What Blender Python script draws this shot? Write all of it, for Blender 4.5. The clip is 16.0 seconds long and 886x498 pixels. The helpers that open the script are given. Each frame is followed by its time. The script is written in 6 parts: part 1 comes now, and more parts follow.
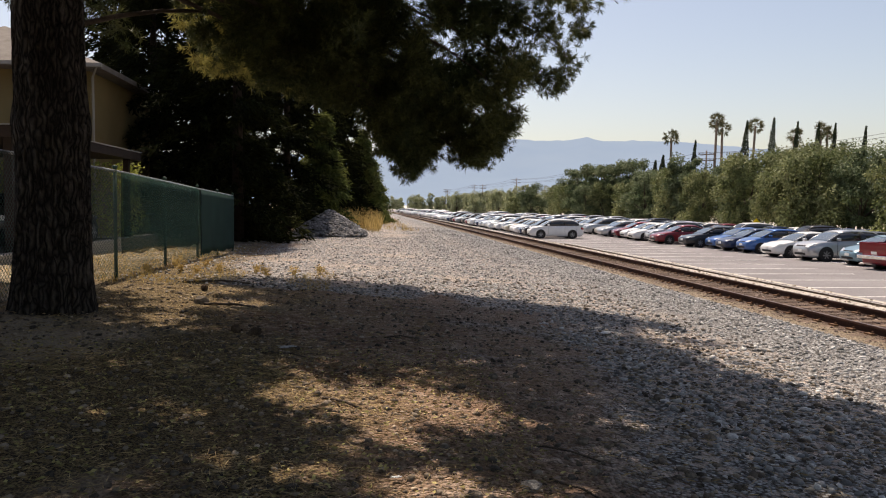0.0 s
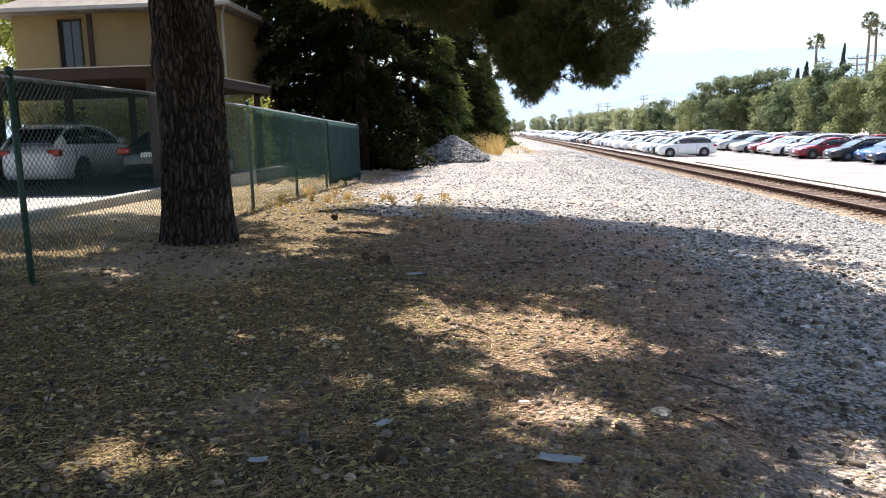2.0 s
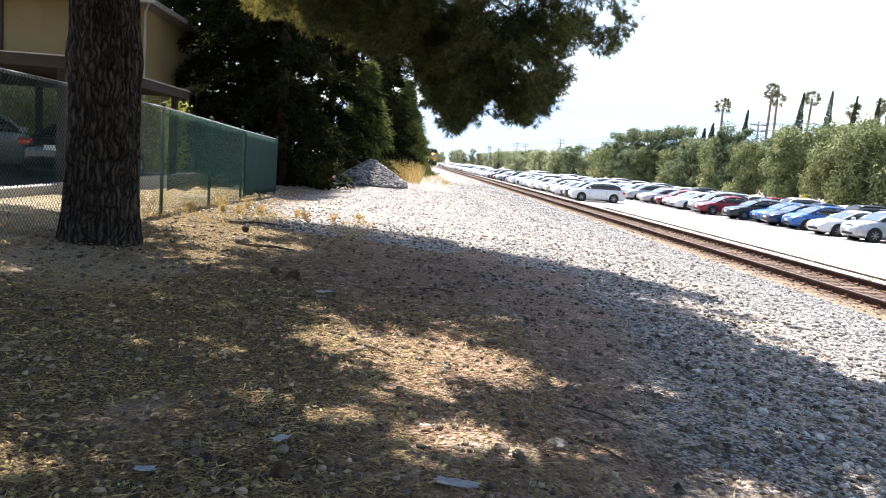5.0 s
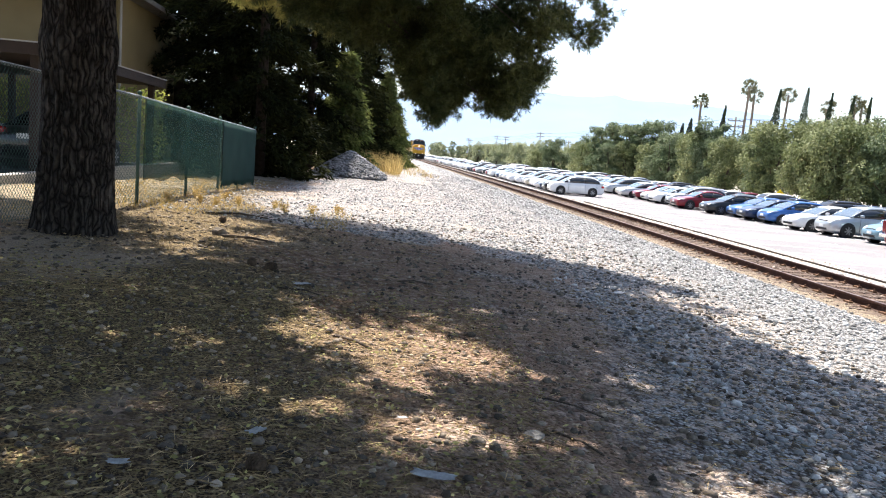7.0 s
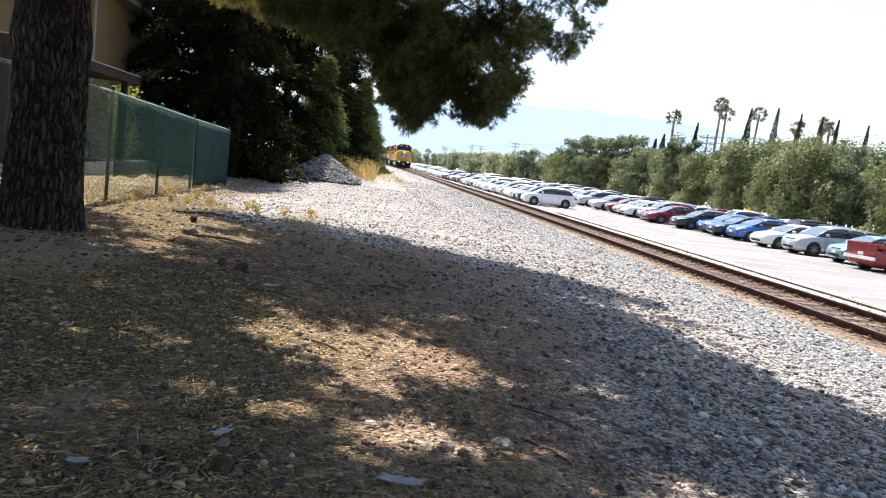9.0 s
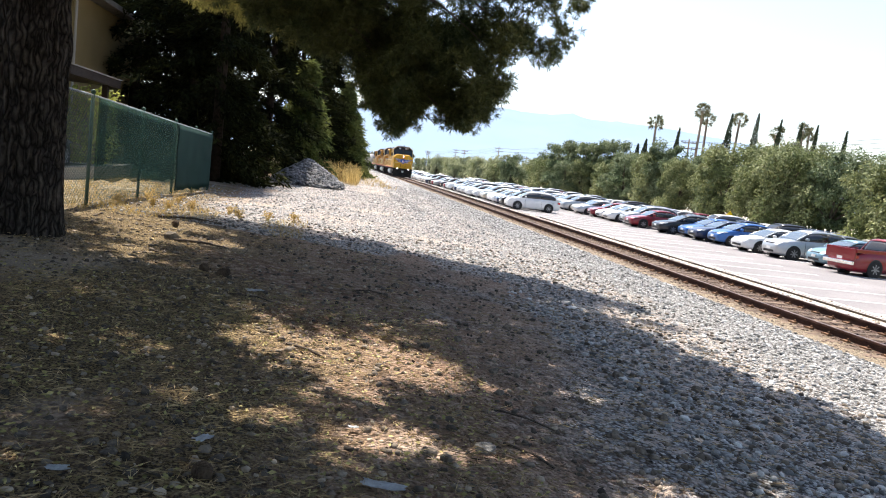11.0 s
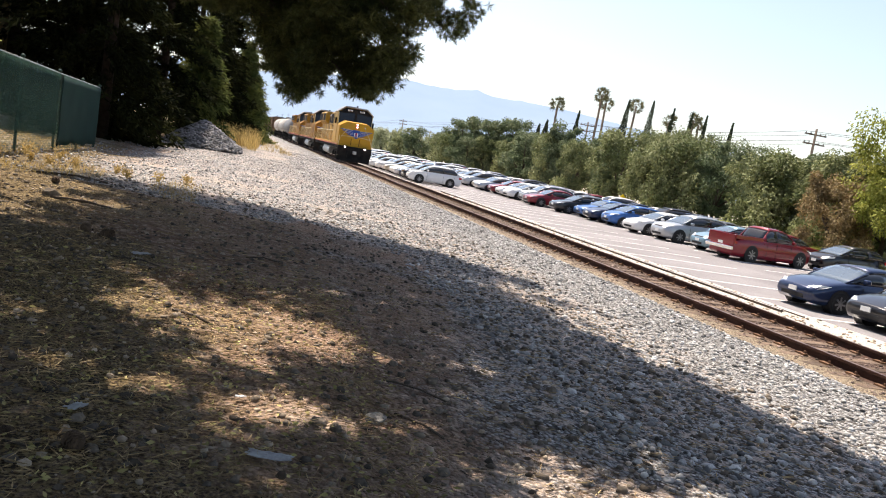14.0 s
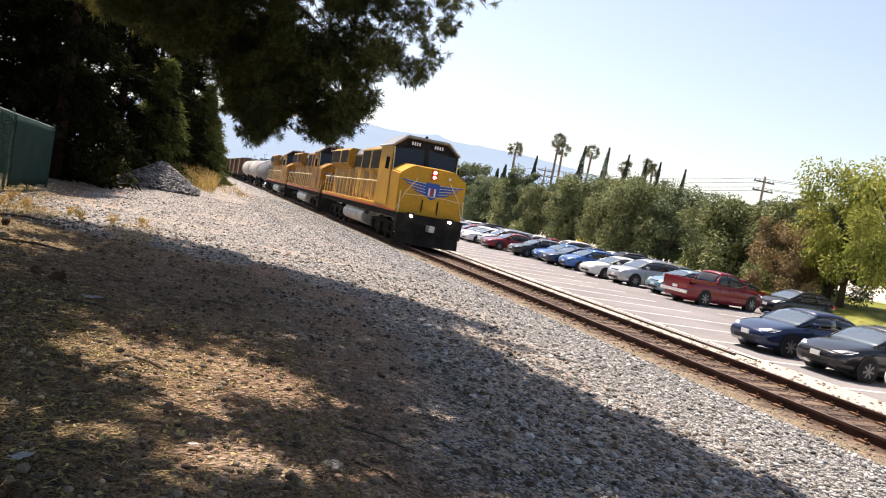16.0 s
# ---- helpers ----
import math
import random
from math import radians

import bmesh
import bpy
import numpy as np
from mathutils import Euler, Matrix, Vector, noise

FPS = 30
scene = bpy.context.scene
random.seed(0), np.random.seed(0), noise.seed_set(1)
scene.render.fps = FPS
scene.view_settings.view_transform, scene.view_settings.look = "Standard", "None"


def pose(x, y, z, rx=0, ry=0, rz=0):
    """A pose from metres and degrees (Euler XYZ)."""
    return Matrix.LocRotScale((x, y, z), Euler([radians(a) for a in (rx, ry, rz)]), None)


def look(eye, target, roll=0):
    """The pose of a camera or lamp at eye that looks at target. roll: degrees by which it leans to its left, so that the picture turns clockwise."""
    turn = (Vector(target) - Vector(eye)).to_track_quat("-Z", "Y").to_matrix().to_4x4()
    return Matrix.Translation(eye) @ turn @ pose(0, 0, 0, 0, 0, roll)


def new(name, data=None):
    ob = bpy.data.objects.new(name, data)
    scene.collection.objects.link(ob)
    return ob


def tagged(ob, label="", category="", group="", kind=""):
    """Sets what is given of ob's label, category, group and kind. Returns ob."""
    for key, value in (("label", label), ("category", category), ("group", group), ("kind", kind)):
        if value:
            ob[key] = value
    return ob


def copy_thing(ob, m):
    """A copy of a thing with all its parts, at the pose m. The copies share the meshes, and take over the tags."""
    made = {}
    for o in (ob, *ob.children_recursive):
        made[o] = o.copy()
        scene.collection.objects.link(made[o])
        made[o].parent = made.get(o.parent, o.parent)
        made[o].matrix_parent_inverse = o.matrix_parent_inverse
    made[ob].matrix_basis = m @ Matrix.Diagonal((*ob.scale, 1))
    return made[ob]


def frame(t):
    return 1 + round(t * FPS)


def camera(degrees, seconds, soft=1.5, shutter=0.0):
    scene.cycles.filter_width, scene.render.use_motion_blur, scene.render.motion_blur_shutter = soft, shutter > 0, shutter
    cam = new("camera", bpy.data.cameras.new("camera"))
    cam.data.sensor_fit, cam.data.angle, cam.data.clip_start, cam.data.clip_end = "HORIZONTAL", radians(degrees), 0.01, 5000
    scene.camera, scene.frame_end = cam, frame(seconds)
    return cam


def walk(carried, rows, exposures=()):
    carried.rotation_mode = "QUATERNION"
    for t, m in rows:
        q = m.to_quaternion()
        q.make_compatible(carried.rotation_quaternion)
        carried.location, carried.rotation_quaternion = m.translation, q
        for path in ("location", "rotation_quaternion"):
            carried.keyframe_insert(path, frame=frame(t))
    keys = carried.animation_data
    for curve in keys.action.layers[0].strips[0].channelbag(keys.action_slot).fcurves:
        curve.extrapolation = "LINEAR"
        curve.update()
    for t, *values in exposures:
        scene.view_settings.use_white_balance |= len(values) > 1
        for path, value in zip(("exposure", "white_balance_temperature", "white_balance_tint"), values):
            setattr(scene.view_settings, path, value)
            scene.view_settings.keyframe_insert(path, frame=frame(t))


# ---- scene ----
cam = camera(60.1, 16.0, soft=1.1)
# seconds, eye, Euler turn in degrees; rail top is z = 0, the track runs along +y
ROWS = [
    (0.0, 0.014, -0.002, 2.01, 86.76, -0.69, -5.85),
    (0.5, 0.009, -0.001, 2.021, 89.52, -0.89, -5.68),
    (1.0, 0.014, -0.007, 1.996, 83.94, -1.64, -4.37),
    (1.5, 0.003, -0.013, 2.0, 85.01, -2.17, -4.91),
    (2.0, 0.011, 0.003, 2.037, 81.13, 1.5, 3.19),
    (2.5, -0.003, 0.003, 2.026, 82.36, -1.09, 1.49),
    (3.0, 0.011, -0.013, 2.012, 83.04, -2.21, -1.99),
    (3.5, -0.003, -0.003, 1.999, 81.34, -1.76, -1.11),
    (4.0, -0.008, -0.015, 2.006, 83.35, -3.15, -1.37),
    (6.5, -0.002, -0.003, 1.997, 82.98, -4.11, -3.84),
    (7.0, -0.0, -0.0, 2.0, 82.85, -4.62, -4.26),
    (7.5, 0.003, 0.01, 1.994, 82.62, -4.96, -5.32),
    (8.0, -0.003, 0.01, 1.991, 83.1, -6.11, -5.72),
    (10.5, -0.007, 0.021, 1.966, 83.87, -6.68, -6.63),
    (11.0, -0.002, 0.004, 1.986, 84.06, -6.57, -7.36),
    (11.5, -0.003, 0.01, 1.978, 83.47, -6.23, -7.6),
    (12.0, -0.002, -0.004, 1.98, 83.32, -6.26, -7.71),
    (12.5, 0.002, 0.007, 1.975, 83.19, -6.38, -8.35),
    (13.0, 0.01, 0.01, 1.98, 83.55, -7.17, -10.01),
    (13.5, 0.016, 0.018, 1.973, 83.72, -8.1, -11.63),
    (14.0, 0.025, 0.054, 1.965, 83.03, -9.5, -14.62),
    (14.5, 0.021, 0.035, 1.975, 82.9, -9.46, -13.85),
    (15.0, 0.012, 0.053, 1.974, 83.5, -8.82, -15.1),
    (15.5, 0.028, 0.021, 1.988, 85.33, -9.76, -16.37),
    (16.0, 0.019, 0.025, 1.979, 86.76, -9.98, -17.69),
]
EXPOSURES = [(0.0, 0.3, 7600, 17), (0.5, 0.76, 7600, 17), (1.0, 0.94, 7200, 15), (1.5, 1.18, 6800, 13), (2.5, 1.66, 6650, 12), (4.0, 1.66, 6650, 12), (7.0, 1.48, 6550, 11), (11.0, 1.28, 6700, 11), (16.0, 0.9, 7350, 16)]
walk(cam, [(t, pose(x, y, z, rx, ry, rz)) for t, x, y, z, rx, ry, rz in ROWS],
     exposures=EXPOSURES)

# ---- light ----
SUN_ELEV, SUN_AZ = 63.0, -15.0   # degrees; azimuth from +y towards +x
world = bpy.data.worlds.new("sky")
scene.world = world
world.use_nodes = True
wn = world.node_tree
wn.nodes.clear()
sky = wn.nodes.new("ShaderNodeTexSky")
sky.sky_type = "NISHITA"
sky.sun_disc = False
sky.sun_elevation, sky.sun_rotation = radians(SUN_ELEV), radians(SUN_AZ)
sky.dust_density, sky.air_density, sky.ozone_density = 1.7, 1.0, 1.0
wbg = wn.nodes.new("ShaderNodeBackground")
wbg.inputs["Strength"].default_value = 0.118
wout = wn.nodes.new("ShaderNodeOutputWorld")
wn.links.new(sky.outputs[0], wbg.inputs["Color"])
wn.links.new(wbg.outputs[0], wout.inputs["Surface"])
sun = new("sun", bpy.data.lights.new("sun", "SUN"))
sun.data.energy, sun.data.angle, sun.data.color = 5.0, radians(0.5), (1.0, 0.95, 0.87)
se, sa = radians(SUN_ELEV), radians(SUN_AZ)
sun.matrix_world = look((0, 0, 60), (-math.cos(se) * math.sin(sa), -math.cos(se) * math.cos(sa), 60 - math.sin(se)))

# ---- materials ----
rng = np.random.default_rng(7)


def material(name, c1, c2=None, scale=8.0, rough=0.8, metal=0.0, bump=0.0, bump_scale=40.0, fine=60.0, vary=0.0, spec=0.25, coat=0.0, island=False, see=0.0):
    """Two colours mixed by large and fine noise, with relief; vary: change of brightness from object (or piece) to object."""
    m = bpy.data.materials.new(name)
    m.use_nodes = True
    nt = m.node_tree
    b = nt.nodes["Principled BSDF"]
    b.inputs["Roughness"].default_value = rough
    b.inputs["Metallic"].default_value = metal
    b.inputs["Specular IOR Level"].default_value = spec
    b.inputs["Coat Weight"].default_value = coat
    b.inputs["Coat Roughness"].default_value = 0.06
    co = nt.nodes.new("ShaderNodeTexCoord")
    big = nt.nodes.new("ShaderNodeTexNoise")
    big.inputs["Scale"].default_value = scale
    big.inputs["Detail"].default_value = 5.0
    small = nt.nodes.new("ShaderNodeTexNoise")
    small.inputs["Scale"].default_value = fine
    small.inputs["Detail"].default_value = 3.0
    for n in (big, small):
        nt.links.new(co.outputs["Object"], n.inputs["Vector"])
    add = nt.nodes.new("ShaderNodeMath")
    add.operation = "MULTIPLY_ADD"
    nt.links.new(small.outputs[0], add.inputs[0])
    add.inputs[1].default_value = 0.6
    nt.links.new(big.outputs[0], add.inputs[2])
    ramp = nt.nodes.new("ShaderNodeMapRange")
    ramp.inputs[1].default_value, ramp.inputs[2].default_value = 0.6, 1.0
    nt.links.new(add.outputs[0], ramp.inputs[0])
    mix = nt.nodes.new("ShaderNodeMix")
    mix.data_type = "RGBA"
    nt.links.new(ramp.outputs[0], mix.inputs[0])
    mix.inputs[6].default_value = (*c1, 1)
    mix.inputs[7].default_value = (*(c2 or c1), 1)
    last = mix.outputs[2]
    if vary:
        src = nt.nodes.new("ShaderNodeNewGeometry").outputs["Random Per Island"] if island else nt.nodes.new("ShaderNodeObjectInfo").outputs["Random"]
        vr = nt.nodes.new("ShaderNodeMapRange")
        vr.inputs[3].default_value, vr.inputs[4].default_value = 1 - vary, 1 + vary
        nt.links.new(src, vr.inputs[0])
        hsv = nt.nodes.new("ShaderNodeHueSaturation")
        nt.links.new(vr.outputs[0], hsv.inputs["Value"])
        nt.links.new(last, hsv.inputs["Color"])
        last = hsv.outputs[0]
    nt.links.new(last, b.inputs["Base Color"])
    if bump:
        bn = nt.nodes.new("ShaderNodeTexNoise")
        bn.inputs["Scale"].default_value = bump_scale
        bn.inputs["Detail"].default_value = 4.0
        nt.links.new(co.outputs["Object"], bn.inputs["Vector"])
        bp = nt.nodes.new("ShaderNodeBump")
        bp.inputs["Strength"].default_value = bump
        bp.inputs["Distance"].default_value = 0.03
        nt.links.new(bn.outputs[0], bp.inputs["Height"])
        nt.links.new(bp.outputs[0], b.inputs["Normal"])
    if see:
        tr = nt.nodes.new("ShaderNodeBsdfTranslucent")
        nt.links.new(last, tr.inputs[0])
        ms = nt.nodes.new("ShaderNodeMixShader")
        ms.inputs[0].default_value = see
        out = nt.nodes["Material Output"]
        nt.links.new(b.outputs[0], ms.inputs[1])
        nt.links.new(tr.outputs[0], ms.inputs[2])
        nt.links.new(ms.outputs[0], out.inputs[0])
    return m


def glow(name, colour, strength):
    m = bpy.data.materials.new(name)
    m.use_nodes = True
    b = m.node_tree.nodes["Principled BSDF"]
    b.inputs["Base Color"].default_value = (*colour, 1)
    b.inputs["Emission Color"].default_value = (*colour, 1)
    b.inputs["Emission Strength"].default_value = strength
    return m


def ground_material():
    """Bare dirt with needle litter towards the trees, grey ballast towards the track, pale strip and asphalt beyond."""
    m = bpy.data.materials.new("ground_cover")
    m.use_nodes = True
    nt = m.node_tree
    L = nt.links.new
    b = nt.nodes["Principled BSDF"]
    b.inputs["Roughness"].default_value = 0.95
    b.inputs["Specular IOR Level"].default_value = 0.15
    co = nt.nodes.new("ShaderNodeTexCoord")
    sep = nt.nodes.new("ShaderNodeSeparateXYZ")
    L(co.outputs["Object"], sep.inputs[0])

    def noise_of(scale, detail=5.0):
        n = nt.nodes.new("ShaderNodeTexNoise")
        n.inputs["Scale"].default_value, n.inputs["Detail"].default_value = scale, detail
        L(co.outputs["Object"], n.inputs["Vector"])
        return n.outputs[0]

    def ramp_of(src, a, z):
        r = nt.nodes.new("ShaderNodeMapRange")
        r.interpolation_type = "SMOOTHSTEP"
        r.inputs[1].default_value, r.inputs[2].default_value = a, z
        L(src, r.inputs[0])
        return r.outputs[0]

    def mixed(f, a, c):
        x = nt.nodes.new("ShaderNodeMix")
        x.data_type = "RGBA"
        L(f, x.inputs[0])
        for s, v in ((x.inputs[6], a), (x.inputs[7], c)):
            if isinstance(v, tuple):
                s.default_value = (*v, 1)
            else:
                L(v, s)
        return x.outputs[2]

    def math_of(op, a, c):
        x = nt.nodes.new("ShaderNodeMath")
        x.operation = op
        for s, v in ((x.inputs[0], a), (x.inputs[1], c)):
            if isinstance(v, float):
                s.default_value = v
            else:
                L(v, s)
        return x.outputs[0]

    n1, n2, n3 = noise_of(0.7), noise_of(9.0), noise_of(60.0)
    dirt = mixed(ramp_of(n1, 0.35, 0.65), (0.33, 0.22, 0.155), (0.2, 0.12, 0.08))
    dirt = mixed(ramp_of(n2, 0.45, 0.7), dirt, (0.43, 0.315, 0.24))
    n4 = noise_of(26.0)
    dirt = mixed(ramp_of(n4, 0.5, 0.68), dirt, (0.11, 0.07, 0.045))
    litter = mixed(ramp_of(n3, 0.42, 0.58), (0.055, 0.038, 0.026), (0.27, 0.2, 0.1))
    wob = math_of("MULTIPLY", n1, 5.0)
    edge = math_of("ADD", sep.outputs[0], wob)
    # needle litter lies left of about x = -0.5
    beyond = math_of("MULTIPLY", math_of("MAXIMUM", math_of("SUBTRACT", sep.outputs[1], 5.6), 0.0), 0.16)
    dirt = mixed(ramp_of(math_of("ADD", math_of("ADD", edge, beyond), math_of("MULTIPLY", n2, 1.6)), 3.9, 2.2), dirt, litter)
    vor = nt.nodes.new("ShaderNodeTexVoronoi")
    vor.inputs["Scale"].default_value = 31.0
    L(co.outputs["Object"], vor.inputs["Vector"])
    sc = nt.nodes.new("ShaderNodeSeparateColor")
    L(vor.outputs["Color"], sc.inputs[0])
    stone = mixed(sc.outputs[0], (0.12, 0.121, 0.122), (0.55, 0.545, 0.535))
    stone = mixed(ramp_of(vor.outputs["Distance"], 0.42, 0.75), stone, (0.07, 0.06, 0.052))
    dusty = mixed(ramp_of(n2, 0.5, 0.62), stone, (0.5, 0.42, 0.365))
    ahead = ramp_of(math_of("ADD", sep.outputs[1], wob), 14.5, 17.0)
    edge = math_of("ADD", edge, math_of("MULTIPLY", ahead, 4.9))
    ground = mixed(ramp_of(edge, 3.6, 5.6), dirt, dusty)
    sand = ramp_of(noise_of(0.33, 3.0), 0.56, 0.66)
    ground = mixed(math_of("MULTIPLY", sand, 0.5), ground, (0.52, 0.425, 0.35))
    ground = mixed(ramp_of(math_of("ADD", sep.outputs[0], n1), 4.9, 6.2), ground, stone)
    bed = math_of("ABSOLUTE", math_of("SUBTRACT", sep.outputs[0], 9.65), 0.0)
    ground = mixed(ramp_of(math_of("ADD", bed, math_of("MULTIPLY", n2, 0.9)), 2.2, 1.95), ground, mixed(ramp_of(n3, 0.4, 0.6), (0.15, 0.12, 0.09), (0.4, 0.32, 0.22)))
    ground = mixed(ramp_of(math_of("ADD", bed, math_of("MULTIPLY", n2, 0.5)), 1.5, 1.0), ground, mixed(sc.outputs[0], (0.045, 0.028, 0.022), (0.16, 0.11, 0.085)))
    # sun-bleached grass verge far left, pale strip right of the track
    verge = mixed(ramp_of(n2, 0.35, 0.65), (0.42, 0.36, 0.25), (0.27, 0.22, 0.15))
    ground = mixed(ramp_of(math_of("ADD", sep.outputs[1], wob), 12.0, 13.8), ground, mixed(ramp_of(math_of("ADD", sep.outputs[0], wob), -1.6, -3.0), ground, verge))
    pale = mixed(ramp_of(n2, 0.35, 0.7), (0.66, 0.61, 0.54), (0.52, 0.47, 0.4))
    ground = mixed(ramp_of(math_of("ADD", sep.outputs[0], math_of("MULTIPLY", n2, 0.5)), 11.25, 11.7), ground, pale)
    L(ground, b.inputs["Base Color"])
    h = math_of("ADD", math_of("MULTIPLY", n3, 0.35), math_of("MULTIPLY", math_of("SUBTRACT", 1.0, vor.outputs["Distance"]), 0.9))
    bp = nt.nodes.new("ShaderNodeBump")
    bp.inputs["Strength"].default_value, bp.inputs["Distance"].default_value = 1.0, 0.055
    L(h, bp.inputs["Height"])
    L(bp.outputs[0], b.inputs["Normal"])
    return m


def glass_dark(name, tint=(0.02, 0.025, 0.03)):
    m = material(name, tint, rough=0.06, spec=0.35)
    return m


MAT = {}
MAT["ground"] = ground_material()
MAT["asphalt"] = material("asphalt", (0.16, 0.15, 0.154), (0.225, 0.213, 0.217), 0.35, 0.9, bump=0.3, bump_scale=120, fine=25, spec=0.3)
MAT["paint_line"] = material("worn_line_paint", (0.78, 0.77, 0.74), (0.42, 0.41, 0.4), 2.5, 0.8, fine=30)
MAT["ballast"] = material("ballast_stone", (0.17, 0.17, 0.169), (0.44, 0.435, 0.425), 4, 0.9, vary=0.75, island=True)
MAT["bed_stone"] = material("rust_stained_stone", (0.06, 0.04, 0.034), (0.24, 0.18, 0.15), 4, 0.9, vary=0.7, island=True)
MAT["pebble"] = material("dusty_brown_pebble", (0.26, 0.2, 0.145), (0.42, 0.35, 0.27), 10, 0.95, vary=0.45, island=True)
MAT["clod"] = material("dark_clod", (0.06, 0.05, 0.042), (0.19, 0.155, 0.12), 10, 0.95, vary=0.5, island=True)
MAT["rail"] = material("rusted_rail_steel", (0.04, 0.02, 0.016), (0.085, 0.042, 0.03), 3, 0.75, 0.3, bump=0.2, fine=40)
MAT["rail_top"] = material("worn_rail_top", (0.11, 0.07, 0.06), (0.2, 0.14, 0.12), 2, 0.45, 0.7)
MAT["tie"] = material("creosoted_timber", (0.07, 0.05, 0.038), (0.17, 0.12, 0.085), 5, 0.9, bump=0.5, vary=0.35)
MAT["rust"] = material("rust", (0.16, 0.085, 0.045), (0.1, 0.055, 0.035), 8, 0.9)


def bark_material():
    """Deep upright furrows between long plates."""
    m = bpy.data.materials.new("pine_bark_plates")
    m.use_nodes = True
    nt = m.node_tree
    L = nt.links.new
    b = nt.nodes["Principled BSDF"]
    b.inputs["Roughness"].default_value = 0.95
    b.inputs["Specular IOR Level"].default_value = 0.2
    co = nt.nodes.new("ShaderNodeTexCoord")
    warp = nt.nodes.new("ShaderNodeTexNoise")
    warp.inputs["Scale"].default_value = 3.0
    L(co.outputs["Object"], warp.inputs["Vector"])
    add = nt.nodes.new("ShaderNodeVectorMath")
    add.operation = "MULTIPLY_ADD"
    L(warp.outputs["Color"], add.inputs[0])
    add.inputs[1].default_value = (0.2, 0.2, 0.5)
    L(co.outputs["Object"], add.inputs[2])
    mp = nt.nodes.new("ShaderNodeMapping")
    mp.inputs["Scale"].default_value = (17, 17, 3.0)
    L(add.outputs[0], mp.inputs["Vector"])
    vor = nt.nodes.new("ShaderNodeTexVoronoi")
    vor.feature = "DISTANCE_TO_EDGE"
    vor.inputs["Scale"].default_value = 1.0
    L(mp.outputs[0], vor.inputs["Vector"])
    r1 = nt.nodes.new("ShaderNodeMapRange")
    r1.inputs[1].default_value, r1.inputs[2].default_value = 0.0, 0.4
    L(vor.outputs[0], r1.inputs[0])
    n = nt.nodes.new("ShaderNodeTexNoise")
    n.inputs["Scale"].default_value, n.inputs["Detail"].default_value = 30.0, 5.0
    L(co.outputs["Object"], n.inputs["Vector"])
    plate = nt.nodes.new("ShaderNodeMix")
    plate.data_type = "RGBA"
    L(n.outputs[0], plate.inputs[0])
    plate.inputs[6].default_value, plate.inputs[7].default_value = (0.045, 0.037, 0.031, 1), (0.17, 0.142, 0.122, 1)
    mix = nt.nodes.new("ShaderNodeMix")
    mix.data_type = "RGBA"
    L(r1.outputs[0], mix.inputs[0])
    mix.inputs[6].default_value = (0.01, 0.007, 0.006, 1)
    L(plate.outputs[2], mix.inputs[7])
    L(mix.outputs[2], b.inputs["Base Color"])
    h = nt.nodes.new("ShaderNodeMath")
    h.operation = "MULTIPLY_ADD"
    L(n.outputs[0], h.inputs[0])
    h.inputs[1].default_value = 0.35
    L(r1.outputs[0], h.inputs[2])
    bp = nt.nodes.new("ShaderNodeBump")
    bp.inputs["Strength"].default_value, bp.inputs["Distance"].default_value = 1.0, 0.05
    L(h.outputs[0], bp.inputs["Height"])
    L(bp.outputs[0], b.inputs["Normal"])
    return m


MAT["bark"] = bark_material()
# Bark colour darkened to stand for the shade inside the conifers.
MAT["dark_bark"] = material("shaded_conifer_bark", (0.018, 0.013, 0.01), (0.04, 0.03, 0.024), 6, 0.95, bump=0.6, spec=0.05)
MAT["branch"] = material("branch_bark", (0.06, 0.045, 0.035), (0.11, 0.085, 0.065), 8, 0.95, bump=0.5)
MAT["needle"] = material("pine_needles", (0.035, 0.05, 0.018), (0.13, 0.135, 0.045), 0.9, 0.6, vary=0.5, island=True, fine=5, see=0.3, spec=0.15)
# Lighter olive-brown: sunlight through the needles is put into the colour.
MAT["lit_needle"] = material("sunlit_olive_needles", (0.15, 0.155, 0.04), (0.4, 0.34, 0.1), 1.5, 0.7, vary=0.5, island=True, see=0.4)
# Near-black greens: the shade in these crowns is put into the colour.
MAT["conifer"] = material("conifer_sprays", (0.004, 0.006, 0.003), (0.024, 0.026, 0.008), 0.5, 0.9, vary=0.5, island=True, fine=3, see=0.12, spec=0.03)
# Much lighter greens, with the sun on the young crowns put in.
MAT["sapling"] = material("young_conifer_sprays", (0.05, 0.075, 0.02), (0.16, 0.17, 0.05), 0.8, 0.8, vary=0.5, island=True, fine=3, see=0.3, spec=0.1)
# Blue is lifted in the next two greens for haze over the belt.
MAT["leaf"] = material("olive_leaves", (0.105, 0.13, 0.05), (0.29, 0.305, 0.15), 0.25, 0.6, spec=0.15, vary=0.4, island=True, fine=2, see=0.25)
MAT["leaf_dark"] = material("dull_green_leaves", (0.07, 0.105, 0.05), (0.22, 0.25, 0.14), 0.25, 0.6, spec=0.15, vary=0.4, island=True, fine=2, see=0.25)
MAT["leaf_light"] = material("yellow_green_leaves", (0.18, 0.215, 0.04), (0.41, 0.41, 0.11), 0.4, 0.6, spec=0.15, vary=0.35, island=True, fine=2, see=0.35)
# Lighter greens: the haze over far trees is put into the colour.
MAT["leaf_hazed"] = material("haze_paled_leaves", (0.22, 0.25, 0.13), (0.42, 0.43, 0.27), 0.25, 0.6, spec=0.15, vary=0.4, island=True, fine=2, see=0.3)
MAT["leaf_brown"] = material("browned_leaves", (0.2, 0.145, 0.07), (0.32, 0.24, 0.12), 0.4, 0.7, vary=0.35, island=True, fine=2, see=0.2)
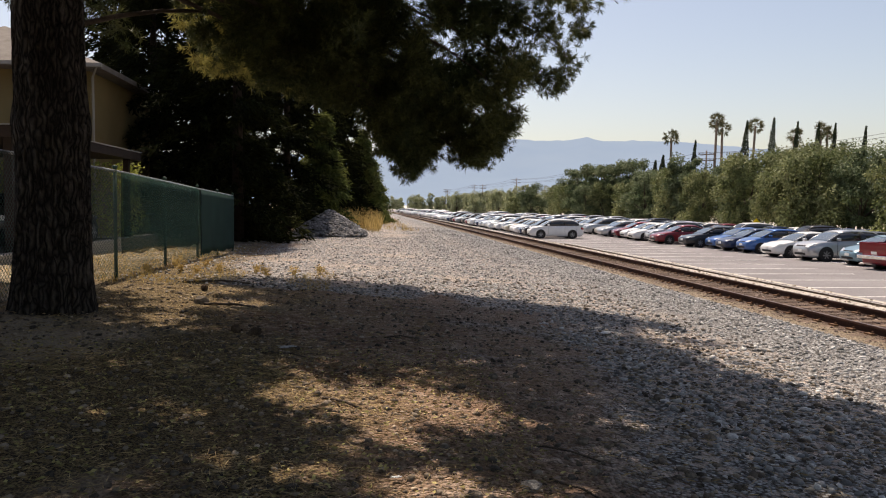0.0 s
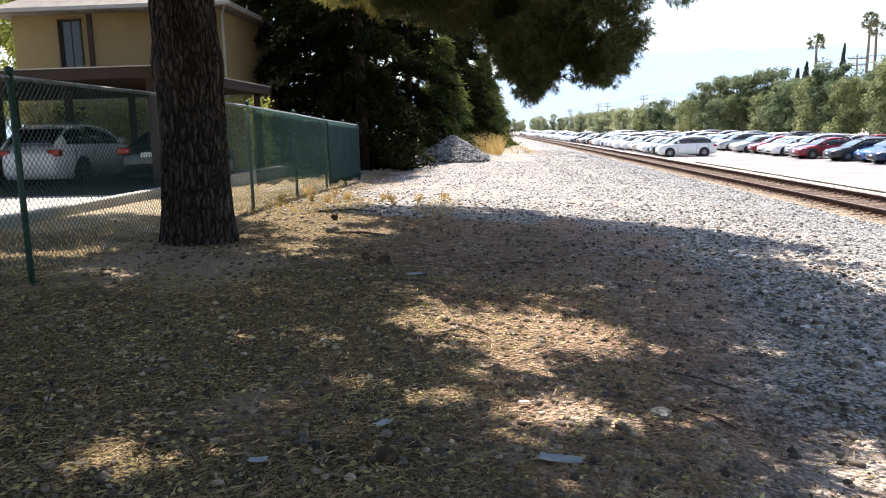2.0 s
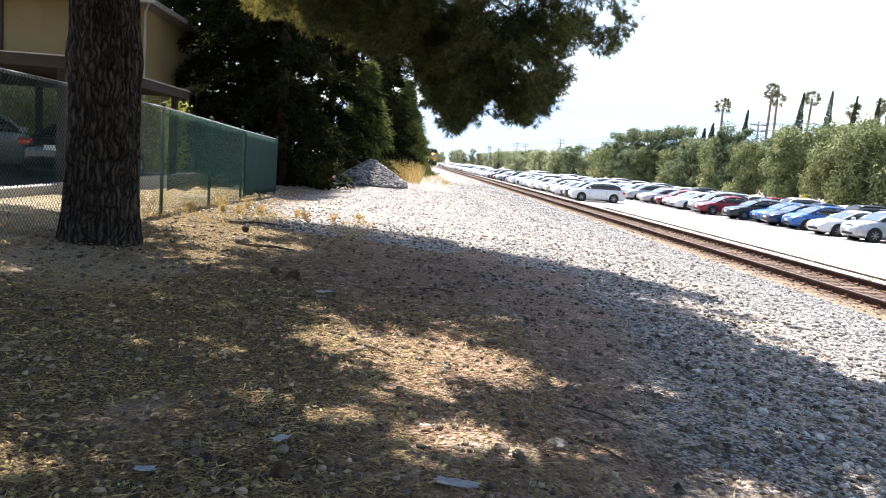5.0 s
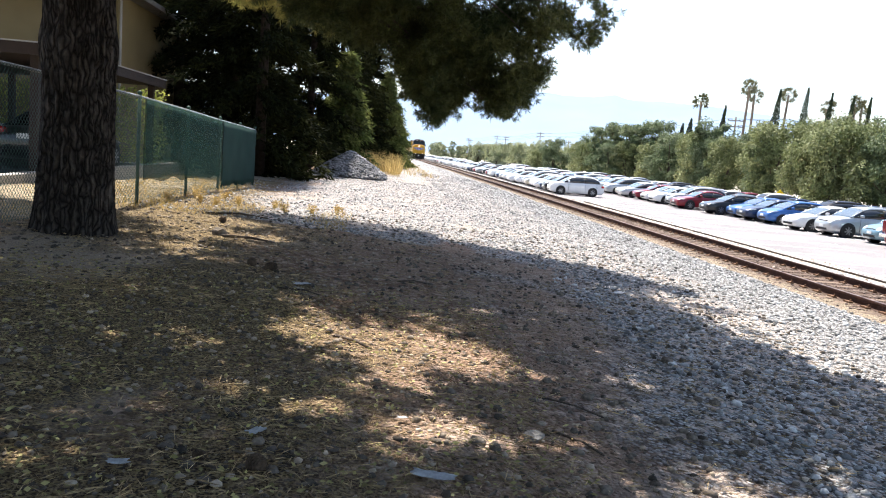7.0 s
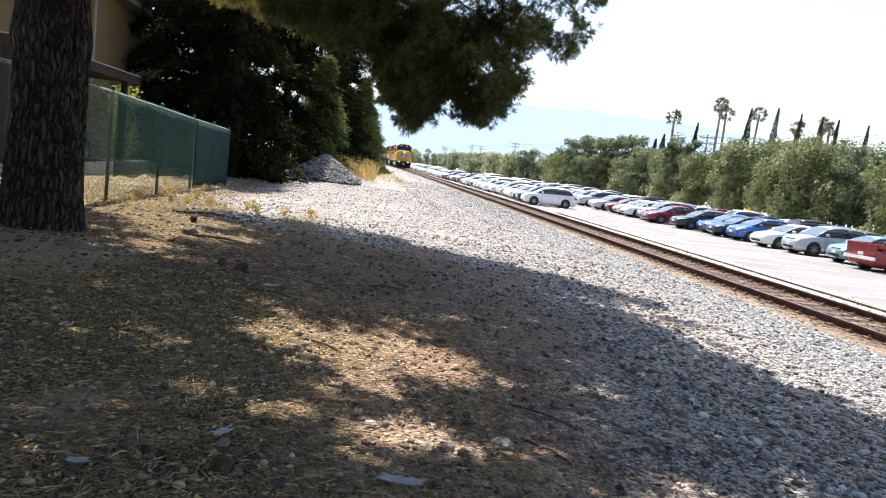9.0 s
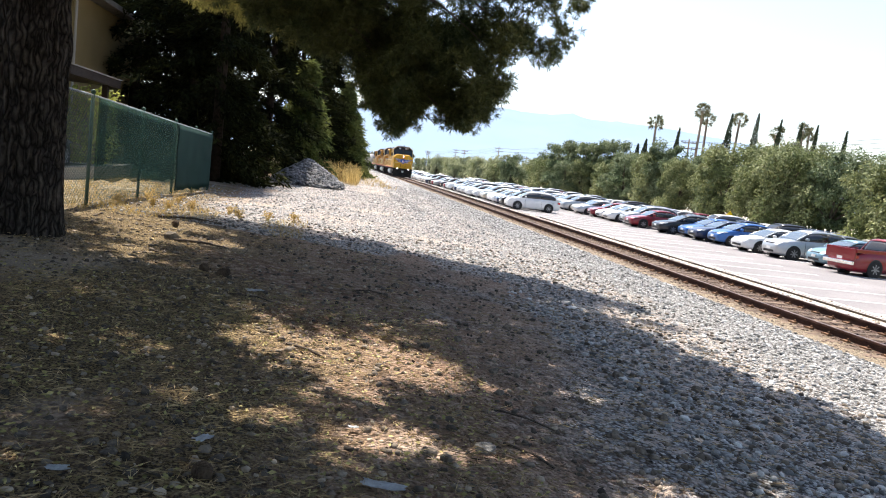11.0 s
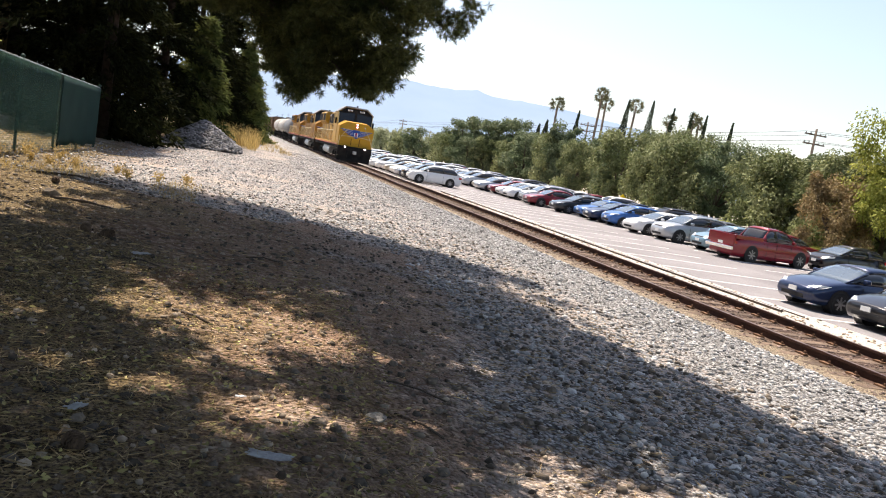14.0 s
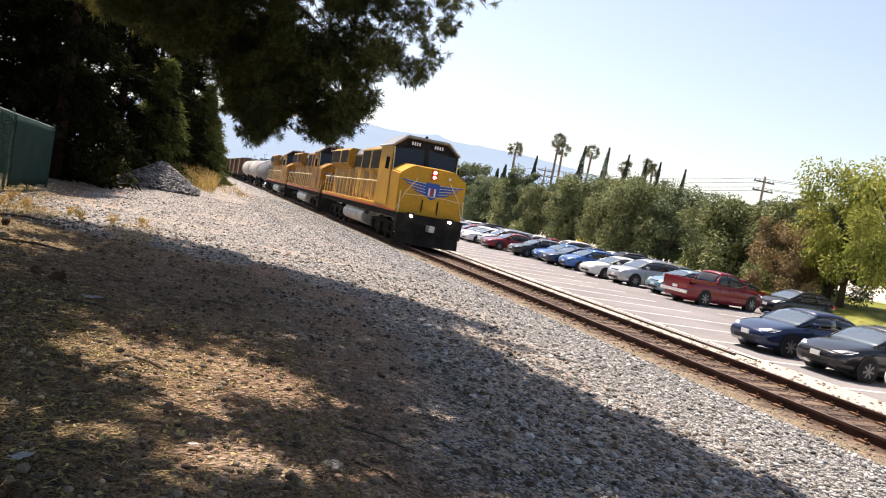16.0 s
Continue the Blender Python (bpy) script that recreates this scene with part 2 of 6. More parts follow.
MAT["cypress"] = material("cypress_foliage", (0.015, 0.028, 0.014), (0.035, 0.05, 0.025), 0.5, 0.8, vary=0.4, island=True, see=0.1)
MAT["palm"] = material("palm_fronds", (0.07, 0.085, 0.04), (0.13, 0.12, 0.065), 0.8, 0.6, vary=0.3, island=True, see=0.2)
MAT["grass_dry"] = material("dry_grass", (0.42, 0.29, 0.1), (0.6, 0.44, 0.18), 1.0, 0.8, vary=0.3, island=True, see=0.3)
MAT["straw"] = material("fallen_needles", (0.5, 0.37, 0.19), (0.16, 0.105, 0.055), 3, 0.8, vary=0.5, island=True)
MAT["spare_rail"] = material("pale_spare_rail", (0.1, 0.07, 0.055), (0.06, 0.045, 0.035), 2, 0.7, 0.2)
# Pale steel: sun and sky on the rail tops are put into it.
MAT["sky_lit_steel"] = material("sky_bright_steel", (0.55, 0.52, 0.49), (0.4, 0.36, 0.33), 2, 0.5, 0.1)
MAT["leaf_litter"] = material("green_leaf_bits", (0.27, 0.25, 0.09), (0.42, 0.34, 0.15), 3, 0.8, vary=0.5, island=True)
MAT["yellow"] = material("yellow_locomotive_paint", (0.55, 0.29, 0.012), (0.42, 0.22, 0.018), 0.8, 0.5, fine=9, bump=0.05, spec=0.3)
# Soot, plus the weak sun on the hood's side, darkens this yellow.
MAT["yellow_dirty_shaded"] = material("sooty_shaded_hood_yellow", (0.5, 0.28, 0.025), (0.12, 0.062, 0.024), 0.9, 0.6, fine=5, bump=0.05, spec=0.3)
# Grey raised so that roofs in it show sun glare by colour.
MAT["loco_grey"] = material("glare_pale_grey_paint", (0.26, 0.265, 0.27), (0.17, 0.17, 0.17), 0.9, 0.4, fine=10)
MAT["loco_black"] = material("sooty_black_steel", (0.012, 0.012, 0.012), (0.032, 0.029, 0.026), 2, 0.8, fine=20, spec=0.06)
MAT["yellow_old"] = material("brown_stained_yellow_paint", (0.4, 0.2, 0.025), (0.13, 0.06, 0.028), 0.9, 0.65, fine=5, bump=0.05, spec=0.2)
MAT["loco_tank"] = material("dusty_silver_tank", (0.55, 0.55, 0.53), (0.32, 0.31, 0.29), 1.5, 0.4, 0.3, fine=12)
MAT["rail_paint"] = material("pale_handrail_paint", (0.65, 0.55, 0.32), rough=0.5)
MAT["blue"] = material("blue_emblem_paint", (0.03, 0.08, 0.3), rough=0.4)
MAT["white"] = material("white_emblem_paint", (0.75, 0.75, 0.74), rough=0.4)
MAT["red"] = material("red_emblem_paint", (0.5, 0.03, 0.03), rough=0.4)
MAT["window"] = glass_dark("dark_window_glass")
MAT["lamp"] = glow("lit_headlight", (1.0, 0.8, 0.74), 7.0)
MAT["tank_white"] = material("dirty_white_tank", (0.5, 0.47, 0.43), (0.26, 0.23, 0.2), 0.7, 0.5, fine=6)
MAT["tank_grey"] = material("sooty_grey_tank", (0.09, 0.085, 0.085), (0.17, 0.165, 0.165), 0.7, 0.5, fine=6)
MAT["boxcar"] = material("oxide_brown_boxcar", (0.17, 0.095, 0.055), (0.11, 0.065, 0.04), 0.7, 0.7, fine=7)
MAT["tyre"] = material("tyre_rubber", (0.018, 0.018, 0.018), (0.03, 0.03, 0.03), 10, 0.85)
MAT["rim"] = material("alloy_rim", (0.34, 0.34, 0.35), (0.2, 0.2, 0.21), 10, 0.35, 0.8)
MAT["trim"] = material("black_trim", (0.015, 0.015, 0.016), rough=0.5)
MAT["chrome"] = material("bright_trim", (0.7, 0.7, 0.7), rough=0.15, metal=1.0)
MAT["headlight"] = material("clear_headlight", (0.6, 0.62, 0.64), rough=0.1, spec=0.8, coat=1.0)
MAT["taillight"] = material("red_tail_light", (0.4, 0.01, 0.012), rough=0.15, coat=1.0)
MAT["plate"] = material("number_plate", (0.7, 0.7, 0.68), rough=0.5)
MAT["car_glass"] = material("tinted_car_glass", (0.012, 0.014, 0.017), rough=0.04, spec=0.7)
# Blue metallic base: part of the sky's reflection is put into the colour.
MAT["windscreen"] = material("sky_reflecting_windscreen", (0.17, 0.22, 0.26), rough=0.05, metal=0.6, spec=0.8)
MAT["post"] = material("green_fence_paint", (0.015, 0.05, 0.035), (0.03, 0.07, 0.05), 6, 0.5)
MAT["wire"] = material("galvanised_wire", (0.35, 0.36, 0.36), (0.2, 0.21, 0.21), 6, 0.5, 0.6)


def cloth_material(name, c1, c2, holes):
    """Woven screen cloth: partly open between the threads."""
    m = material(name, c1, c2, 1.2, 0.8, fine=30, see=0.35)
    nt = m.node_tree
    out = nt.nodes["Material Output"]
    was = out.inputs[0].links[0].from_socket
    tr = nt.nodes.new("ShaderNodeBsdfTransparent")
    ms = nt.nodes.new("ShaderNodeMixShader")
    ms.inputs[0].default_value = holes
    nt.links.new(was, ms.inputs[1])
    nt.links.new(tr.outputs[0], ms.inputs[2])
    nt.links.new(ms.outputs[0], out.inputs[0])
    return m


MAT["screen"] = cloth_material("thin_green_screen_cloth", (0.006, 0.042, 0.03), (0.01, 0.062, 0.044), 0.52)
MAT["screen_dark"] = cloth_material("dark_green_screen_cloth", (0.005, 0.034, 0.027), (0.009, 0.048, 0.038), 0.12)
MAT["stucco"] = material("tan_stucco", (0.23, 0.17, 0.078), (0.19, 0.138, 0.062), 0.8, 0.9, bump=0.3, bump_scale=80)
MAT["brown_wood"] = material("brown_painted_wood", (0.035, 0.022, 0.016), (0.022, 0.014, 0.011), 3, 0.7, bump=0.2)
MAT["roof"] = material("weathered_shingles", (0.2, 0.18, 0.16), (0.13, 0.115, 0.1), 2, 0.9, bump=0.4)
MAT["concrete"] = material("concrete", (0.38, 0.365, 0.335), (0.3, 0.285, 0.26), 0.8, 0.9, bump=0.2)
# Near-black: the shade under the carport roof is put into this colour.
MAT["carport_shade"] = material("shade_dark_asphalt", (0.025, 0.024, 0.023), (0.05, 0.048, 0.046), 1.5, 0.9, fine=20, spec=0.1)
MAT["gravel"] = material("grey_gravel", (0.12, 0.118, 0.118), (0.24, 0.232, 0.228), 3, 0.95, vary=0.5, island=True)
MAT["pole"] = material("weathered_pole", (0.12, 0.09, 0.07), (0.18, 0.14, 0.11), 3, 0.9)
MAT["sign"] = material("yellow_sign", (0.75, 0.55, 0.02), rough=0.5)
MAT["litter"] = material("crumpled_paper", (0.45, 0.47, 0.48), (0.3, 0.31, 0.32), 15, 0.7)
MAT["rock"] = material("grey_rock", (0.16, 0.15, 0.135), (0.27, 0.25, 0.225), 12, 0.9, bump=0.5)
MAT["cone"] = material("pine_cone_scales", (0.06, 0.04, 0.028), (0.13, 0.09, 0.06), 20, 0.9, bump=0.5)


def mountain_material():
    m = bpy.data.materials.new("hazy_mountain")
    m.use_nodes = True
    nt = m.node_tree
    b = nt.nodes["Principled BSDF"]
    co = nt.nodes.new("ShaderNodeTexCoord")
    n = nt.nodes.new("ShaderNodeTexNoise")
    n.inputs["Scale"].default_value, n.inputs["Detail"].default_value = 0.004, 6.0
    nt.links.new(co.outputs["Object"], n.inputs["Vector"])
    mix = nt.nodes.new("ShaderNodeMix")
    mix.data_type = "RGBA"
    # Haze is painted: these blues are emitted over a near-black base.
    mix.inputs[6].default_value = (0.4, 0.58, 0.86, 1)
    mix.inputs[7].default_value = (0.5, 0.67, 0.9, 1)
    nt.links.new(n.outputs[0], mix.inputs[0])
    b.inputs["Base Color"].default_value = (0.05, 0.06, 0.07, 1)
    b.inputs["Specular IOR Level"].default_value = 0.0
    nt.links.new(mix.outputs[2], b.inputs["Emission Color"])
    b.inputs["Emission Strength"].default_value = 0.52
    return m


MAT["mountain"] = mountain_material()

# ---- mesh helpers ----


def mesh_object(name, data, mat, parent=None):
    data.materials.append(mat)
    ob = new(name, data)
    if parent is not None:
        ob.parent = parent
    return ob


def part(name, bm, mat, parent=None, label="", smooth=False):
    """Links a bmesh as one mesh object under a thing or a part."""
    me = bpy.data.meshes.new(name)
    bmesh.ops.recalc_face_normals(bm, faces=bm.faces)
    bm.to_mesh(me)
    bm.free()
    if smooth:
        me.shade_smooth()
    ob = mesh_object(name, me, mat, parent)
    if label:
        tagged(ob, label)
    return ob


def from_arrays(name, verts, faces, mat, parent=None, smooth=False):
    me = bpy.data.meshes.new(name)
    verts = np.asarray(verts, dtype=np.float32)
    faces = np.asarray(faces, dtype=np.int32)
    k = faces.shape[1]
    me.vertices.add(len(verts))
    me.vertices.foreach_set("co", verts.ravel())
    me.loops.add(faces.size)
    me.loops.foreach_set("vertex_index", faces.ravel())
    me.polygons.add(len(faces))
    me.polygons.foreach_set("loop_start", np.arange(0, faces.size, k, dtype=np.int32))
    me.update(calc_edges=True)
    if smooth:
        me.shade_smooth()
    return mesh_object(name, me, mat, parent)


def bm_box(bm, x0, y0, z0, x1, y1, z1, bevel=0.0):
    v = bmesh.ops.create_cube(bm, size=1)["verts"]
    for q in v:
        q.co = Vector(((x0 + x1) / 2 + q.co.x * (x1 - x0), (y0 + y1) / 2 + q.co.y * (y1 - y0), (z0 + z1) / 2 + q.co.z * (z1 - z0)))
    if bevel:
        es = list({e for q in v for e in q.link_edges})
        bmesh.ops.bevel(bm, geom=es, offset=bevel, segments=2, affect="EDGES", profile=0.5)
    return bm


def box(x0, y0, z0, x1, y1, z1, bevel=0.0):
    return bm_box(bmesh.new(), x0, y0, z0, x1, y1, z1, bevel)


def bm_tube(bm, pts, radii, n=8, cap=True):
    """A tube through the points, with a radius at each."""
    rings = []
    pts = [Vector(p) for p in pts]
    if not hasattr(radii, "__len__"):
        radii = [radii] * len(pts)
    for i, p in enumerate(pts):
        d = (pts[min(i + 1, len(pts) - 1)] - pts[max(i - 1, 0)]).normalized()
        a = d.cross(Vector((0, 0, 1)) if abs(d.z) < 0.9 else Vector((1, 0, 0))).normalized()
        b = d.cross(a)
        rings.append([bm.verts.new(p + radii[i] * (math.cos(t) * a + math.sin(t) * b)) for t in (2 * math.pi * k / n for k in range(n))])
    for r, s in zip(rings, rings[1:]):
        for k in range(n):
            bm.faces.new((r[k], r[(k + 1) % n], s[(k + 1) % n], s[k]))
    if cap:
        bm.faces.new(rings[0][::-1])
        bm.faces.new(rings[-1])
    return bm


def tube(pts, radii, n=8):
    return bm_tube(bmesh.new(), pts, radii, n)


def bm_prism(bm, poly, axis, a, b):
    """A polygon in the plane across the axis ('x': points are y, z; 'y': x, z; 'z': x, y), drawn out from a to b."""
    put = {"x": lambda u, v, w: (w, u, v), "y": lambda u, v, w: (u, w, v), "z": lambda u, v, w: (u, v, w)}[axis]
    r = [bm.verts.new(put(u, v, a)) for u, v in poly]
    s = [bm.verts.new(put(u, v, b)) for u, v in poly]
    n = len(poly)
    for k in range(n):
        bm.faces.new((r[k], r[(k + 1) % n], s[(k + 1) % n], s[k]))
    bm.faces.new(r[::-1])
    bm.faces.new(s)
    return bm


def prism(poly, axis, a, b):
    return bm_prism(bmesh.new(), poly, axis, a, b)


def empty(name, m=None, **tags):
    ob = new(name)
    ob.empty_display_size = 0.1
    if m is not None:
        ob.matrix_basis = m
    return tagged(ob, **tags)


def unit(v):
    return v / np.maximum(np.linalg.norm(v, axis=-1, keepdims=True), 1e-9)


def blades(centres, directions, lengths, widths, r):
    """Flat four-cornered leaves: pointed at both ends, each at a centre along a direction."""
    n = len(centres)
    side = unit(np.cross(directions, unit(r.normal(size=(n, 3)))))
    tip = centres + directions * lengths[:, None]
    mid = centres + directions * (lengths * 0.45)[:, None]
    w = side * (widths / 2)[:, None]
    verts = np.stack([centres, mid + w, tip, mid - w], 1).reshape(-1, 3)
    return verts, np.arange(4 * n).reshape(n, 4)


def stones(places, sizes, r, flat=0.7):
    """Low angular stones, joined."""
    t = (1 + 5 ** 0.5) / 2
    base = np.array([(-1, t, 0), (1, t, 0), (-1, -t, 0), (1, -t, 0), (0, -1, t), (0, 1, t), (0, -1, -t), (0, 1, -t), (t, 0, -1), (t, 0, 1), (-t, 0, -1), (-t, 0, 1)]) / 1.9
    tri = np.array([(0, 11, 5), (0, 5, 1), (0, 1, 7), (0, 7, 10), (0, 10, 11), (1, 5, 9), (5, 11, 4), (11, 10, 2), (10, 7, 6), (7, 1, 8), (3, 9, 4), (3, 4, 2), (3, 2, 6), (3, 6, 8), (3, 8, 9), (4, 9, 5), (2, 4, 11), (6, 2, 10), (8, 6, 7), (9, 8, 1)])
    n = len(places)
    v = base[None] * (1 + r.uniform(-0.35, 0.35, (n, 12, 1)))
    v = v * np.stack([r.uniform(0.7, 1.3, n), r.uniform(0.7, 1.3, n), flat * r.uniform(0.7, 1.2, n)], 1)[:, None]
    a = r.uniform(0, 6.28, n)
    c, s = np.cos(a)[:, None], np.sin(a)[:, None]
    v = np.stack([v[..., 0] * c - v[..., 1] * s, v[..., 0] * s + v[..., 1] * c, v[..., 2]], -1)
    v = v * (np.asarray(sizes) / 2)[:, None, None] + np.asarray(places)[:, None]
    return v.reshape(-1, 3), (tri[None] + 12 * np.arange(n)[:, None, None]).reshape(-1, 3)

# ---- ground, track, parking lot ----
TX = 9.65          # the track's middle near the camera
LOT = -0.70        # the parking lot's height; rail tops are at 0


def track_x(y):
    return TX - 0.0145 * (math.sqrt((y - 95) ** 2 + 900) + (y - 95)) / 2 + 0.05


PROFILE_X = [-400, -7.0, -5.0, 0.0, 6.6, 7.4, 8.1, 11.1, 11.7, 12.5, 13.3, 34.0, 40.0, 60.0, 400]
PROFILE_Z = [0.76, 0.76, 0.74, 0.48, 0.13, -0.02, -0.15, -0.16, -0.21, -0.33, -0.74, -0.74, -0.3, 0.3, 0.3]


def lot_shift(y):
    """The pale strip is wider at the near end of the lot."""
    return 0.9 * min(1, max(0, (50 - y) / 12))


def ground_z(x, y):
    s = x - (track_x(y) - TX) * min(1, max(0, (x + 2) / 8)) * (1 if x < 30 else 0)
    s -= lot_shift(y) * min(1, max(0, (s - 11.9) / 1.4)) * (1 if s < 30 else 0)
    z = float(np.interp(s, PROFILE_X, PROFILE_Z))
    z -= 0.27 * math.exp(-((y - 26.5) / 7.5) ** 2) * min(1, max(0, (-x - 1.0) / 2.5)) * min(1, max(0, (x + 9) / 1.5))
    if -7 < s < 7.4:
        z += 0.03 * noise.noise((x * 0.5, y * 0.5, 0)) + 0.018 * noise.noise((x * 2.3, y * 2.3, 3))
    return z


def spaced(a, b, step):
    return list(np.arange(a, b, step))


xs = [-4500, -2000, -800, -300, -120, -50, -25, -14, -10, -8] + spaced(-7, 8.2, 0.16) + [8.6, 9.6, 10.6, 11.1, 11.4, 11.7, 12.1, 12.5, 12.9, 13.3, 13.6, 13.9, 14.2, 14.6, 18, 24, 30, 34, 37, 40, 45, 52, 60, 120, 400, 1200, 4500]
ys = [-4500, -1500, -500, -200, -80, -40, -20, -10, -5, -2] + spaced(0, 16, 0.16) + spaced(16, 40, 0.8) + spaced(40, 120, 4) + spaced(120, 420, 15) + [450, 600, 900, 1500, 2800, 4600]
gv = [(x, y, ground_z(x, y)) for y in ys for x in xs]
nx = len(xs)
gf = [(j * nx + i, j * nx + i + 1, (j + 1) * nx + i + 1, (j + 1) * nx + i) for j in range(len(ys) - 1) for i in range(nx - 1)]
ground = from_arrays("ground", gv, gf, MAT["ground"], smooth=True)
tagged(ground, "dirt and gravel ground beside a railway track", "ground", kind="structure")

lot_bm = bmesh.new()
rows_l = []
for y in spaced(-60, 420, 10):
    dx = track_x(y) - TX
    rows_l.append([lot_bm.verts.new((x, y, z)) for x, z in ((13.3 + dx + lot_shift(y), LOT - 0.2), (13.3 + dx + lot_shift(y), LOT), (20, LOT), (27, LOT), (34, LOT), (34, LOT - 0.2))])
for a, b in zip(rows_l, rows_l[1:]):
    for i in range(5):
        lot_bm.faces.new((a[i], a[i + 1], b[i + 1], b[i]))
lot = part("parking_lot", lot_bm, MAT["asphalt"])
tagged(lot, "sun-bleached grey asphalt parking lot with painted stalls", "parking lot", kind="structure")
line_mesh = None
for k in range(60):
    y = 14.4 + 2.7 * k
    if line_mesh is None:
        ln = part("stall_line", box(0, -0.07, 0, 6.2, 0.07, 0.008), MAT["paint_line"], lot)
        line_mesh = ln.data
    else:
        ln = new("stall_line", line_mesh)
        ln.parent = lot
    ln.location = (14.6 + track_x(y) - TX, y, LOT + 0.001)
for k in range(24):
    ln = new("stall_line", line_mesh)
    ln.parent = lot
    ln.location = (23.2, 26.3 + 2.8 * k, LOT + 0.001)

# rails and ties
track = empty("railway_track", label="single railway track with rusty rails on dark timber ties", category="railway track", kind="structure")
for side in (-1, 1):
    bm = bmesh.new()
    prof = [(-0.075, -0.172), (0.075, -0.172), (0.075, -0.158), (0.012, -0.14), (0.012, -0.045), (0.036, -0.035), (0.036, -0.002), (-0.036, -0.002), (-0.036, -0.035), (-0.012, -0.045), (-0.012, -0.14), (-0.075, -0.158)]
    rings = []
    for y in spaced(-60, 90, 5) + spaced(90, 460, 8):
        x0 = track_x(y) + side * 0.755
        rings.append([bm.verts.new((x0 + u, y, v)) for u, v in prof])
    for a, b in zip(rings, rings[1:]):
        for k in range(len(prof)):
            bm.faces.new((a[k], a[(k + 1) % 12], b[(k + 1) % 12], b[k]))
    part("rail", bm, MAT["rail"], track, "rusty steel rail")
    bm = bmesh.new()
    rings = []
    for y in spaced(-60, 90, 5) + spaced(90, 460, 8):
        x0 = track_x(y) + side * 0.755
        rings.append([bm.verts.new((x0 + u, y, v)) for u, v in ((-0.03, -0.003), (-0.03, 0.001), (0.03, 0.001), (0.03, -0.003))])
    for a, b in zip(rings, rings[1:]):
        for k in range(3):
            bm.faces.new((a[k], a[k + 1], b[k + 1], b[k]))
    part("running_surface", bm, MAT["rail_top"], track, "worn shiny rail top")

# spare rails lying beside the lot
for k, (x0, y0, y1, z0) in enumerate(((12.22, 14.5, 46.0, -0.37), (12.66, 14.3, 46.4, -0.42))):
    bm = bmesh.new()
    prof = [(-0.075, 0), (0.075, 0), (0.075, 0.014), (0.012, 0.03), (0.012, 0.125), (0.036, 0.135), (0.036, 0.17), (-0.036, 0.17), (-0.036, 0.135), (-0.012, 0.125), (-0.012, 0.03), (-0.075, 0.014)]
    bm_prism(bm, prof, "y", y0, y1)
    for v in bm.verts:
        v.co.x += x0 + (0.05 if v.co.y > 30 else 0)
        v.co.z += z0
    r = part("spare_rail", bm, MAT["spare_rail"])
    # Pale strip on top stands for the light the head catches.
    part("rail_head", box(x0 - 0.034, y0, z0 + 0.168, x0 + 0.034, y1, z0 + 0.176), MAT["sky_lit_steel"], r, "rail head coloured pale for the sky it reflects")
    tagged(r, "spare rusty rail lying on pale gravel beside the lot", "rail", "spare rails")

# ballast stones, joined
r = np.random.default_rng(3)


def scatter(n, x_of, y_of, size_of, sink=0.25):
    x, y = x_of(n), y_of(n)
    sz = size_of(n)
    z = np.array([ground_z(a, b) for a, b in zip(x, y)]) + sz * (0.35 - sink)
    return np.stack([x, y, z], 1), sz


near_y = lambda n: 2.5 + 58 * r.uniform(0, 1, n) ** 1.7
p, sz = scatter(24000, lambda n: 8.05 - 5.6 * r.uniform(0, 1, n) ** 1.2, near_y, lambda n: 0.018 + 0.055 * r.uniform(0, 1, n) ** 1.6)
v, f = stones(p, sz, r)
tagged(from_arrays("ballast", v, f, MAT["ballast"]), "loose grey ballast stones along the track", "gravel", kind="stuff")
p, sz = scatter(7500, lambda n: r.uniform(8.1, 11.4, n), lambda n: 3 + 80 * r.uniform(0, 1, n) ** 1.6, lambda n: r.uniform(0.03, 0.075, n), 0.3)
v, f = stones(p, sz, r)
tagged(from_arrays("ballast", v, f, MAT["bed_stone"]), "rust-stained ballast stones between the rails", "gravel", kind="stuff")
p, sz = scatter(9000, lambda n: r.uniform(-4.5, 5.2, n), lambda n: 2.0 + 15 * r.uniform(0, 1, n) ** 1.4, lambda n: 0.012 + 0.06 * r.uniform(0, 1, n) ** 2.5)
v, f = stones(p, sz, r)
tagged(from_arrays("pebbles", v, f, MAT["clod"]), "dark pebbles and clods scattered on bare dirt", "pebbles", kind="stuff")
p, sz = scatter(5000, lambda n: r.uniform(-3.5, 4.8, n), lambda n: 2.0 + 13 * r.uniform(0, 1, n) ** 1.4, lambda n: 0.012 + 0.04 * r.uniform(0, 1, n) ** 2.0)
v, f = stones(p, sz, r)
tagged(from_arrays("pebbles", v, f, MAT["pebble"]), "dusty brown pebbles scattered on bare dirt", "pebbles", kind="stuff")
p, sz = scatter(900, lambda n: r.uniform(11.2, 13.2, n), lambda n: r.uniform(8, 60, n), lambda n: r.uniform(0.03, 0.09, n))
v, f = stones(p, sz, r)
tagged(from_arrays("strip_stones", v, f, MAT["pebble"]), "pale stones on the strip beside the lot", "gravel", kind="stuff")


p, sz = scatter(4200, lambda n: r.uniform(-4.6, 3.2, n), lambda n: 13.5 + 24 * r.uniform(0, 1, n) ** 1.3, lambda n: r.uniform(0.025, 0.07, n))
v, f = stones(p, sz, r)
tagged(from_arrays("ballast", v, f, MAT["ballast"]), "sunlit grey stones on the open ground beyond the shade", "gravel", kind="stuff")


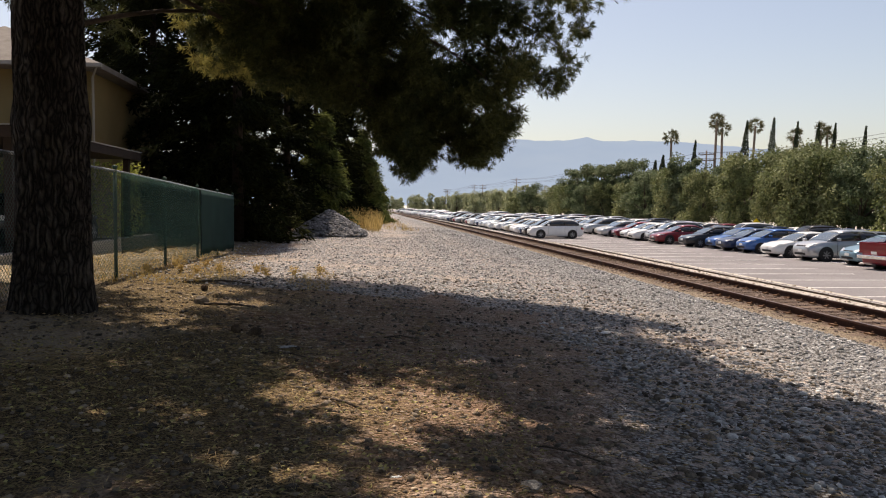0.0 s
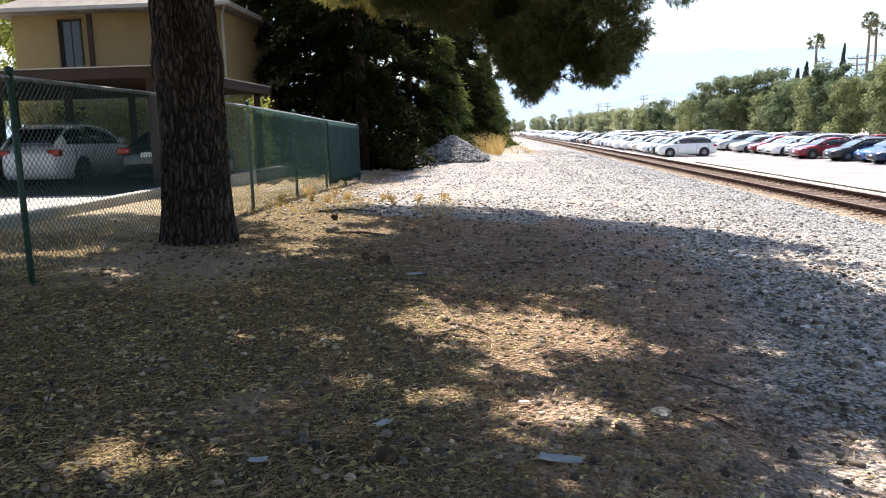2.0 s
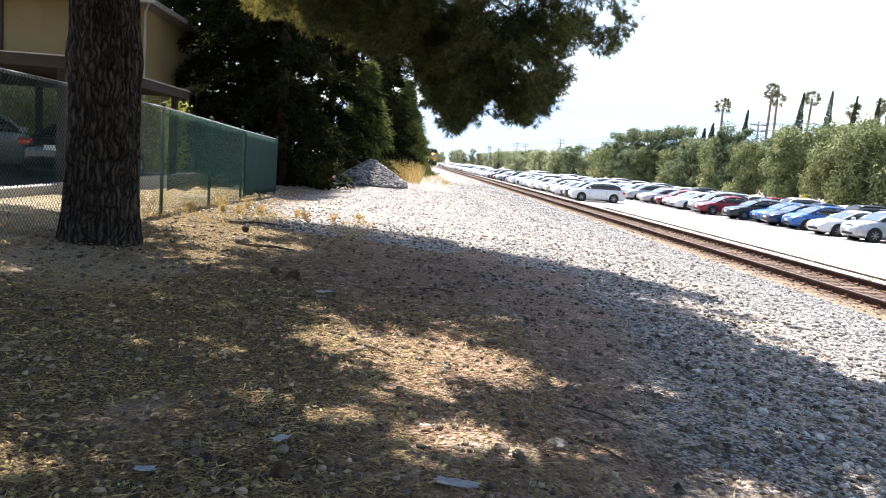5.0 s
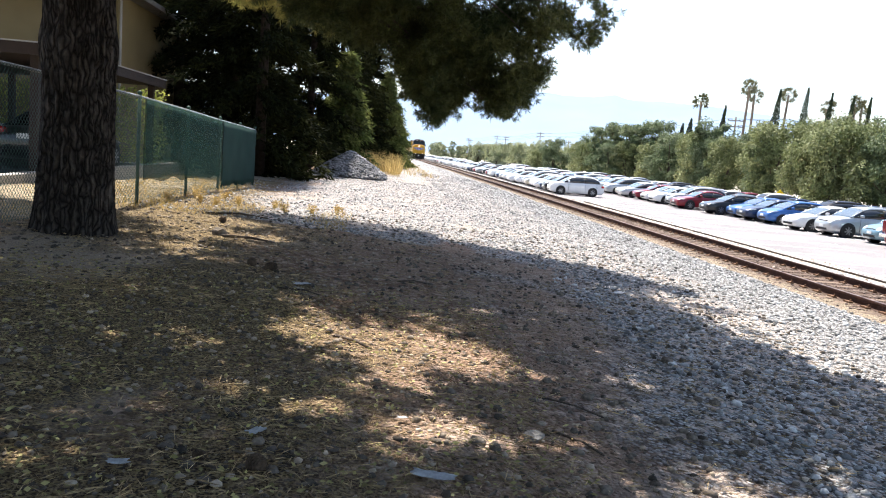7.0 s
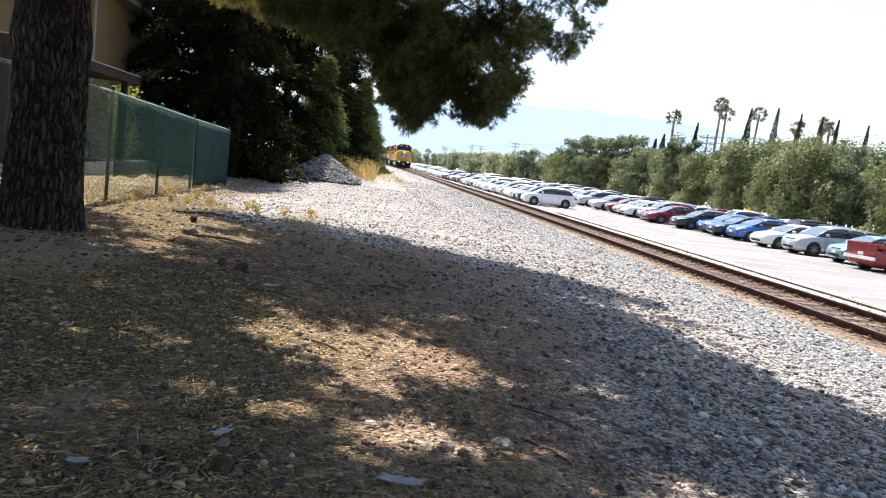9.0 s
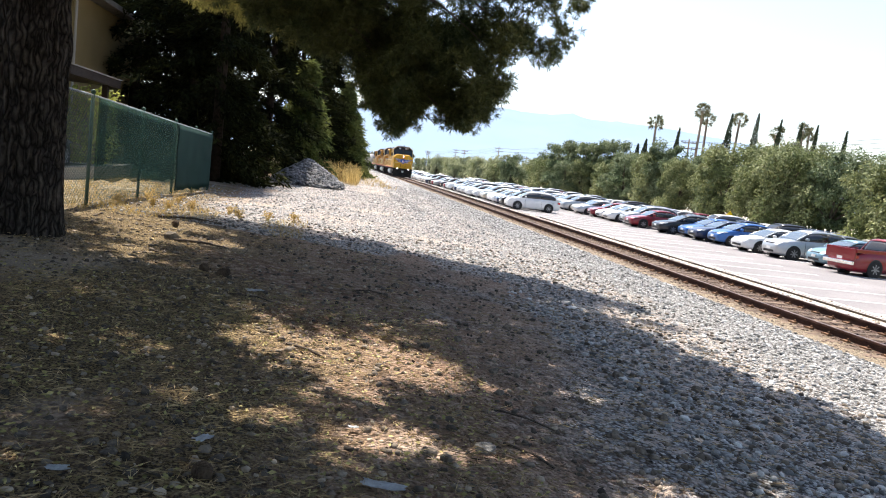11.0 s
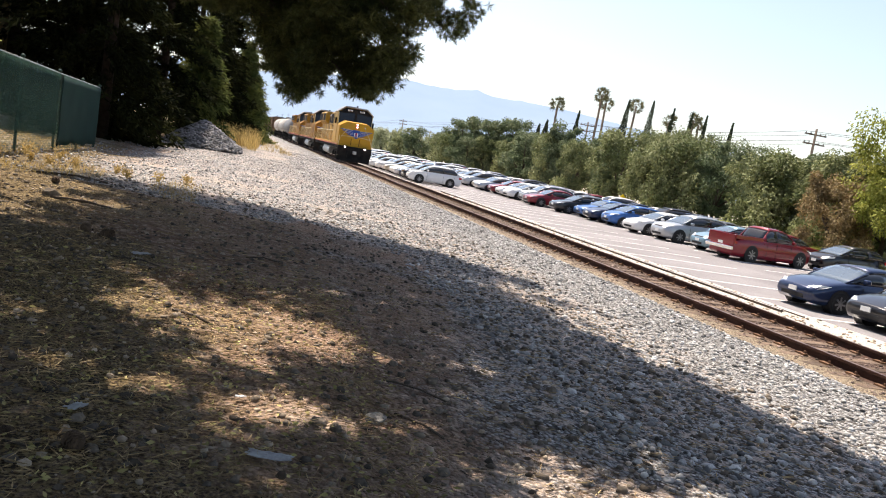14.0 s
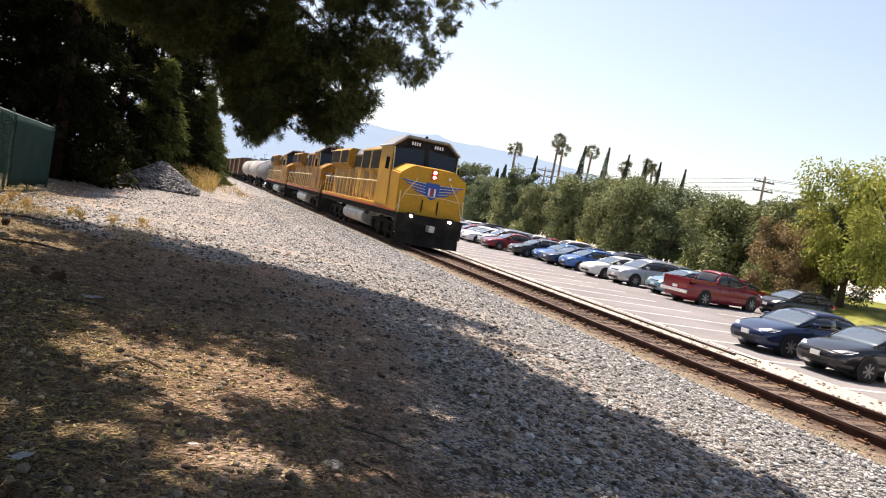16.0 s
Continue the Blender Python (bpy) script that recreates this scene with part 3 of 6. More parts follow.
def litter_blades(name, n, x0, x1, y0, y1, lo, hi, w, mat, label):
    x, y = r.uniform(x0, x1, n), y0 + (y1 - y0) * r.uniform(0, 1, n) ** 1.5
    z = np.array([ground_z(a, b) for a, b in zip(x, y)]) + r.uniform(0.004, 0.03, n)
    a = r.uniform(0, 6.28, n)
    d = unit(np.stack([np.cos(a), np.sin(a), r.uniform(-0.12, 0.22, n)], 1))
    v, f = blades(np.stack([x, y, z], 1), d, r.uniform(lo, hi, n), np.full(n, w) * r.uniform(0.6, 1.4, n), r)
    tagged(from_arrays(name, v, f, mat), label, "litter", kind="stuff")


litter_blades("needle_litter", 26000, -6, 1.1, 2.0, 7.4, 0.04, 0.14, 0.005, MAT["straw"], "fallen brown pine needles on the dirt")
litter_blades("needle_litter", 6000, -6, 1.0, 6.5, 13, 0.05, 0.16, 0.007, MAT["straw"], "thin fallen pine needles on brown dirt")
litter_blades("needle_litter", 4500, 0.8, 4.4, 2.0, 10, 0.04, 0.13, 0.006, MAT["straw"], "sparse fallen pine needles on gravel")
litter_blades("leaf_bits", 8000, -6, 1.2, 2.0, 8, 0.02, 0.05, 0.017, MAT["leaf_litter"], "small yellowed leaf bits on shaded dirt")
litter_blades("bark_bits", 2500, -6, 3.5, 2.0, 12, 0.03, 0.08, 0.02, MAT["clod"], "dark bark flakes on the dirt")

# ---- the pine over the bank ----
PINE = Vector((-3.85, 9.7, 0.0))
SHIFT = Vector((-math.sin(sa), -math.cos(sa))) / math.tan(se)     # a shadow's way along the ground for each metre of height


def pine_trunk():
    """A thick, slightly crooked trunk with ridged bark plates."""
    n, rows_t = 96, 150
    verts, top = [], 11.0
    z0 = 0.45
    for j in range(rows_t + 1):
        h = top * (j / rows_t) ** 1.25
        cx = PINE.x + 0.06 + 0.02 * h + 0.03 * math.sin(h * 1.1)
        cy = PINE.y + 0.03 * math.sin(h * 0.8 + 1)
        rad = 0.432 - 0.012 * h + 0.16 * math.exp(-h / 0.35) + 0.035 * math.exp(-((h - 2.45) / 0.22) ** 2)
        for i in range(n):
            a = 2 * math.pi * i / n
            q = (math.cos(a) * 5.2, math.sin(a) * 5.2, h * 1.6)
            ridge = noise.noise((q[0] * 1.3, q[1] * 1.3, q[2] * 0.55 + noise.noise(q)))
            crack = max(0.0, 0.22 - abs(ridge)) / 0.22
            rr = rad * (1 + 0.06 * math.sin(3 * a + 1) * math.exp(-h / 0.5)) - 0.045 * crack + 0.014 * noise.noise((q[0] * 3, q[1] * 3, q[2] * 3))
            verts.append((cx + rr * math.cos(a), cy + rr * math.sin(a), z0 + h))
    faces = [(j * n + i, j * n + (i + 1) % n, (j + 1) * n + (i + 1) % n, (j + 1) * n + i) for j in range(rows_t) for i in range(n)]
    return verts, faces


pine = empty("pine_tree", label="tall pine with thick ridged dark bark and drooping needle clumps", category="tree")
v, f = pine_trunk()
from_arrays("trunk", v, f, MAT["bark"], pine, smooth=True)

# the crown's underside: how low the needles hang in each direction seen from the bank's foot
AZ = [-60, -28, -20, -8, -3.0, -0.5, 1.0, 1.9, 4.5, 5.8, 6.4, 7.3, 8.6, 10.0, 10.6, 11.6, 14.0, 14.7, 16.7, 19.0, 24, 90]
EL = [17, 12.5, 9.8, 7.8, 7.2, 6.6, 5.0, 2.7, 1.8, 2.5, 3.7, 3.3, 2.8, 3.9, 5.4, 6.8, 8.0, 8.8, 11.2, 14.4, 18, 19]



def clear_below(x, y, z):
    a = math.degrees(math.atan2(x, y))
    if y < -1 or abs(a) > 80:
        return True
    return math.degrees(math.atan2(z - 2.0, math.hypot(x, y))) > float(np.interp(a, AZ, EL))


# sunny gaps on the ground below
GAPS = [(0.34, 6.1, 0.5, 0.5), (0.1, 5.5, 0.55, 0.58), (-0.36, 6.3, 0.34, 0.34), (0.75, 5.5, 0.3, 0.2), (1.24, 5.43, 0.33, 0.22), (2.01, 5.66, 0.25, 0.2), (0.55, 4.12, 0.3, 0.28), (0.85, 3.92, 0.28, 0.24), (2.0, 3.55, 0.5, 0.34), (2.6, 3.4, 0.5, 0.32), (1.75, 3.2, 0.5, 0.25), (-1.55, 3.35, 0.2, 0.16), (-0.89, 3.97, 0.19, 0.22), (-0.29, 4.5, 0.2, 0.19), (0.31, 4.62, 0.16, 0.26), (0.68, 6.4, 0.22, 0.17), (0.17, 9.6, 0.36, 0.4), (0.5, 9.3, 0.4, 0.2), (-1.8, 8.9, 1.0, 0.35), (-2.3, 9.5, 0.8, 0.5), (-2.0, 11.2, 1.1, 0.45), (-3.0, 12.4, 1.4, 0.9), (-2.4, 10.4, 0.9, 0.25), (-5.0, 8.4, 0.8, 0.3), (-4.1, 7.4, 0.7, 0.2), (-2.3, 6.9, 0.35, 0.14), (-1.3, 5.4, 0.3, 0.14), (-2.1, 4.6, 0.22, 0.15), (1.2, 7.7, 0.5, 0.12), (-0.7, 7.2, 0.3, 0.12)]
EDGE = [(-12, 12.2), (-5.2, 12.6), (-3.6, 12.8), (-2.5, 14.6), (-0.5, 14.8), (0.6, 14.5), (1.6, 13.9), (2.6, 13.5), (3.5, 12.8), (4.3, 11.8), (4.6, 10.75), (4.1, 10.65), (3.3, 10.85), (2.3, 10.9), (2.6, 10.3), (3.2, 9.85), (3.75, 9.1), (4.05, 8.5), (4.2, 7.9), (4.4, 7.3), (4.45, 6.8), (4.6, 6.0), (5.0, 4.0), (5.2, 1.0), (5.0, -4.5), (-12, -4.5)]


def in_shade(x, y):
    hit = False
    for (x0, y0), (x1, y1) in zip(EDGE, EDGE[1:] + EDGE[:1]):
        if (y0 > y) != (y1 > y) and x < x0 + (y - y0) / (y1 - y0) * (x1 - x0):
            hit = not hit
    return hit


def in_gap(x, y, grow=0.0):
    return any(((x - a) / (0.88 * p + grow)) ** 2 + ((y - b) / (0.88 * q + grow)) ** 2 < 1 for a, b, p, q in GAPS)


r = np.random.default_rng(11)
clumps = []            # place, size
for gx0 in np.arange(-10, 5.5, 0.36):
    for gy0 in np.arange(-9, 15, 0.36):
        for k in range(2 if r.uniform() < 0.72 or gx0 > 1.4 else 1):
            gx, gy = gx0 + r.uniform(-0.2, 0.2), gy0 + r.uniform(-0.2, 0.2)
            rad = r.uniform(0.2, 0.4)
            if -3.2 < gx < 1.1 and gy > 12.9 and r.uniform() < 0.8:
                continue        # the sunward fringe is bare up high, so light reaches the low clumps
            if not all(in_shade(gx + p, gy + q) for p, q in ((0, 0), (rad * 0.7, 0), (0, rad * 0.7))) or in_gap(gx, gy, rad * 0.47 + 0.01):
                continue
            for attempt in range(14):
                h = r.uniform(3.5, 11.5)
                x, y, z = gx - SHIFT.x * h, gy - SHIFT.y * h, 0.4 + h
                if clear_below(x, y, z - rad * 0.9):
                    seen = y > 0 and z - 2 < 0.40 * math.hypot(x, y)
                    if seen and (noise.noise((x * 0.9, y * 0.5, z * 0.9)) > 0.12 or k == 1):
                        continue
                    clumps.append((x, y, z, rad))
                    break
over = len(clumps)
# low boughs reaching out over the bank and hanging towards the track
BOUGHS = [((-3.6, 9.9, 6.0), (0.5, 12.8, 5.2), (2.6, 13.4, 4.3)), ((-3.6, 9.9, 6.4), (1.6, 12.2, 5.9), (3.7, 12.6, 5.2)), ((-3.6, 9.8, 5.5), (-0.4, 12.6, 4.6), (0.9, 13.2, 3.0)),
          ((-3.6, 9.8, 5.6), (0.1, 12.5, 4.4), (1.9, 12.9, 3.1)), ((-3.6, 9.8, 5.2), (-1.2, 12.2, 4.8), (-0.2, 12.8, 4.0)), ((-3.7, 9.8, 6.6), (-1.5, 12.6, 6.0), (0.3, 14.0, 5.2)), ((-3.7, 9.7, 6.9), (0.6, 11.4, 6.4), (3.2, 12.0, 5.8)),
          ((-3.7, 9.7, 6.2), (-1.6, 11.4, 5.2), (-0.6, 12.2, 4.6)), ((-3.6, 9.8, 5.4), (0.2, 12.9, 4.0), (1.15, 13.2, 2.75)), ((-3.6, 9.8, 5.5), (0.9, 12.6, 4.2), (2.0, 13.0, 2.95)),
          ((-3.6, 9.8, 5.9), (1.6, 12.4, 4.7), (2.65, 12.9, 3.5)), ((-3.6, 9.8, 6.3), (2.2, 12.4, 5.4), (3.5, 12.8, 4.4)), ((-3.6, 9.8, 6.8), (2.6, 12.4, 6.2), (4.2, 12.6, 5.4)), ((-3.6, 9.8, 5.0), (-0.6, 12.4, 4.2), (0.5, 13.0, 3.1)),
          ((-3.7, 9.8, 6.0), (-1.4, 12.6, 5.6), (-0.3, 13.2, 4.9)), ((-3.7, 9.8, 5.6), (-1.6, 12.4, 5.0), (-0.6, 13.0, 4.4)), ((-3.6, 9.8, 5.6), (1.5, 12.4, 4.4), (2.45, 12.6, 3.3)), ((-3.6, 9.8, 6.2), (2.1, 12.2, 5.3), (3.3, 12.3, 4.4)),
          ((-3.6, 9.8, 5.2), (0.8, 12.6, 4.0), (1.75, 12.9, 2.75)), ((-3.6, 9.8, 5.4), (1.2, 12.4, 4.2), (2.25, 12.6, 3.0)), ((-3.6, 9.8, 5.3), (0.6, 13.0, 3.9), (1.5, 13.4, 2.75)), ((-3.6, 9.8, 5.6), (-0.8, 13.0, 4.8), (0.25, 13.8, 3.2)), ((-3.6, 9.8, 5.8), (-0.4, 13.4, 5.0), (0.7, 14.2, 3.0)), ((-3.6, 9.8, 5.8), (-1.2, 13.6, 5.2), (-0.3, 14.4, 3.9)), ((-3.6, 9.8, 6.0), (1.9, 12.4, 5.0), (2.9, 12.7, 3.9))]
for b0, b1, b2 in BOUGHS:
    b0, b1, b2 = (np.array(q) for q in (b0, b1, b2))
    b0 = b0 + r.normal(size=3) * (0.05, 0.05, 0.5)
    b1 = b1 + r.normal(size=3) * (0.5, 0.5, 0.35)
    pts = [(1 - t) ** 2 * b0 + 2 * t * (1 - t) * b1 + t * t * b2 for t in np.linspace(0, 1, 9)]
    part("bough", tube(pts, [0.036 - 0.0038 * k for k in range(9)], 7), MAT["branch"], pine, smooth=True)
    k = 0
    while k < 96:
        t = r.uniform(0.3, 1.06)
        c = (1 - t) ** 2 * b0 + 2 * t * (1 - t) * b1 + t * t * b2 + r.normal(size=3) * (0.36, 0.42, 0.26) - (0, 0, 0.12)
        k += 1
        if clear_below(c[0], c[1], c[2] - 0.1) and noise.noise((c[0] * 1.7 + 4.3, c[1] * 0.6, c[2] * 1.7 + 2.1)) < 0.1 and not in_gap(c[0] + SHIFT.x * (c[2] - 0.4), c[1] + SHIFT.y * (c[2] - 0.4), -0.22) and (in_shade(c[0] + SHIFT.x * (c[2] - 0.4), c[1] + SHIFT.y * (c[2] - 0.4)) or r.uniform() < 0.5):
            clumps.append((*c, r.uniform(0.17, 0.34)))
limbs = [c for c in clumps[:over:75]]
for x, y, z, rad in limbs:
    base = np.array((PINE.x + 0.1, PINE.y, min(10.5, z + 0.8)))
    tip = np.array((x, y, z))
    mid = (base + tip) / 2 + (0, 0, 0.5)
    pts = [(1 - t) ** 2 * base + 2 * t * (1 - t) * mid + t * t * tip for t in np.linspace(0, 1, 7)]
    if all(clear_below(*q) for q in pts[2:]):
        part("limb", tube(pts, [0.07 - 0.008 * k for k in range(7)], 6), MAT["branch"], pine, smooth=True)


def tufts(cl, per, needles, length, width, r, droop=0.15):
    """Needle tufts: each a burst of needles round a twig's end."""
    cl = np.array(cl)
    n = len(cl)
    d = unit(r.normal(size=(n, per, 3)))
    c = cl[:, None, :3] + d * (cl[:, 3] * 1.0)[:, None, None] * r.uniform(0.2, 1.0, (n, per, 1)) * (1, 1, 0.75)
    c = np.repeat(c.reshape(-1, 3), needles, 0)
    axis = np.repeat(unit(d.reshape(-1, 3) + (0, 0, -droop)), needles, 0)
    d2 = unit(axis * 0.7 + r.normal(size=c.shape) * 0.75)
    m = len(c)
    return blades(c, d2, r.uniform(0.6, 1.1, m) * length, np.full(m, width), r)


low = [c for c in clumps[:over] if c[1] > 0 and c[2] - 2 < 0.40 * math.hypot(c[0], c[1])]
high = [c for c in clumps[:over] if not (c[1] > 0 and c[2] - 2 < 0.40 * math.hypot(c[0], c[1]))]
v, f = tufts(high, 6, 10, 0.40, 0.085, r)
tagged(from_arrays("needles", v, f, MAT["needle"], pine), kind="stuff")
v, f = tufts(low, 12, 22, 0.15, 0.012, r)
tagged(from_arrays("outer_needles", v, f, MAT["needle"], pine), kind="stuff")
v, f = tufts(clumps[over:], 15, 26, 0.13, 0.0105, r)
tagged(from_arrays("hanging_needles", v, f, MAT["needle"], pine), "drooping dark green needle clumps", kind="stuff")
# clumps on the sunward fringe, in the lighter sunlit needle colour
lit_clumps = []
while len(lit_clumps) < 420:
    h = r.uniform(3.0, 5.6)
    gx, gy = r.uniform(-3.6, 1.0), r.uniform(12.7, 15.0)
    c = (gx - SHIFT.x * h, gy - SHIFT.y * h, 0.4 + h, r.uniform(0.2, 0.36))
    if in_shade(gx, gy - 0.3) and not in_gap(gx, gy, 0.2) and clear_below(c[0], c[1], c[2] - 0.3) and noise.noise((c[0] * 1.1, c[1] * 0.6, c[2] * 0.5)) < 0.28:
        lit_clumps.append(c)
v, f = tufts(lit_clumps, 9, 18, 0.18, 0.012, r, 0.6)
tagged(from_arrays("dead_needles", v, f, MAT["lit_needle"], pine), "hanging olive-brown needle clumps, coloured as sunlit", kind="stuff")


# ---- conifers along the bank ----
def conifer(x, y, base, height, radius, n, label, seed, mat="conifer"):
    r = np.random.default_rng(seed)
    n = int(n * 2.6)
    ob = empty("conifer", pose(x, y, base), label=label, category="tree", group="conifers along the bank")
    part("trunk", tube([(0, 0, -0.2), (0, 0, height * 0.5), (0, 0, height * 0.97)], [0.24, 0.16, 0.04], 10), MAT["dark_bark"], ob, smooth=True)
    nb = 170
    hb = height * (0.02 + 0.97 * r.uniform(0, 1, nb) ** 0.9)
    ab = r.uniform(0, 6.283, nb)
    lb = radius * (1.02 - (hb / height) ** 1.5) * r.uniform(0.45, 1.22, nb)
    k = r.integers(0, nb, n)
    t = r.uniform(0.05, 1.0, n) ** 0.6
    c = np.stack([np.cos(ab[k]) * lb[k] * t, np.sin(ab[k]) * lb[k] * t, hb[k] - 0.22 * lb[k] * t ** 2 * 1.6], 1) + r.normal(size=(n, 3)) * (0.13, 0.13, 0.1)
    c[:, 2] = np.maximum(c[:, 2], 0.1)
    d = unit(np.stack([np.cos(ab[k]), np.sin(ab[k]), np.full(n, -0.5)], 1) + r.normal(size=(n, 3)) * 0.55)
    v, f = blades(c, d, r.uniform(0.16, 0.42, n), r.uniform(0.045, 0.1, n), r)
    tagged(from_arrays("crown", v, f, MAT[mat], ob), kind="stuff")
    return ob


DARK = "dark conifer with branches to the ground"
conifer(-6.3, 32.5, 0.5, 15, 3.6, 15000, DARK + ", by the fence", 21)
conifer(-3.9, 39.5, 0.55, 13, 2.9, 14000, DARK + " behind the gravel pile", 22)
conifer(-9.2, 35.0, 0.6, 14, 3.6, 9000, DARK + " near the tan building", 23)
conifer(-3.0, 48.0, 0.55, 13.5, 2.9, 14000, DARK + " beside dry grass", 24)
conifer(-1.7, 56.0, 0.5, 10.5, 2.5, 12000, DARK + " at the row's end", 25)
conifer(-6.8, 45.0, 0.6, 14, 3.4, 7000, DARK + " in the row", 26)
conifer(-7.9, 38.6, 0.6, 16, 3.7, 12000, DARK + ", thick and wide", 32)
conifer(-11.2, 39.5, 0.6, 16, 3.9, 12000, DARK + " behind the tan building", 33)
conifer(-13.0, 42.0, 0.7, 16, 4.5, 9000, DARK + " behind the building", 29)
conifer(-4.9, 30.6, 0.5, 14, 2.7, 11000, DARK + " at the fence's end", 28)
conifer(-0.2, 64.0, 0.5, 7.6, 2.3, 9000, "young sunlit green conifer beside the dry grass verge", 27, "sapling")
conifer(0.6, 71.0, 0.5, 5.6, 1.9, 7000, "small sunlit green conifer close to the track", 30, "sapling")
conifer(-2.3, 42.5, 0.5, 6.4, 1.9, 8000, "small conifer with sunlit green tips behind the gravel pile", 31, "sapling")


# ---- fence ----
FX = -4.25


def fence_top(y):
    return float(np.interp(y, (9, 13.7, 17.0, 20.2, 25.5), (2.6, 2.54, 2.46, 2.37, 2.25)))


fence = empty("chain_link_fence", label="green chain-link fence with dark posts and torn green cloth", category="fence")
fy = [0.4, 3.6, 6.8, 10.1, 12.4, 13.7, 17.0, 20.2, 22.9, 25.5]
for y in fy:
    zt = fence_top(y)
    part("post", tube([(FX, y, ground_z(FX, y) - 0.15), (FX, y, zt + 0.05)], 0.03, 10), MAT["post"], fence, smooth=True)
    bm = bmesh.new()
    bmesh.ops.create_uvsphere(bm, u_segments=10, v_segments=6, radius=0.042, matrix=Matrix.Translation((FX, y, zt + 0.06)))
    part("post_cap", bm, MAT["post"], fence, smooth=True)
part("top_rail", tube([(FX, y, fence_top(y)) for y in fy], 0.021, 8), MAT["wire"], fence, "galvanised top rail", smooth=True)
bm = bmesh.new()
tall = 1.78
for k in range(int(25.1 / 0.075)):
    y = 0.4 + 0.075 * k
    for lean in (1, -1):
        y0, y1 = (y, y + tall) if lean > 0 else (y + tall, y)
        if max(y0, y1) > 25.5:
            continue
        a = [bm.verts.new((FX + 0.03 + dx, y0 + dy, fence_top(y0) - tall)) for dx, dy in ((-0.0025, 0), (0.0025, 0.003), (0.0025, -0.003))]
        b = [bm.verts.new((FX + 0.03 + dx, y1 + dy, fence_top(y1))) for dx, dy in ((-0.0025, 0), (0.0025, 0.003), (0.0025, -0.003))]
        for i in range(3):
            bm.faces.new((a[i], a[(i + 1) % 3], b[(i + 1) % 3], b[i]))
tagged(part("wire_mesh", bm, MAT["post"], fence, "diamond wire mesh"), kind="stuff")


def cloth(y0, y1, drop, name, label, mat="screen"):
    n, m = int((y1 - y0) / 0.18) + 1, 10
    vv = []
    for i in range(n + 1):
        for j in range(m + 1):
            y, t = y0 + (y1 - y0) * i / n, j / m
            z1 = fence_top(y) - 0.02
            lo = z1 - drop + 0.1 * noise.noise((y * 1.3, 0, 5))
            z = lo + (z1 - lo) * t
            vv.append((FX + 0.055 + 0.03 * noise.noise((y * 1.1, z * 1.5, 2)) * math.sin(math.pi * t), y, z))
    ff = [(i * (m + 1) + j, (i + 1) * (m + 1) + j, (i + 1) * (m + 1) + j + 1, i * (m + 1) + j + 1) for i in range(n) for j in range(m)]
    ob = from_arrays(name, vv, ff, MAT[mat], fence, smooth=True)
    md = ob.modifiers.new("thickness", "SOLIDIFY")
    md.thickness = 0.004
    tagged(ob, label)


cloth(13.85, 20.1, 1.42, "windscreen_cloth", "thin sun-faded green cloth")
cloth(20.3, 25.45, 1.68, "windscreen_cloth", "dark green cloth, folded double", "screen_dark")

# ---- carport, driveway and building behind the fence ----
drive = part("driveway", box(-26, -5, 0.5, -7.4, 27.6, 0.80), MAT["concrete"])
tagged(drive, "pale concrete driveway under the carport", "driveway", kind="structure")
curb = part("kerb", box(-7.4, -5, 0.5, -7.15, 27.6, 0.92, 0.02), MAT["concrete"])
tagged(curb, "low concrete kerb along the driveway", "kerb", kind="structure")
carport = empty("carport", label="flat-roofed carport with brown fascia and dark posts", category="carport")
# Dark sheet laid over the driveway slab to stand for shade.
part("floor", box(-17.0, 16.5, 0.79, -7.5, 26.6, 0.806), MAT["carport_shade"], carport, "dark sheet under the carport roof, standing for its shade")
part("roof", box(-17.0, 17.5, 3.42, -7.5, 26.6, 3.6), MAT["brown_wood"], carport)
part("fascia", box(-17.0, 17.42, 3.38, -7.42, 17.5, 3.63), MAT["brown_wood"], carport, "brown painted fascia board")
part("fascia", box(-7.5, 17.5, 3.38, -7.42, 26.6, 3.63), MAT["brown_wood"], carport, "brown painted fascia board")
part("roof_edge", box(-17.0, 17.38, 3.634, -7.38, 17.54, 3.66), MAT["concrete"], carport, "pale metal roof edge")
part("roof_edge", box(-7.54, 17.54, 3.634, -7.38, 26.6, 3.66), MAT["concrete"], carport, "pale metal roof edge")
for y in (17.9, 22.2, 26.3):
    for x in (-7.8, -12.2, -16.4):
        part("post", box(x - 0.09, y - 0.09, 0.78, x + 0.09, y + 0.09, 3.42, 0.01), MAT["brown_wood"], carport)
# Wall added at the far side to keep light out of the carport.
part("light_block_wall", box(-17.1, 17.5, 0.78, -17.0, 26.6, 3.42), MAT["brown_wood"], carport)

hedge = empty("hedge", pose(-11.8, 27.1, 0.7), label="leafy yellow-green hedge behind the carport", category="hedge")
hr = np.random.default_rng(77)
part("stem", tube([(0, 0, -0.05), (0.1, 0, 1.2), (0, 0.1, 2.2)], [0.08, 0.06, 0.03], 7), MAT["branch"], hedge, smooth=True)
hc = np.stack([hr.uniform(-5.0, 4.2, 9000), hr.normal(size=9000) * 0.2, 0.15 + 2.5 * hr.uniform(0, 1, 9000)], 1)
hc[:, 1] += 0.12 * np.sin(hc[:, 0] * 3.1) + 0.1 * np.sin(hc[:, 2] * 4.0 + hc[:, 0])
v, f = blades(hc, unit(hr.normal(size=(9000, 3)) - (0, 0.3, 0.2)), hr.uniform(0.08, 0.17, 9000), np.full(9000, 0.07), hr)
tagged(from_arrays("foliage", v, f, MAT["leaf_light"], hedge), kind="stuff")

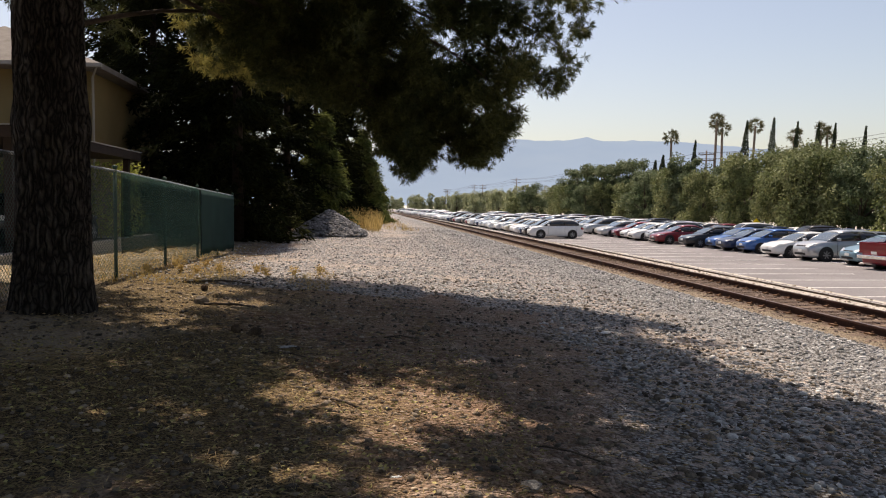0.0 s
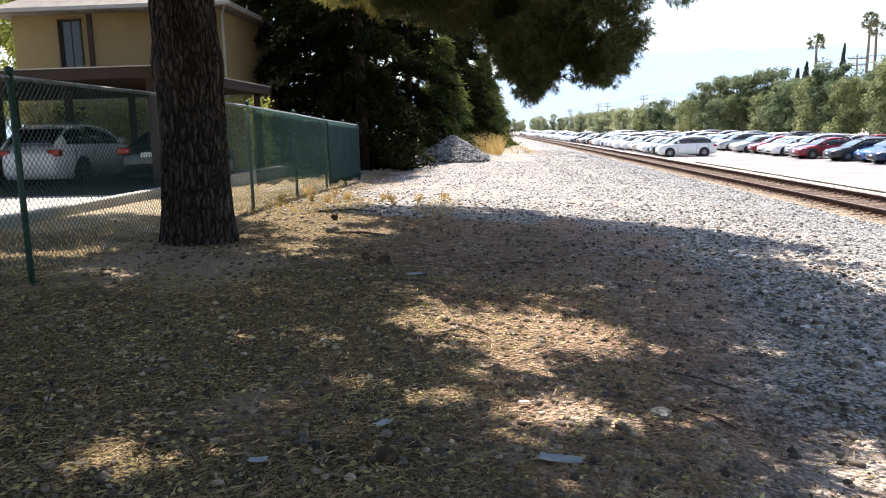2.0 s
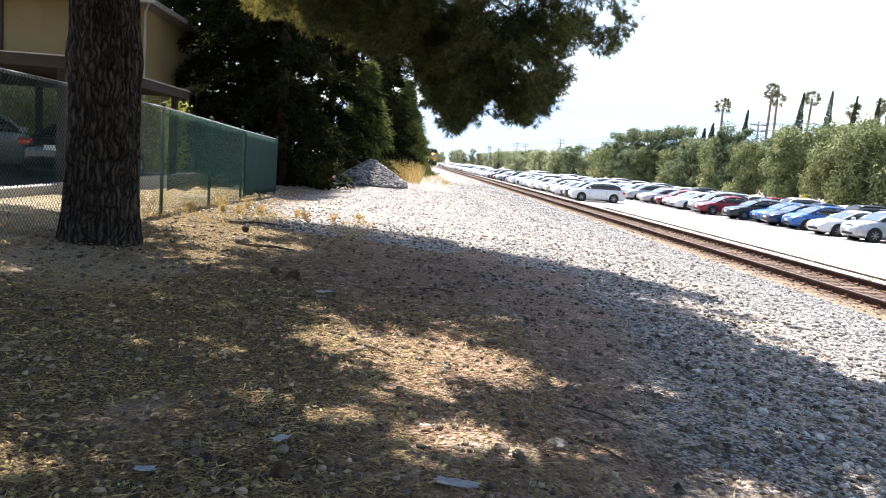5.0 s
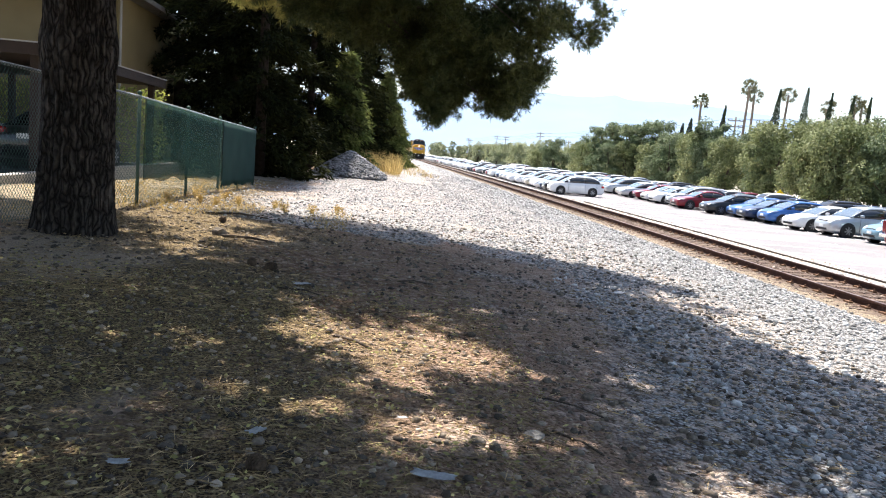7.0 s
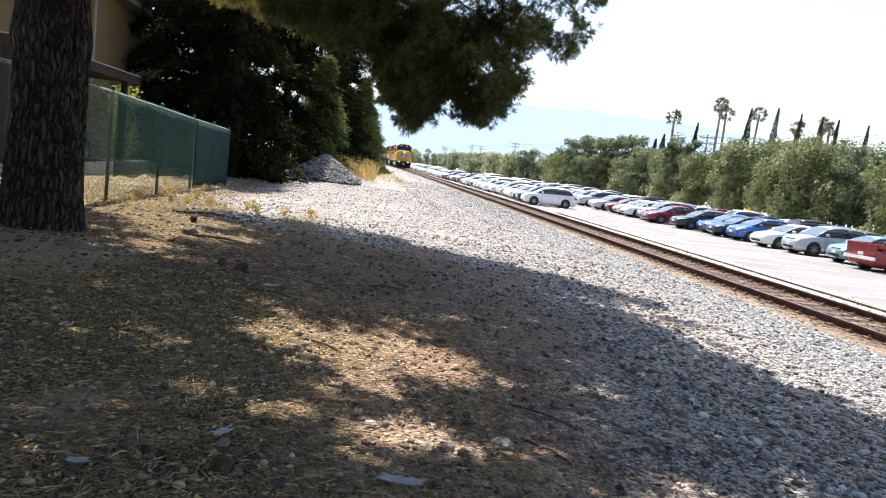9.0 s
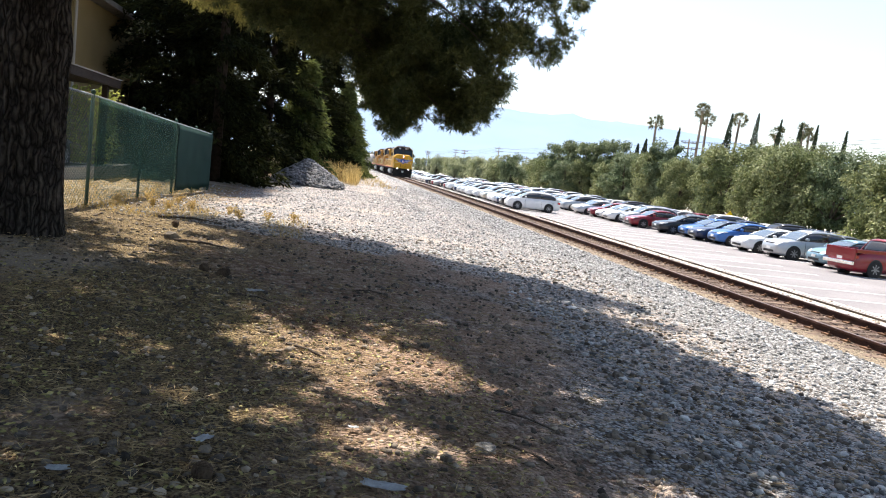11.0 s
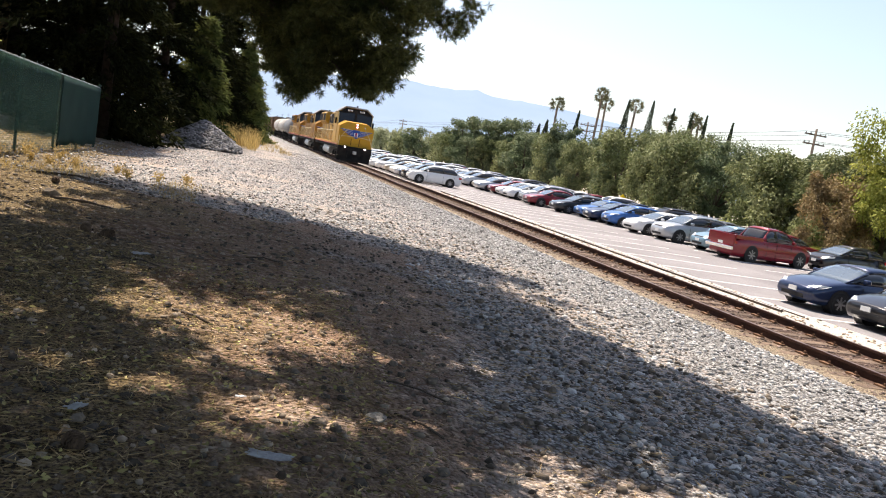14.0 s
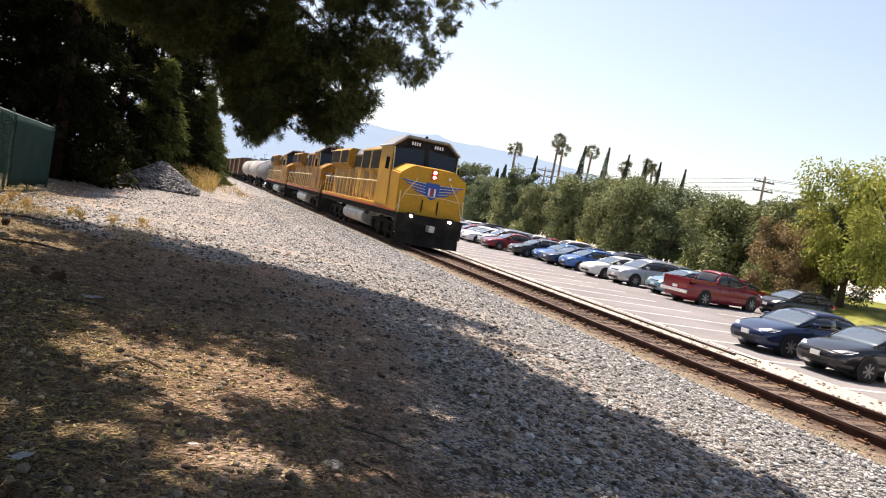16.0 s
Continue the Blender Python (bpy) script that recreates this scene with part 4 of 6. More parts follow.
house = empty("apartment_building", label="two-storey tan stucco building with brown trim", category="building")


def wall_with_openings(x0, x1, z0, z1, y, thick, holes):
    """A wall across y with real openings (x0, z0, x1, z1)."""
    bm = bmesh.new()
    gx = sorted({x0, x1, *(h[0] for h in holes), *(h[2] for h in holes)})
    gzs = sorted({z0, z1, *(h[1] for h in holes), *(h[3] for h in holes)})
    for a, b in zip(gx, gx[1:]):
        for c, d in zip(gzs, gzs[1:]):
            if not any(h[0] <= a and b <= h[2] and h[1] <= c and d <= h[3] for h in holes):
                bm_box(bm, a, y, c, b, y + thick, d)
    bmesh.ops.remove_doubles(bm, verts=bm.verts, dist=0.001)
    return bm


HOLES = [(-15.45, 4.6, -14.68, 6.3), (-12.2, 1.9, -10.9, 3.2), (-15.9, 1.9, -14.8, 3.2)]
part("wall", wall_with_openings(-17.2, -9.5, 0.7, 6.7, 28, 0.22, HOLES), MAT["stucco"], house)
part("side_wall", box(-9.72, 28.22, 0.7, -9.5, 37, 6.7), MAT["stucco"], house)
part("side_wall", box(-17.2, 28.22, 0.7, -16.98, 37, 6.7), MAT["stucco"], house)
part("back_wall", box(-17.2, 37, 0.7, -9.5, 37.2, 6.7), MAT["stucco"], house)
part("band", box(-17.25, 27.95, 3.9, -9.45, 27.998, 4.15), MAT["brown_wood"], house, "brown trim board between storeys")
part("corner_board", box(-14.4, 27.94, 4.16, -14.22, 27.998, 6.7), MAT["brown_wood"], house, "brown vertical trim board")
for a, b, c, d in HOLES:
    w = empty("window")
    w.parent = house
    part("frame", wall_with_openings(a - 0.06, c + 0.06, b - 0.06, d + 0.06, 27.96, 0.1, [(a, b, c, d)]), MAT["brown_wood"], w)
    part("pane", box(a, 28.1, b, (a + c) / 2 - 0.02, 28.115, d), MAT["window"], w)
    part("pane", box((a + c) / 2 + 0.02, 28.1, b, c, 28.115, d), MAT["window"], w)
    part("mullion", box((a + c) / 2 - 0.02, 28.09, b, (a + c) / 2 + 0.02, 28.125, d), MAT["brown_wood"], w)
bm = bmesh.new()
eave = [bm.verts.new(q) for q in ((-17.8, 27.3, 6.7), (-8.9, 27.3, 6.7), (-8.9, 37.8, 6.7), (-17.8, 37.8, 6.7))]
low = [bm.verts.new(q) for q in ((-17.8, 27.3, 6.52), (-8.9, 27.3, 6.52), (-8.9, 37.8, 6.52), (-17.8, 37.8, 6.52))]
ridge = [bm.verts.new(q) for q in ((-13.35, 30.5, 8.5), (-13.35, 34.5, 8.5))]
bm.faces.new((eave[0], eave[1], ridge[0]))
bm.faces.new((eave[1], eave[2], ridge[1], ridge[0]))
bm.faces.new((eave[2], eave[3], ridge[1]))
bm.faces.new((eave[3], eave[0], ridge[0], ridge[1]))
for k in range(4):
    bm.faces.new((low[k], low[(k + 1) % 4], eave[(k + 1) % 4], eave[k]))
bm.faces.new(low[::-1])
part("roof", bm, MAT["roof"], house, "pale weathered shingle hip roof")
part("gutter", box(-17.85, 27.2, 6.56, -8.85, 27.3, 6.68), MAT["concrete"], house, "pale metal gutter")
part("downpipe", tube([(-9.0, 27.25, 6.6), (-9.35, 27.85, 6.3), (-9.35, 27.9, 0.9)], 0.045, 8), MAT["concrete"], house, "pale downpipe", smooth=True)

# ---- gravel pile, dry grass, weeds ----
r = np.random.default_rng(5)
n = 3800
a, q = r.uniform(0, 6.283, n), r.uniform(0, 1, n) ** 0.6
px_, py_ = -1.6 + 1.75 * q * np.cos(a), 36.6 + 2.2 * q * np.sin(a)
pz_ = 0.58 + 1.15 * (1 - q) ** 0.85 + r.normal(size=n) * 0.02
v, f = stones(np.stack([px_, py_, pz_], 1), r.uniform(0.07, 0.2, n), r)
tagged(from_arrays("gravel_pile", v, f, MAT["gravel"]), "heap of grey gravel beside the conifers", "gravel pile", kind="stuff")


def grass(name, n, x0, x1, y0, y1, lo, hi, mat, label, width=0.012, spread=0.35):
    x, y = r.uniform(x0, x1, n), r.uniform(y0, y1, n)
    z = np.array([ground_z(p, q) for p, q in zip(x, y)])
    keep = np.array([noise.noise((p * 0.8, q * 0.35, 9)) > -0.15 for p, q in zip(x, y)])
    c = np.stack([x, y, z], 1)[keep]
    d = unit(np.stack([r.normal(size=len(c)) * spread, r.normal(size=len(c)) * spread, np.ones(len(c))], 1))
    v, f = blades(c, d, r.uniform(lo, hi, len(c)), np.full(len(c), width), r)
    tagged(from_arrays(name, v, f, mat), label, "grass", kind="stuff")


grass("dry_grass", 6000, -2.2, 0.9, 43, 66, 0.5, 1.5, MAT["grass_dry"], "tall golden dry grass below the conifers", 0.03)
grass("dry_grass", 1500, 0.4, 3.4, 48, 110, 0.1, 0.4, MAT["grass_dry"], "short dry grass on the verge", 0.03)
grass("dry_grass", 2600, -4.5, -0.6, 13.0, 16.2, 0.03, 0.16, MAT["grass_dry"], "sparse short dry grass in the sun", 0.008, 0.6)
grass("dry_grass", 5000, -7.1, -4.0, 11.8, 27, 0.04, 0.2, MAT["grass_dry"], "short dry grass along the fence", 0.01, 0.6)
grass("dry_grass", 1500, -6.9, -4.7, 4.0, 12, 0.03, 0.14, MAT["grass_dry"], "short dry grass at the fence's foot", 0.008, 0.6)


def weed(x, y, h, seed):
    r = np.random.default_rng(seed)
    z = ground_z(x, y)
    ob = empty("weed", pose(x, y, z), label="dried yellow weed standing on sunlit dirt", category="weed", group="dried weeds")
    n = 8
    tips = []
    for k in range(n):
        bm = bmesh.new()
        a, l = r.uniform(0, 6.28), h * r.uniform(0.6, 1.1)
        tip = (0.45 * l * math.cos(a), 0.45 * l * math.sin(a), l)
        bm_tube(bm, [(0, 0, -0.02), (tip[0] * 0.35, tip[1] * 0.35, l * 0.6), tip], [0.006, 0.004, 0.002], 4)
        tips.append(tip)
        part("stem", bm, MAT["grass_dry"], ob)
    c = np.array(tips)[r.integers(0, n, 130)] * r.uniform(0.35, 1.05, (130, 1)) + r.normal(size=(130, 3)) * 0.03
    v, f = blades(c, unit(r.normal(size=(130, 3)) + (0, 0, 0.3)), r.uniform(0.03, 0.08, 130), np.full(130, 0.02), r)
    tagged(from_arrays("leaves", v, f, MAT["grass_dry"], ob), kind="stuff")


for k, (x, y, h) in enumerate(((-3.6, 15.6, 0.34), (-3.2, 15.2, 0.28), (-2.9, 15.9, 0.3), (-1.9, 15.3, 0.34), (-1.4, 15.7, 0.25), (-3.9, 16.4, 0.4), (-2.2, 16.0, 0.24), (-4.1, 15.1, 0.3), (-0.9, 16.2, 0.24), (-3.4, 17.0, 0.28))):
    weed(x, y, h * 0.62, 60 + k)

# ---- train ----


def rail_truck(parent, y0, wheels, gap):
    """A truck: two side frames, axles and wheels."""
    t = empty("truck")
    t.parent = parent
    y1 = y0 + gap * (wheels - 1)
    for s in (-1, 1):
        part("side_frame", prism([(y0 - 0.75, 0.55), (y0 - 0.6, 0.35), (y1 + 0.6, 0.35), (y1 + 0.75, 0.55), (y1 + 0.7, 0.85), ((y0 + y1) / 2, 0.98), (y0 - 0.7, 0.85)], "x", s * 1.0 - 0.07, s * 1.0 + 0.07), MAT["loco_black"], t)
        for k in range(wheels):
            y = y0 + gap * k
            part("wheel", tube([(s * 0.68, y, 0.5), (s * 0.82, y, 0.5)], 0.5, 20), MAT["loco_black"], t)
            part("journal_box", box(s * 1.12 - 0.07, y - 0.17, 0.4, s * 1.12 + 0.07, y + 0.17, 0.72, 0.02), MAT["loco_black"], t)
    return t


def flat_shape(poly, y, thick=0.006):
    return prism(poly, "y", y - thick, y)


def locomotive(label):
    ob = empty("locomotive", label=label, category="locomotive", group="locomotives of the train")
    Y, K, G, P = MAT["yellow"], MAT["loco_black"], MAT["loco_grey"], MAT["rail_paint"]
    part("underframe", box(-1.45, 0.55, 1.12, 1.45, 21.9, 1.38, 0.02), K, ob)
    part("deck_sill", box(-1.52, 0.9, 1.38, 1.52, 21.7, 1.6, 0.02), Y, ob, "yellow side sill")
    # nose
    bm = bmesh.new()
    front = [(-1.5, 1.45), (1.5, 1.45), (1.53, 3.08), (0.95, 3.48), (-0.95, 3.48), (-1.53, 3.08)]
    back = [(-1.53, 1.45), (1.53, 1.45), (1.55, 3.22), (1.0, 3.6), (-1.0, 3.6), (-1.55, 3.22)]
    a = [bm.verts.new((x, 0.95, z)) for x, z in front]
    b = [bm.verts.new((x, 2.65, z)) for x, z in back]
    for k in range(6):
        bm.faces.new((a[k], a[(k + 1) % 6], b[(k + 1) % 6], b[k]))
    bm.faces.new(a[::-1])
    bm.faces.new(b)
    bmesh.ops.bevel(bm, geom=list(bm.edges), offset=0.05, segments=2, affect="EDGES")
    nose = part("nose", bm, Y, ob, "yellow wide nose with sloping shoulders")
    part("lamp_housing", box(-0.13, 0.905, 3.0, 0.13, 0.96, 3.43, 0.02), MAT["red"], nose, "dark red twin lamp housing")
    for z in (3.11, 3.32):
        part("headlight", tube([(0, 0.87, z), (0, 0.93, z)], 0.062, 14), MAT["lamp"], nose, "lit round headlight")
    part("side_lamp", tube([(0.72, 0.91, 3.15), (0.72, 0.955, 3.15)], 0.06, 12), MAT["headlight"], nose)
    part("nose_door", box(-0.42, 0.93, 1.66, 0.3, 0.951, 2.4, 0.008), Y, nose)
    for x in (-0.36, 0.36):
        part("grab_iron", box(x - 0.02, 0.89, 1.5, x + 0.02, 0.945, 2.08), K, nose)
    # winged emblem in plain shapes
    for s in (-1, 1):
        for j in range(4):
            z = 2.82 - 0.13 * j
            part("wing_band", flat_shape([(s * 0.24, z - 0.16), (s * (1.38 - 0.2 * j), z - 0.03), (s * (1.42 - 0.2 * j), z + 0.022), (s * 0.24, z - 0.045)], 0.93), MAT["blue"], nose, "blue wing band")
            part("wing_line", flat_shape([(s * 0.24, z - 0.045), (s * (1.3 - 0.2 * j), z + 0.012), (s * (1.3 - 0.2 * j), z + 0.028), (s * 0.24, z - 0.028)], 0.931), MAT["white"], nose, "white wing line")
    part("shield", flat_shape([(-0.32, 2.85), (0.32, 2.85), (0.32, 2.46), (0.18, 2.2), (0, 2.1), (-0.18, 2.2), (-0.32, 2.46)], 0.9295), MAT["blue"], nose, "blue shield")
    for j in range(3):
        x = -0.13 + 0.13 * j
        part("shield_stripe", flat_shape([(x - 0.04, 2.62), (x + 0.04, 2.62), (x + 0.04, 2.3), (x - 0.04, 2.3)], 0.921), MAT["red" if j == 1 else "white"], nose)
    # cab
    bm = bmesh.new()
    prof = [(-1.56, 1.6), (1.56, 1.6), (1.56, 4.3), (0.95, 4.76), (-0.95, 4.76), (-1.56, 4.3)]
    top = [(-1.56, 1.6), (1.56, 1.6), (1.56, 4.34), (0.95, 4.8), (-0.95, 4.8), (-1.56, 4.34)]
    a = [bm.verts.new((x, 2.6 + max(0, z - 3.1) * 0.2, z)) for x, z in prof]
    b = [bm.verts.new((x, 5.2, z)) for x, z in top]
    for k in range(6):
        bm.faces.new((a[k], a[(k + 1) % 6], b[(k + 1) % 6], b[k]))
    bm.faces.new(a[::-1])
    bm.faces.new(b)
    cab = part("cab", bm, Y, ob)
    front_y = lambda z: 2.6 + max(0, z - 3.1) * 0.2
    # the dark face round the windscreens
    bm = bmesh.new()
    face = [(-1.54, 3.0), (1.54, 3.0), (1.54, 4.28), (0.94, 4.73), (-0.94, 4.73), (-1.54, 4.28)]
    f0 = [bm.verts.new((x, front_y(z) - 0.03, z)) for x, z in face]
    f1 = [bm.verts.new((x, front_y(z) + 0.02, z)) for x, z in face]
    bm.faces.new(f0)
    for k in range(6):
        bm.faces.new((f0[k], f0[(k + 1) % 6], f1[(k + 1) % 6], f1[k]))
    part("cab_face", bm, K, cab, "black cab face")
    for s in (-1, 1):
        bm = bmesh.new()
        w = [(s * 0.1, 3.6), (s * 1.42, 3.3), (s * 1.46, 4.22), (s * 0.1, 4.34)]
        w0 = [bm.verts.new((x, front_y(z) - 0.045, z)) for x, z in w]
        w1 = [bm.verts.new((x, front_y(z) - 0.02, z)) for x, z in w]
        bm.faces.new(w0)
        for k in range(4):
            bm.faces.new((w0[k], w0[(k + 1) % 4], w1[(k + 1) % 4], w1[k]))
        part("windscreen", bm, MAT["window"], cab, "dark windscreen")
        nb = part("number_board", box(s * 0.55 - 0.26, 2.83, 4.42, s * 0.55 + 0.26, 2.9, 4.65), K, cab)
        for j in range(4):
            x = s * 0.55 - 0.17 + 0.115 * j
            part("bar", box(x - 0.035, 2.82, 4.46, x + 0.035, 2.835, 4.61), MAT["white"], nb)
        part("side_window", box(s * 1.545 - 0.012, 3.15, 3.05, s * 1.545 + 0.012, 3.95, 3.8), MAT["window"], cab)
        part("side_window", box(s * 1.545 - 0.012, 4.1, 3.05, s * 1.545 + 0.012, 4.85, 3.8), MAT["window"], cab)
        part("mirror", box(s * 1.68 - 0.08, 3.02, 3.2, s * 1.68 + 0.08, 3.06, 3.75), K, cab)
    part("cab_roof", prism([(-1.6, 4.28), (-0.97, 4.77), (0.97, 4.77), (1.6, 4.28), (1.63, 4.33), (0.98, 4.87), (-0.98, 4.87), (-1.63, 4.33)], "y", 2.76, 5.35), G, ob, "grey roof, pale with glare")
    for s in (-1, 1):
        # Two white tubes a side stand for glint along the roof's edges.
        part("roof_edge", tube([(s * 1.63, 2.78, 4.33), (s * 0.98, 2.75, 4.87)], 0.03, 6), MAT["white"], ob, "white strip for the glint on the cab roof's front edge")
        part("roof_edge", tube([(s * 1.63, 2.78, 4.33), (s * 1.63, 5.3, 4.33)], 0.025, 6), MAT["white"], ob, "white strip for the glint on the cab roof's side edge")
        part("window_frame", tube([(s * 1.5, 2.54, 3.15), (s * 1.53, 2.72, 4.25)], 0.03, 6), MAT["rail_paint"], ob, "pale windscreen frame")
        part("nose_rail", tube([(s * 1.5, 0.86, 1.55), (s * 1.2, 0.8, 2.3), (s * 0.75, 0.82, 2.95)], 0.02, 6), P, ob, "pale slanting handrail")
    part("horn", tube([(0.2, 4.2, 4.87), (0.2, 3.9, 5.0)], [0.03, 0.08], 8), K, ob)
    part("aircon", box(-0.5, 4.2, 4.82, 0.1, 5.0, 4.97, 0.03), G, ob)
    # long hood
    hood = part("hood", prism([(-0.98, 1.6), (0.98, 1.6), (0.98, 4.05), (0.75, 4.35), (-0.75, 4.35), (-0.98, 4.05)], "y", 5.2, 21.0), MAT["yellow_dirty_shaded"], ob, "sooty yellow hood, its side's shade put into the paint")
    part("hood_roof", prism([(-0.99, 4.04), (-0.76, 4.36), (0.76, 4.36), (0.99, 4.04), (1.0, 4.08), (0.77, 4.42), (-0.77, 4.42), (-1.0, 4.08)], "y", 5.2, 21.02), G, ob)
    part("radiator", prism([(-1.0, 3.2), (1.0, 3.2), (1.4, 3.5), (1.4, 4.3), (1.2, 4.46), (-1.2, 4.46), (-1.4, 4.3), (-1.4, 3.5)], "y", 14.6, 20.6), MAT["yellow_dirty_shaded"], ob, "flared radiator section")
    part("filter_housing", prism([(-1.0, 3.05), (1.0, 3.05), (1.16, 3.2), (1.16, 4.28), (1.0, 4.42), (-1.0, 4.42), (-1.16, 4.28), (-1.16, 3.2)], "y", 6.7, 11.6), MAT["yellow_dirty_shaded"], ob)
    for s in (-1, 1):
        for y in (7.0, 9.4):
            part("vent", box(s * 1.162 - 0.012, y, 3.28, s * 1.162 + 0.012, y + 1.95, 4.22), K, ob, "black intake grille")
        part("vent", box(s * 1.402 - 0.012, 17.6, 3.55, s * 1.402 + 0.012, 20.4, 4.3), K, ob, "black radiator grille")
        part("vent", box(s * 1.402 - 0.012, 14.8, 3.55, s * 1.402 + 0.012, 17.0, 4.3), K, ob, "black radiator grille")
        for k in range(7):
            y = 8.9 + 1.05 * k
            part("hood_door", box(s * 0.985 - 0.02, y, 1.75, s * 0.985 + 0.02, y + 0.93, 3.25, 0.012), MAT["yellow_dirty_shaded"] if k % 3 else Y, ob)
            part("door_gap", box(s * 0.985 - 0.004, y + 0.945, 1.7, s * 0.985 + 0.004, y + 1.035, 3.3), K, ob)
        part("vent", box(s * 0.99 - 0.012, 11.5, 3.36, s * 0.99 + 0.012, 14.3, 3.98), K, ob, "black grille")
        # shield emblem on the hood, plain
        part("side_emblem", prism([(5.6, 3.1), (6.3, 3.1), (6.35, 2.6), (5.95, 2.2), (5.55, 2.6)], "x", s * 0.985 - 0.02, s * 0.985 + 0.02), MAT["white"], ob, "pale shield emblem")
        part("side_stripe", prism([(5.7, 3.25), (6.2, 3.25), (6.1, 3.5), (5.8, 3.5)], "x", s * 0.985 - 0.02, s * 0.985 + 0.02), MAT["blue"], ob, "blue band above the emblem")
        part("sill_stripe", box(s * 1.525 - 0.006, 0.95, 1.4, s * 1.525 + 0.006, 21.6, 1.46), MAT["red"], ob, "red sill stripe")
        # handrail
        part("handrail", tube([(s * 1.46, 5.4, 2.62), (s * 1.46, 13, 2.62), (s * 1.46, 21.3, 2.62)], 0.032, 6), P, ob, "pale handrail")
        for k in range(15):
            y = 5.45 + 1.13 * k
            part("stanchion", tube([(s * 1.46, y, 1.6), (s * 1.46, y, 2.62)], 0.028, 6), P, ob, "pale stanchion")
        # steps at the front corner
        for k in range(4):
            part("step", box(s * 1.35 - 0.14, 0.62, 0.32 + 0.27 * k, s * 1.35 + 0.14, 0.95, 0.35 + 0.27 * k), K, ob)
        part("corner_rail", tube([(s * 1.46, 0.6, 0.5), (s * 1.46, 0.6, 1.5), (s * 1.44, 0.75, 2.3)], 0.02, 6), P, ob, "pale corner handrail")
        part("ditch_light", tube([(s * 0.88, 0.38, 1.3), (s * 0.88, 0.5, 1.3)], 0.062, 14), MAT["lamp"], ob, "lit round ditch light")
        part("ditch_light_box", box(s * 0.88 - 0.15, 0.5, 1.15, s * 0.88 + 0.15, 0.62, 1.45, 0.02), K, ob)
    part("front_rail", tube([(-1.3, 0.62, 2.2), (-0.5, 0.62, 2.25), (0.5, 0.62, 2.25), (1.3, 0.62, 2.2)], 0.018, 6), P, ob, "pale front handrail")
    # pilot, plough, coupler
    part("pilot", box(-1.5, 0.5, 0.55, 1.5, 0.7, 1.38, 0.03), K, ob)
    bm = bmesh.new()
    lo = [(-1.45, 0.55), (0, 0.18), (1.45, 0.55)]
    a = [bm.verts.new((x, y, 0.1)) for x, y in lo]
    b = [bm.verts.new((x, y + 0.12, 0.75)) for x, y in lo]
    c = [bm.verts.new((x, 0.72, 0.1)) for x, y in lo]
    d = [bm.verts.new((x, 0.72, 0.75)) for x, y in lo]
    for k in range(2):
        bm.faces.new((a[k], a[k + 1], b[k + 1], b[k]))
        bm.faces.new((d[k], d[k + 1], c[k + 1], c[k]))
        bm.faces.new((b[k], b[k + 1], d[k + 1], d[k]))
        bm.faces.new((c[k], c[k + 1], a[k + 1], a[k]))
    part("plough", bm, K, ob)
    part("coupler", box(-0.13, 0.0, 0.75, 0.13, 0.55, 1.02, 0.03), MAT["loco_tank"], ob, "grey steel coupler")
    for x in (-0.75, -0.6, 0.6, 0.75):
        part("air_hose", tube([(x, 0.5, 0.95), (x, 0.3, 0.75), (x, 0.33, 0.5)], 0.025, 6), K, ob)
    part("fuel_tank", prism([(1.38 * math.copysign(abs(math.cos(a)) ** 0.6, math.cos(a)), 0.72 + 0.44 * math.copysign(abs(math.sin(a)) ** 0.75, math.sin(a))) for a in (2 * math.pi * k / 28 for k in range(28))], "y", 8.2, 13.6), MAT["loco_tank"], ob, "dusty silver-grey fuel tank", smooth=False)
    for s in (-1, 1):
        part("air_reservoir", tube([(s * 1.15, 8.2, 1.0), (s * 1.15, 13.4, 1.0)], 0.16, 10), MAT["loco_tank"], ob, "grey air reservoir", smooth=True)
    for k in range(3):
        part("roof_fan", tube([(0, 17.4 + 1.2 * k, 4.42), (0, 17.4 + 1.2 * k, 4.54)], 0.5, 18), G, ob)
    part("exhaust_stack", box(-0.35, 12.4, 4.2, 0.35, 13.4, 4.42, 0.03), K, ob)
    rail_truck(ob, 3.0, 3, 1.7)
    rail_truck(ob, 15.6, 3, 1.7)
    return ob


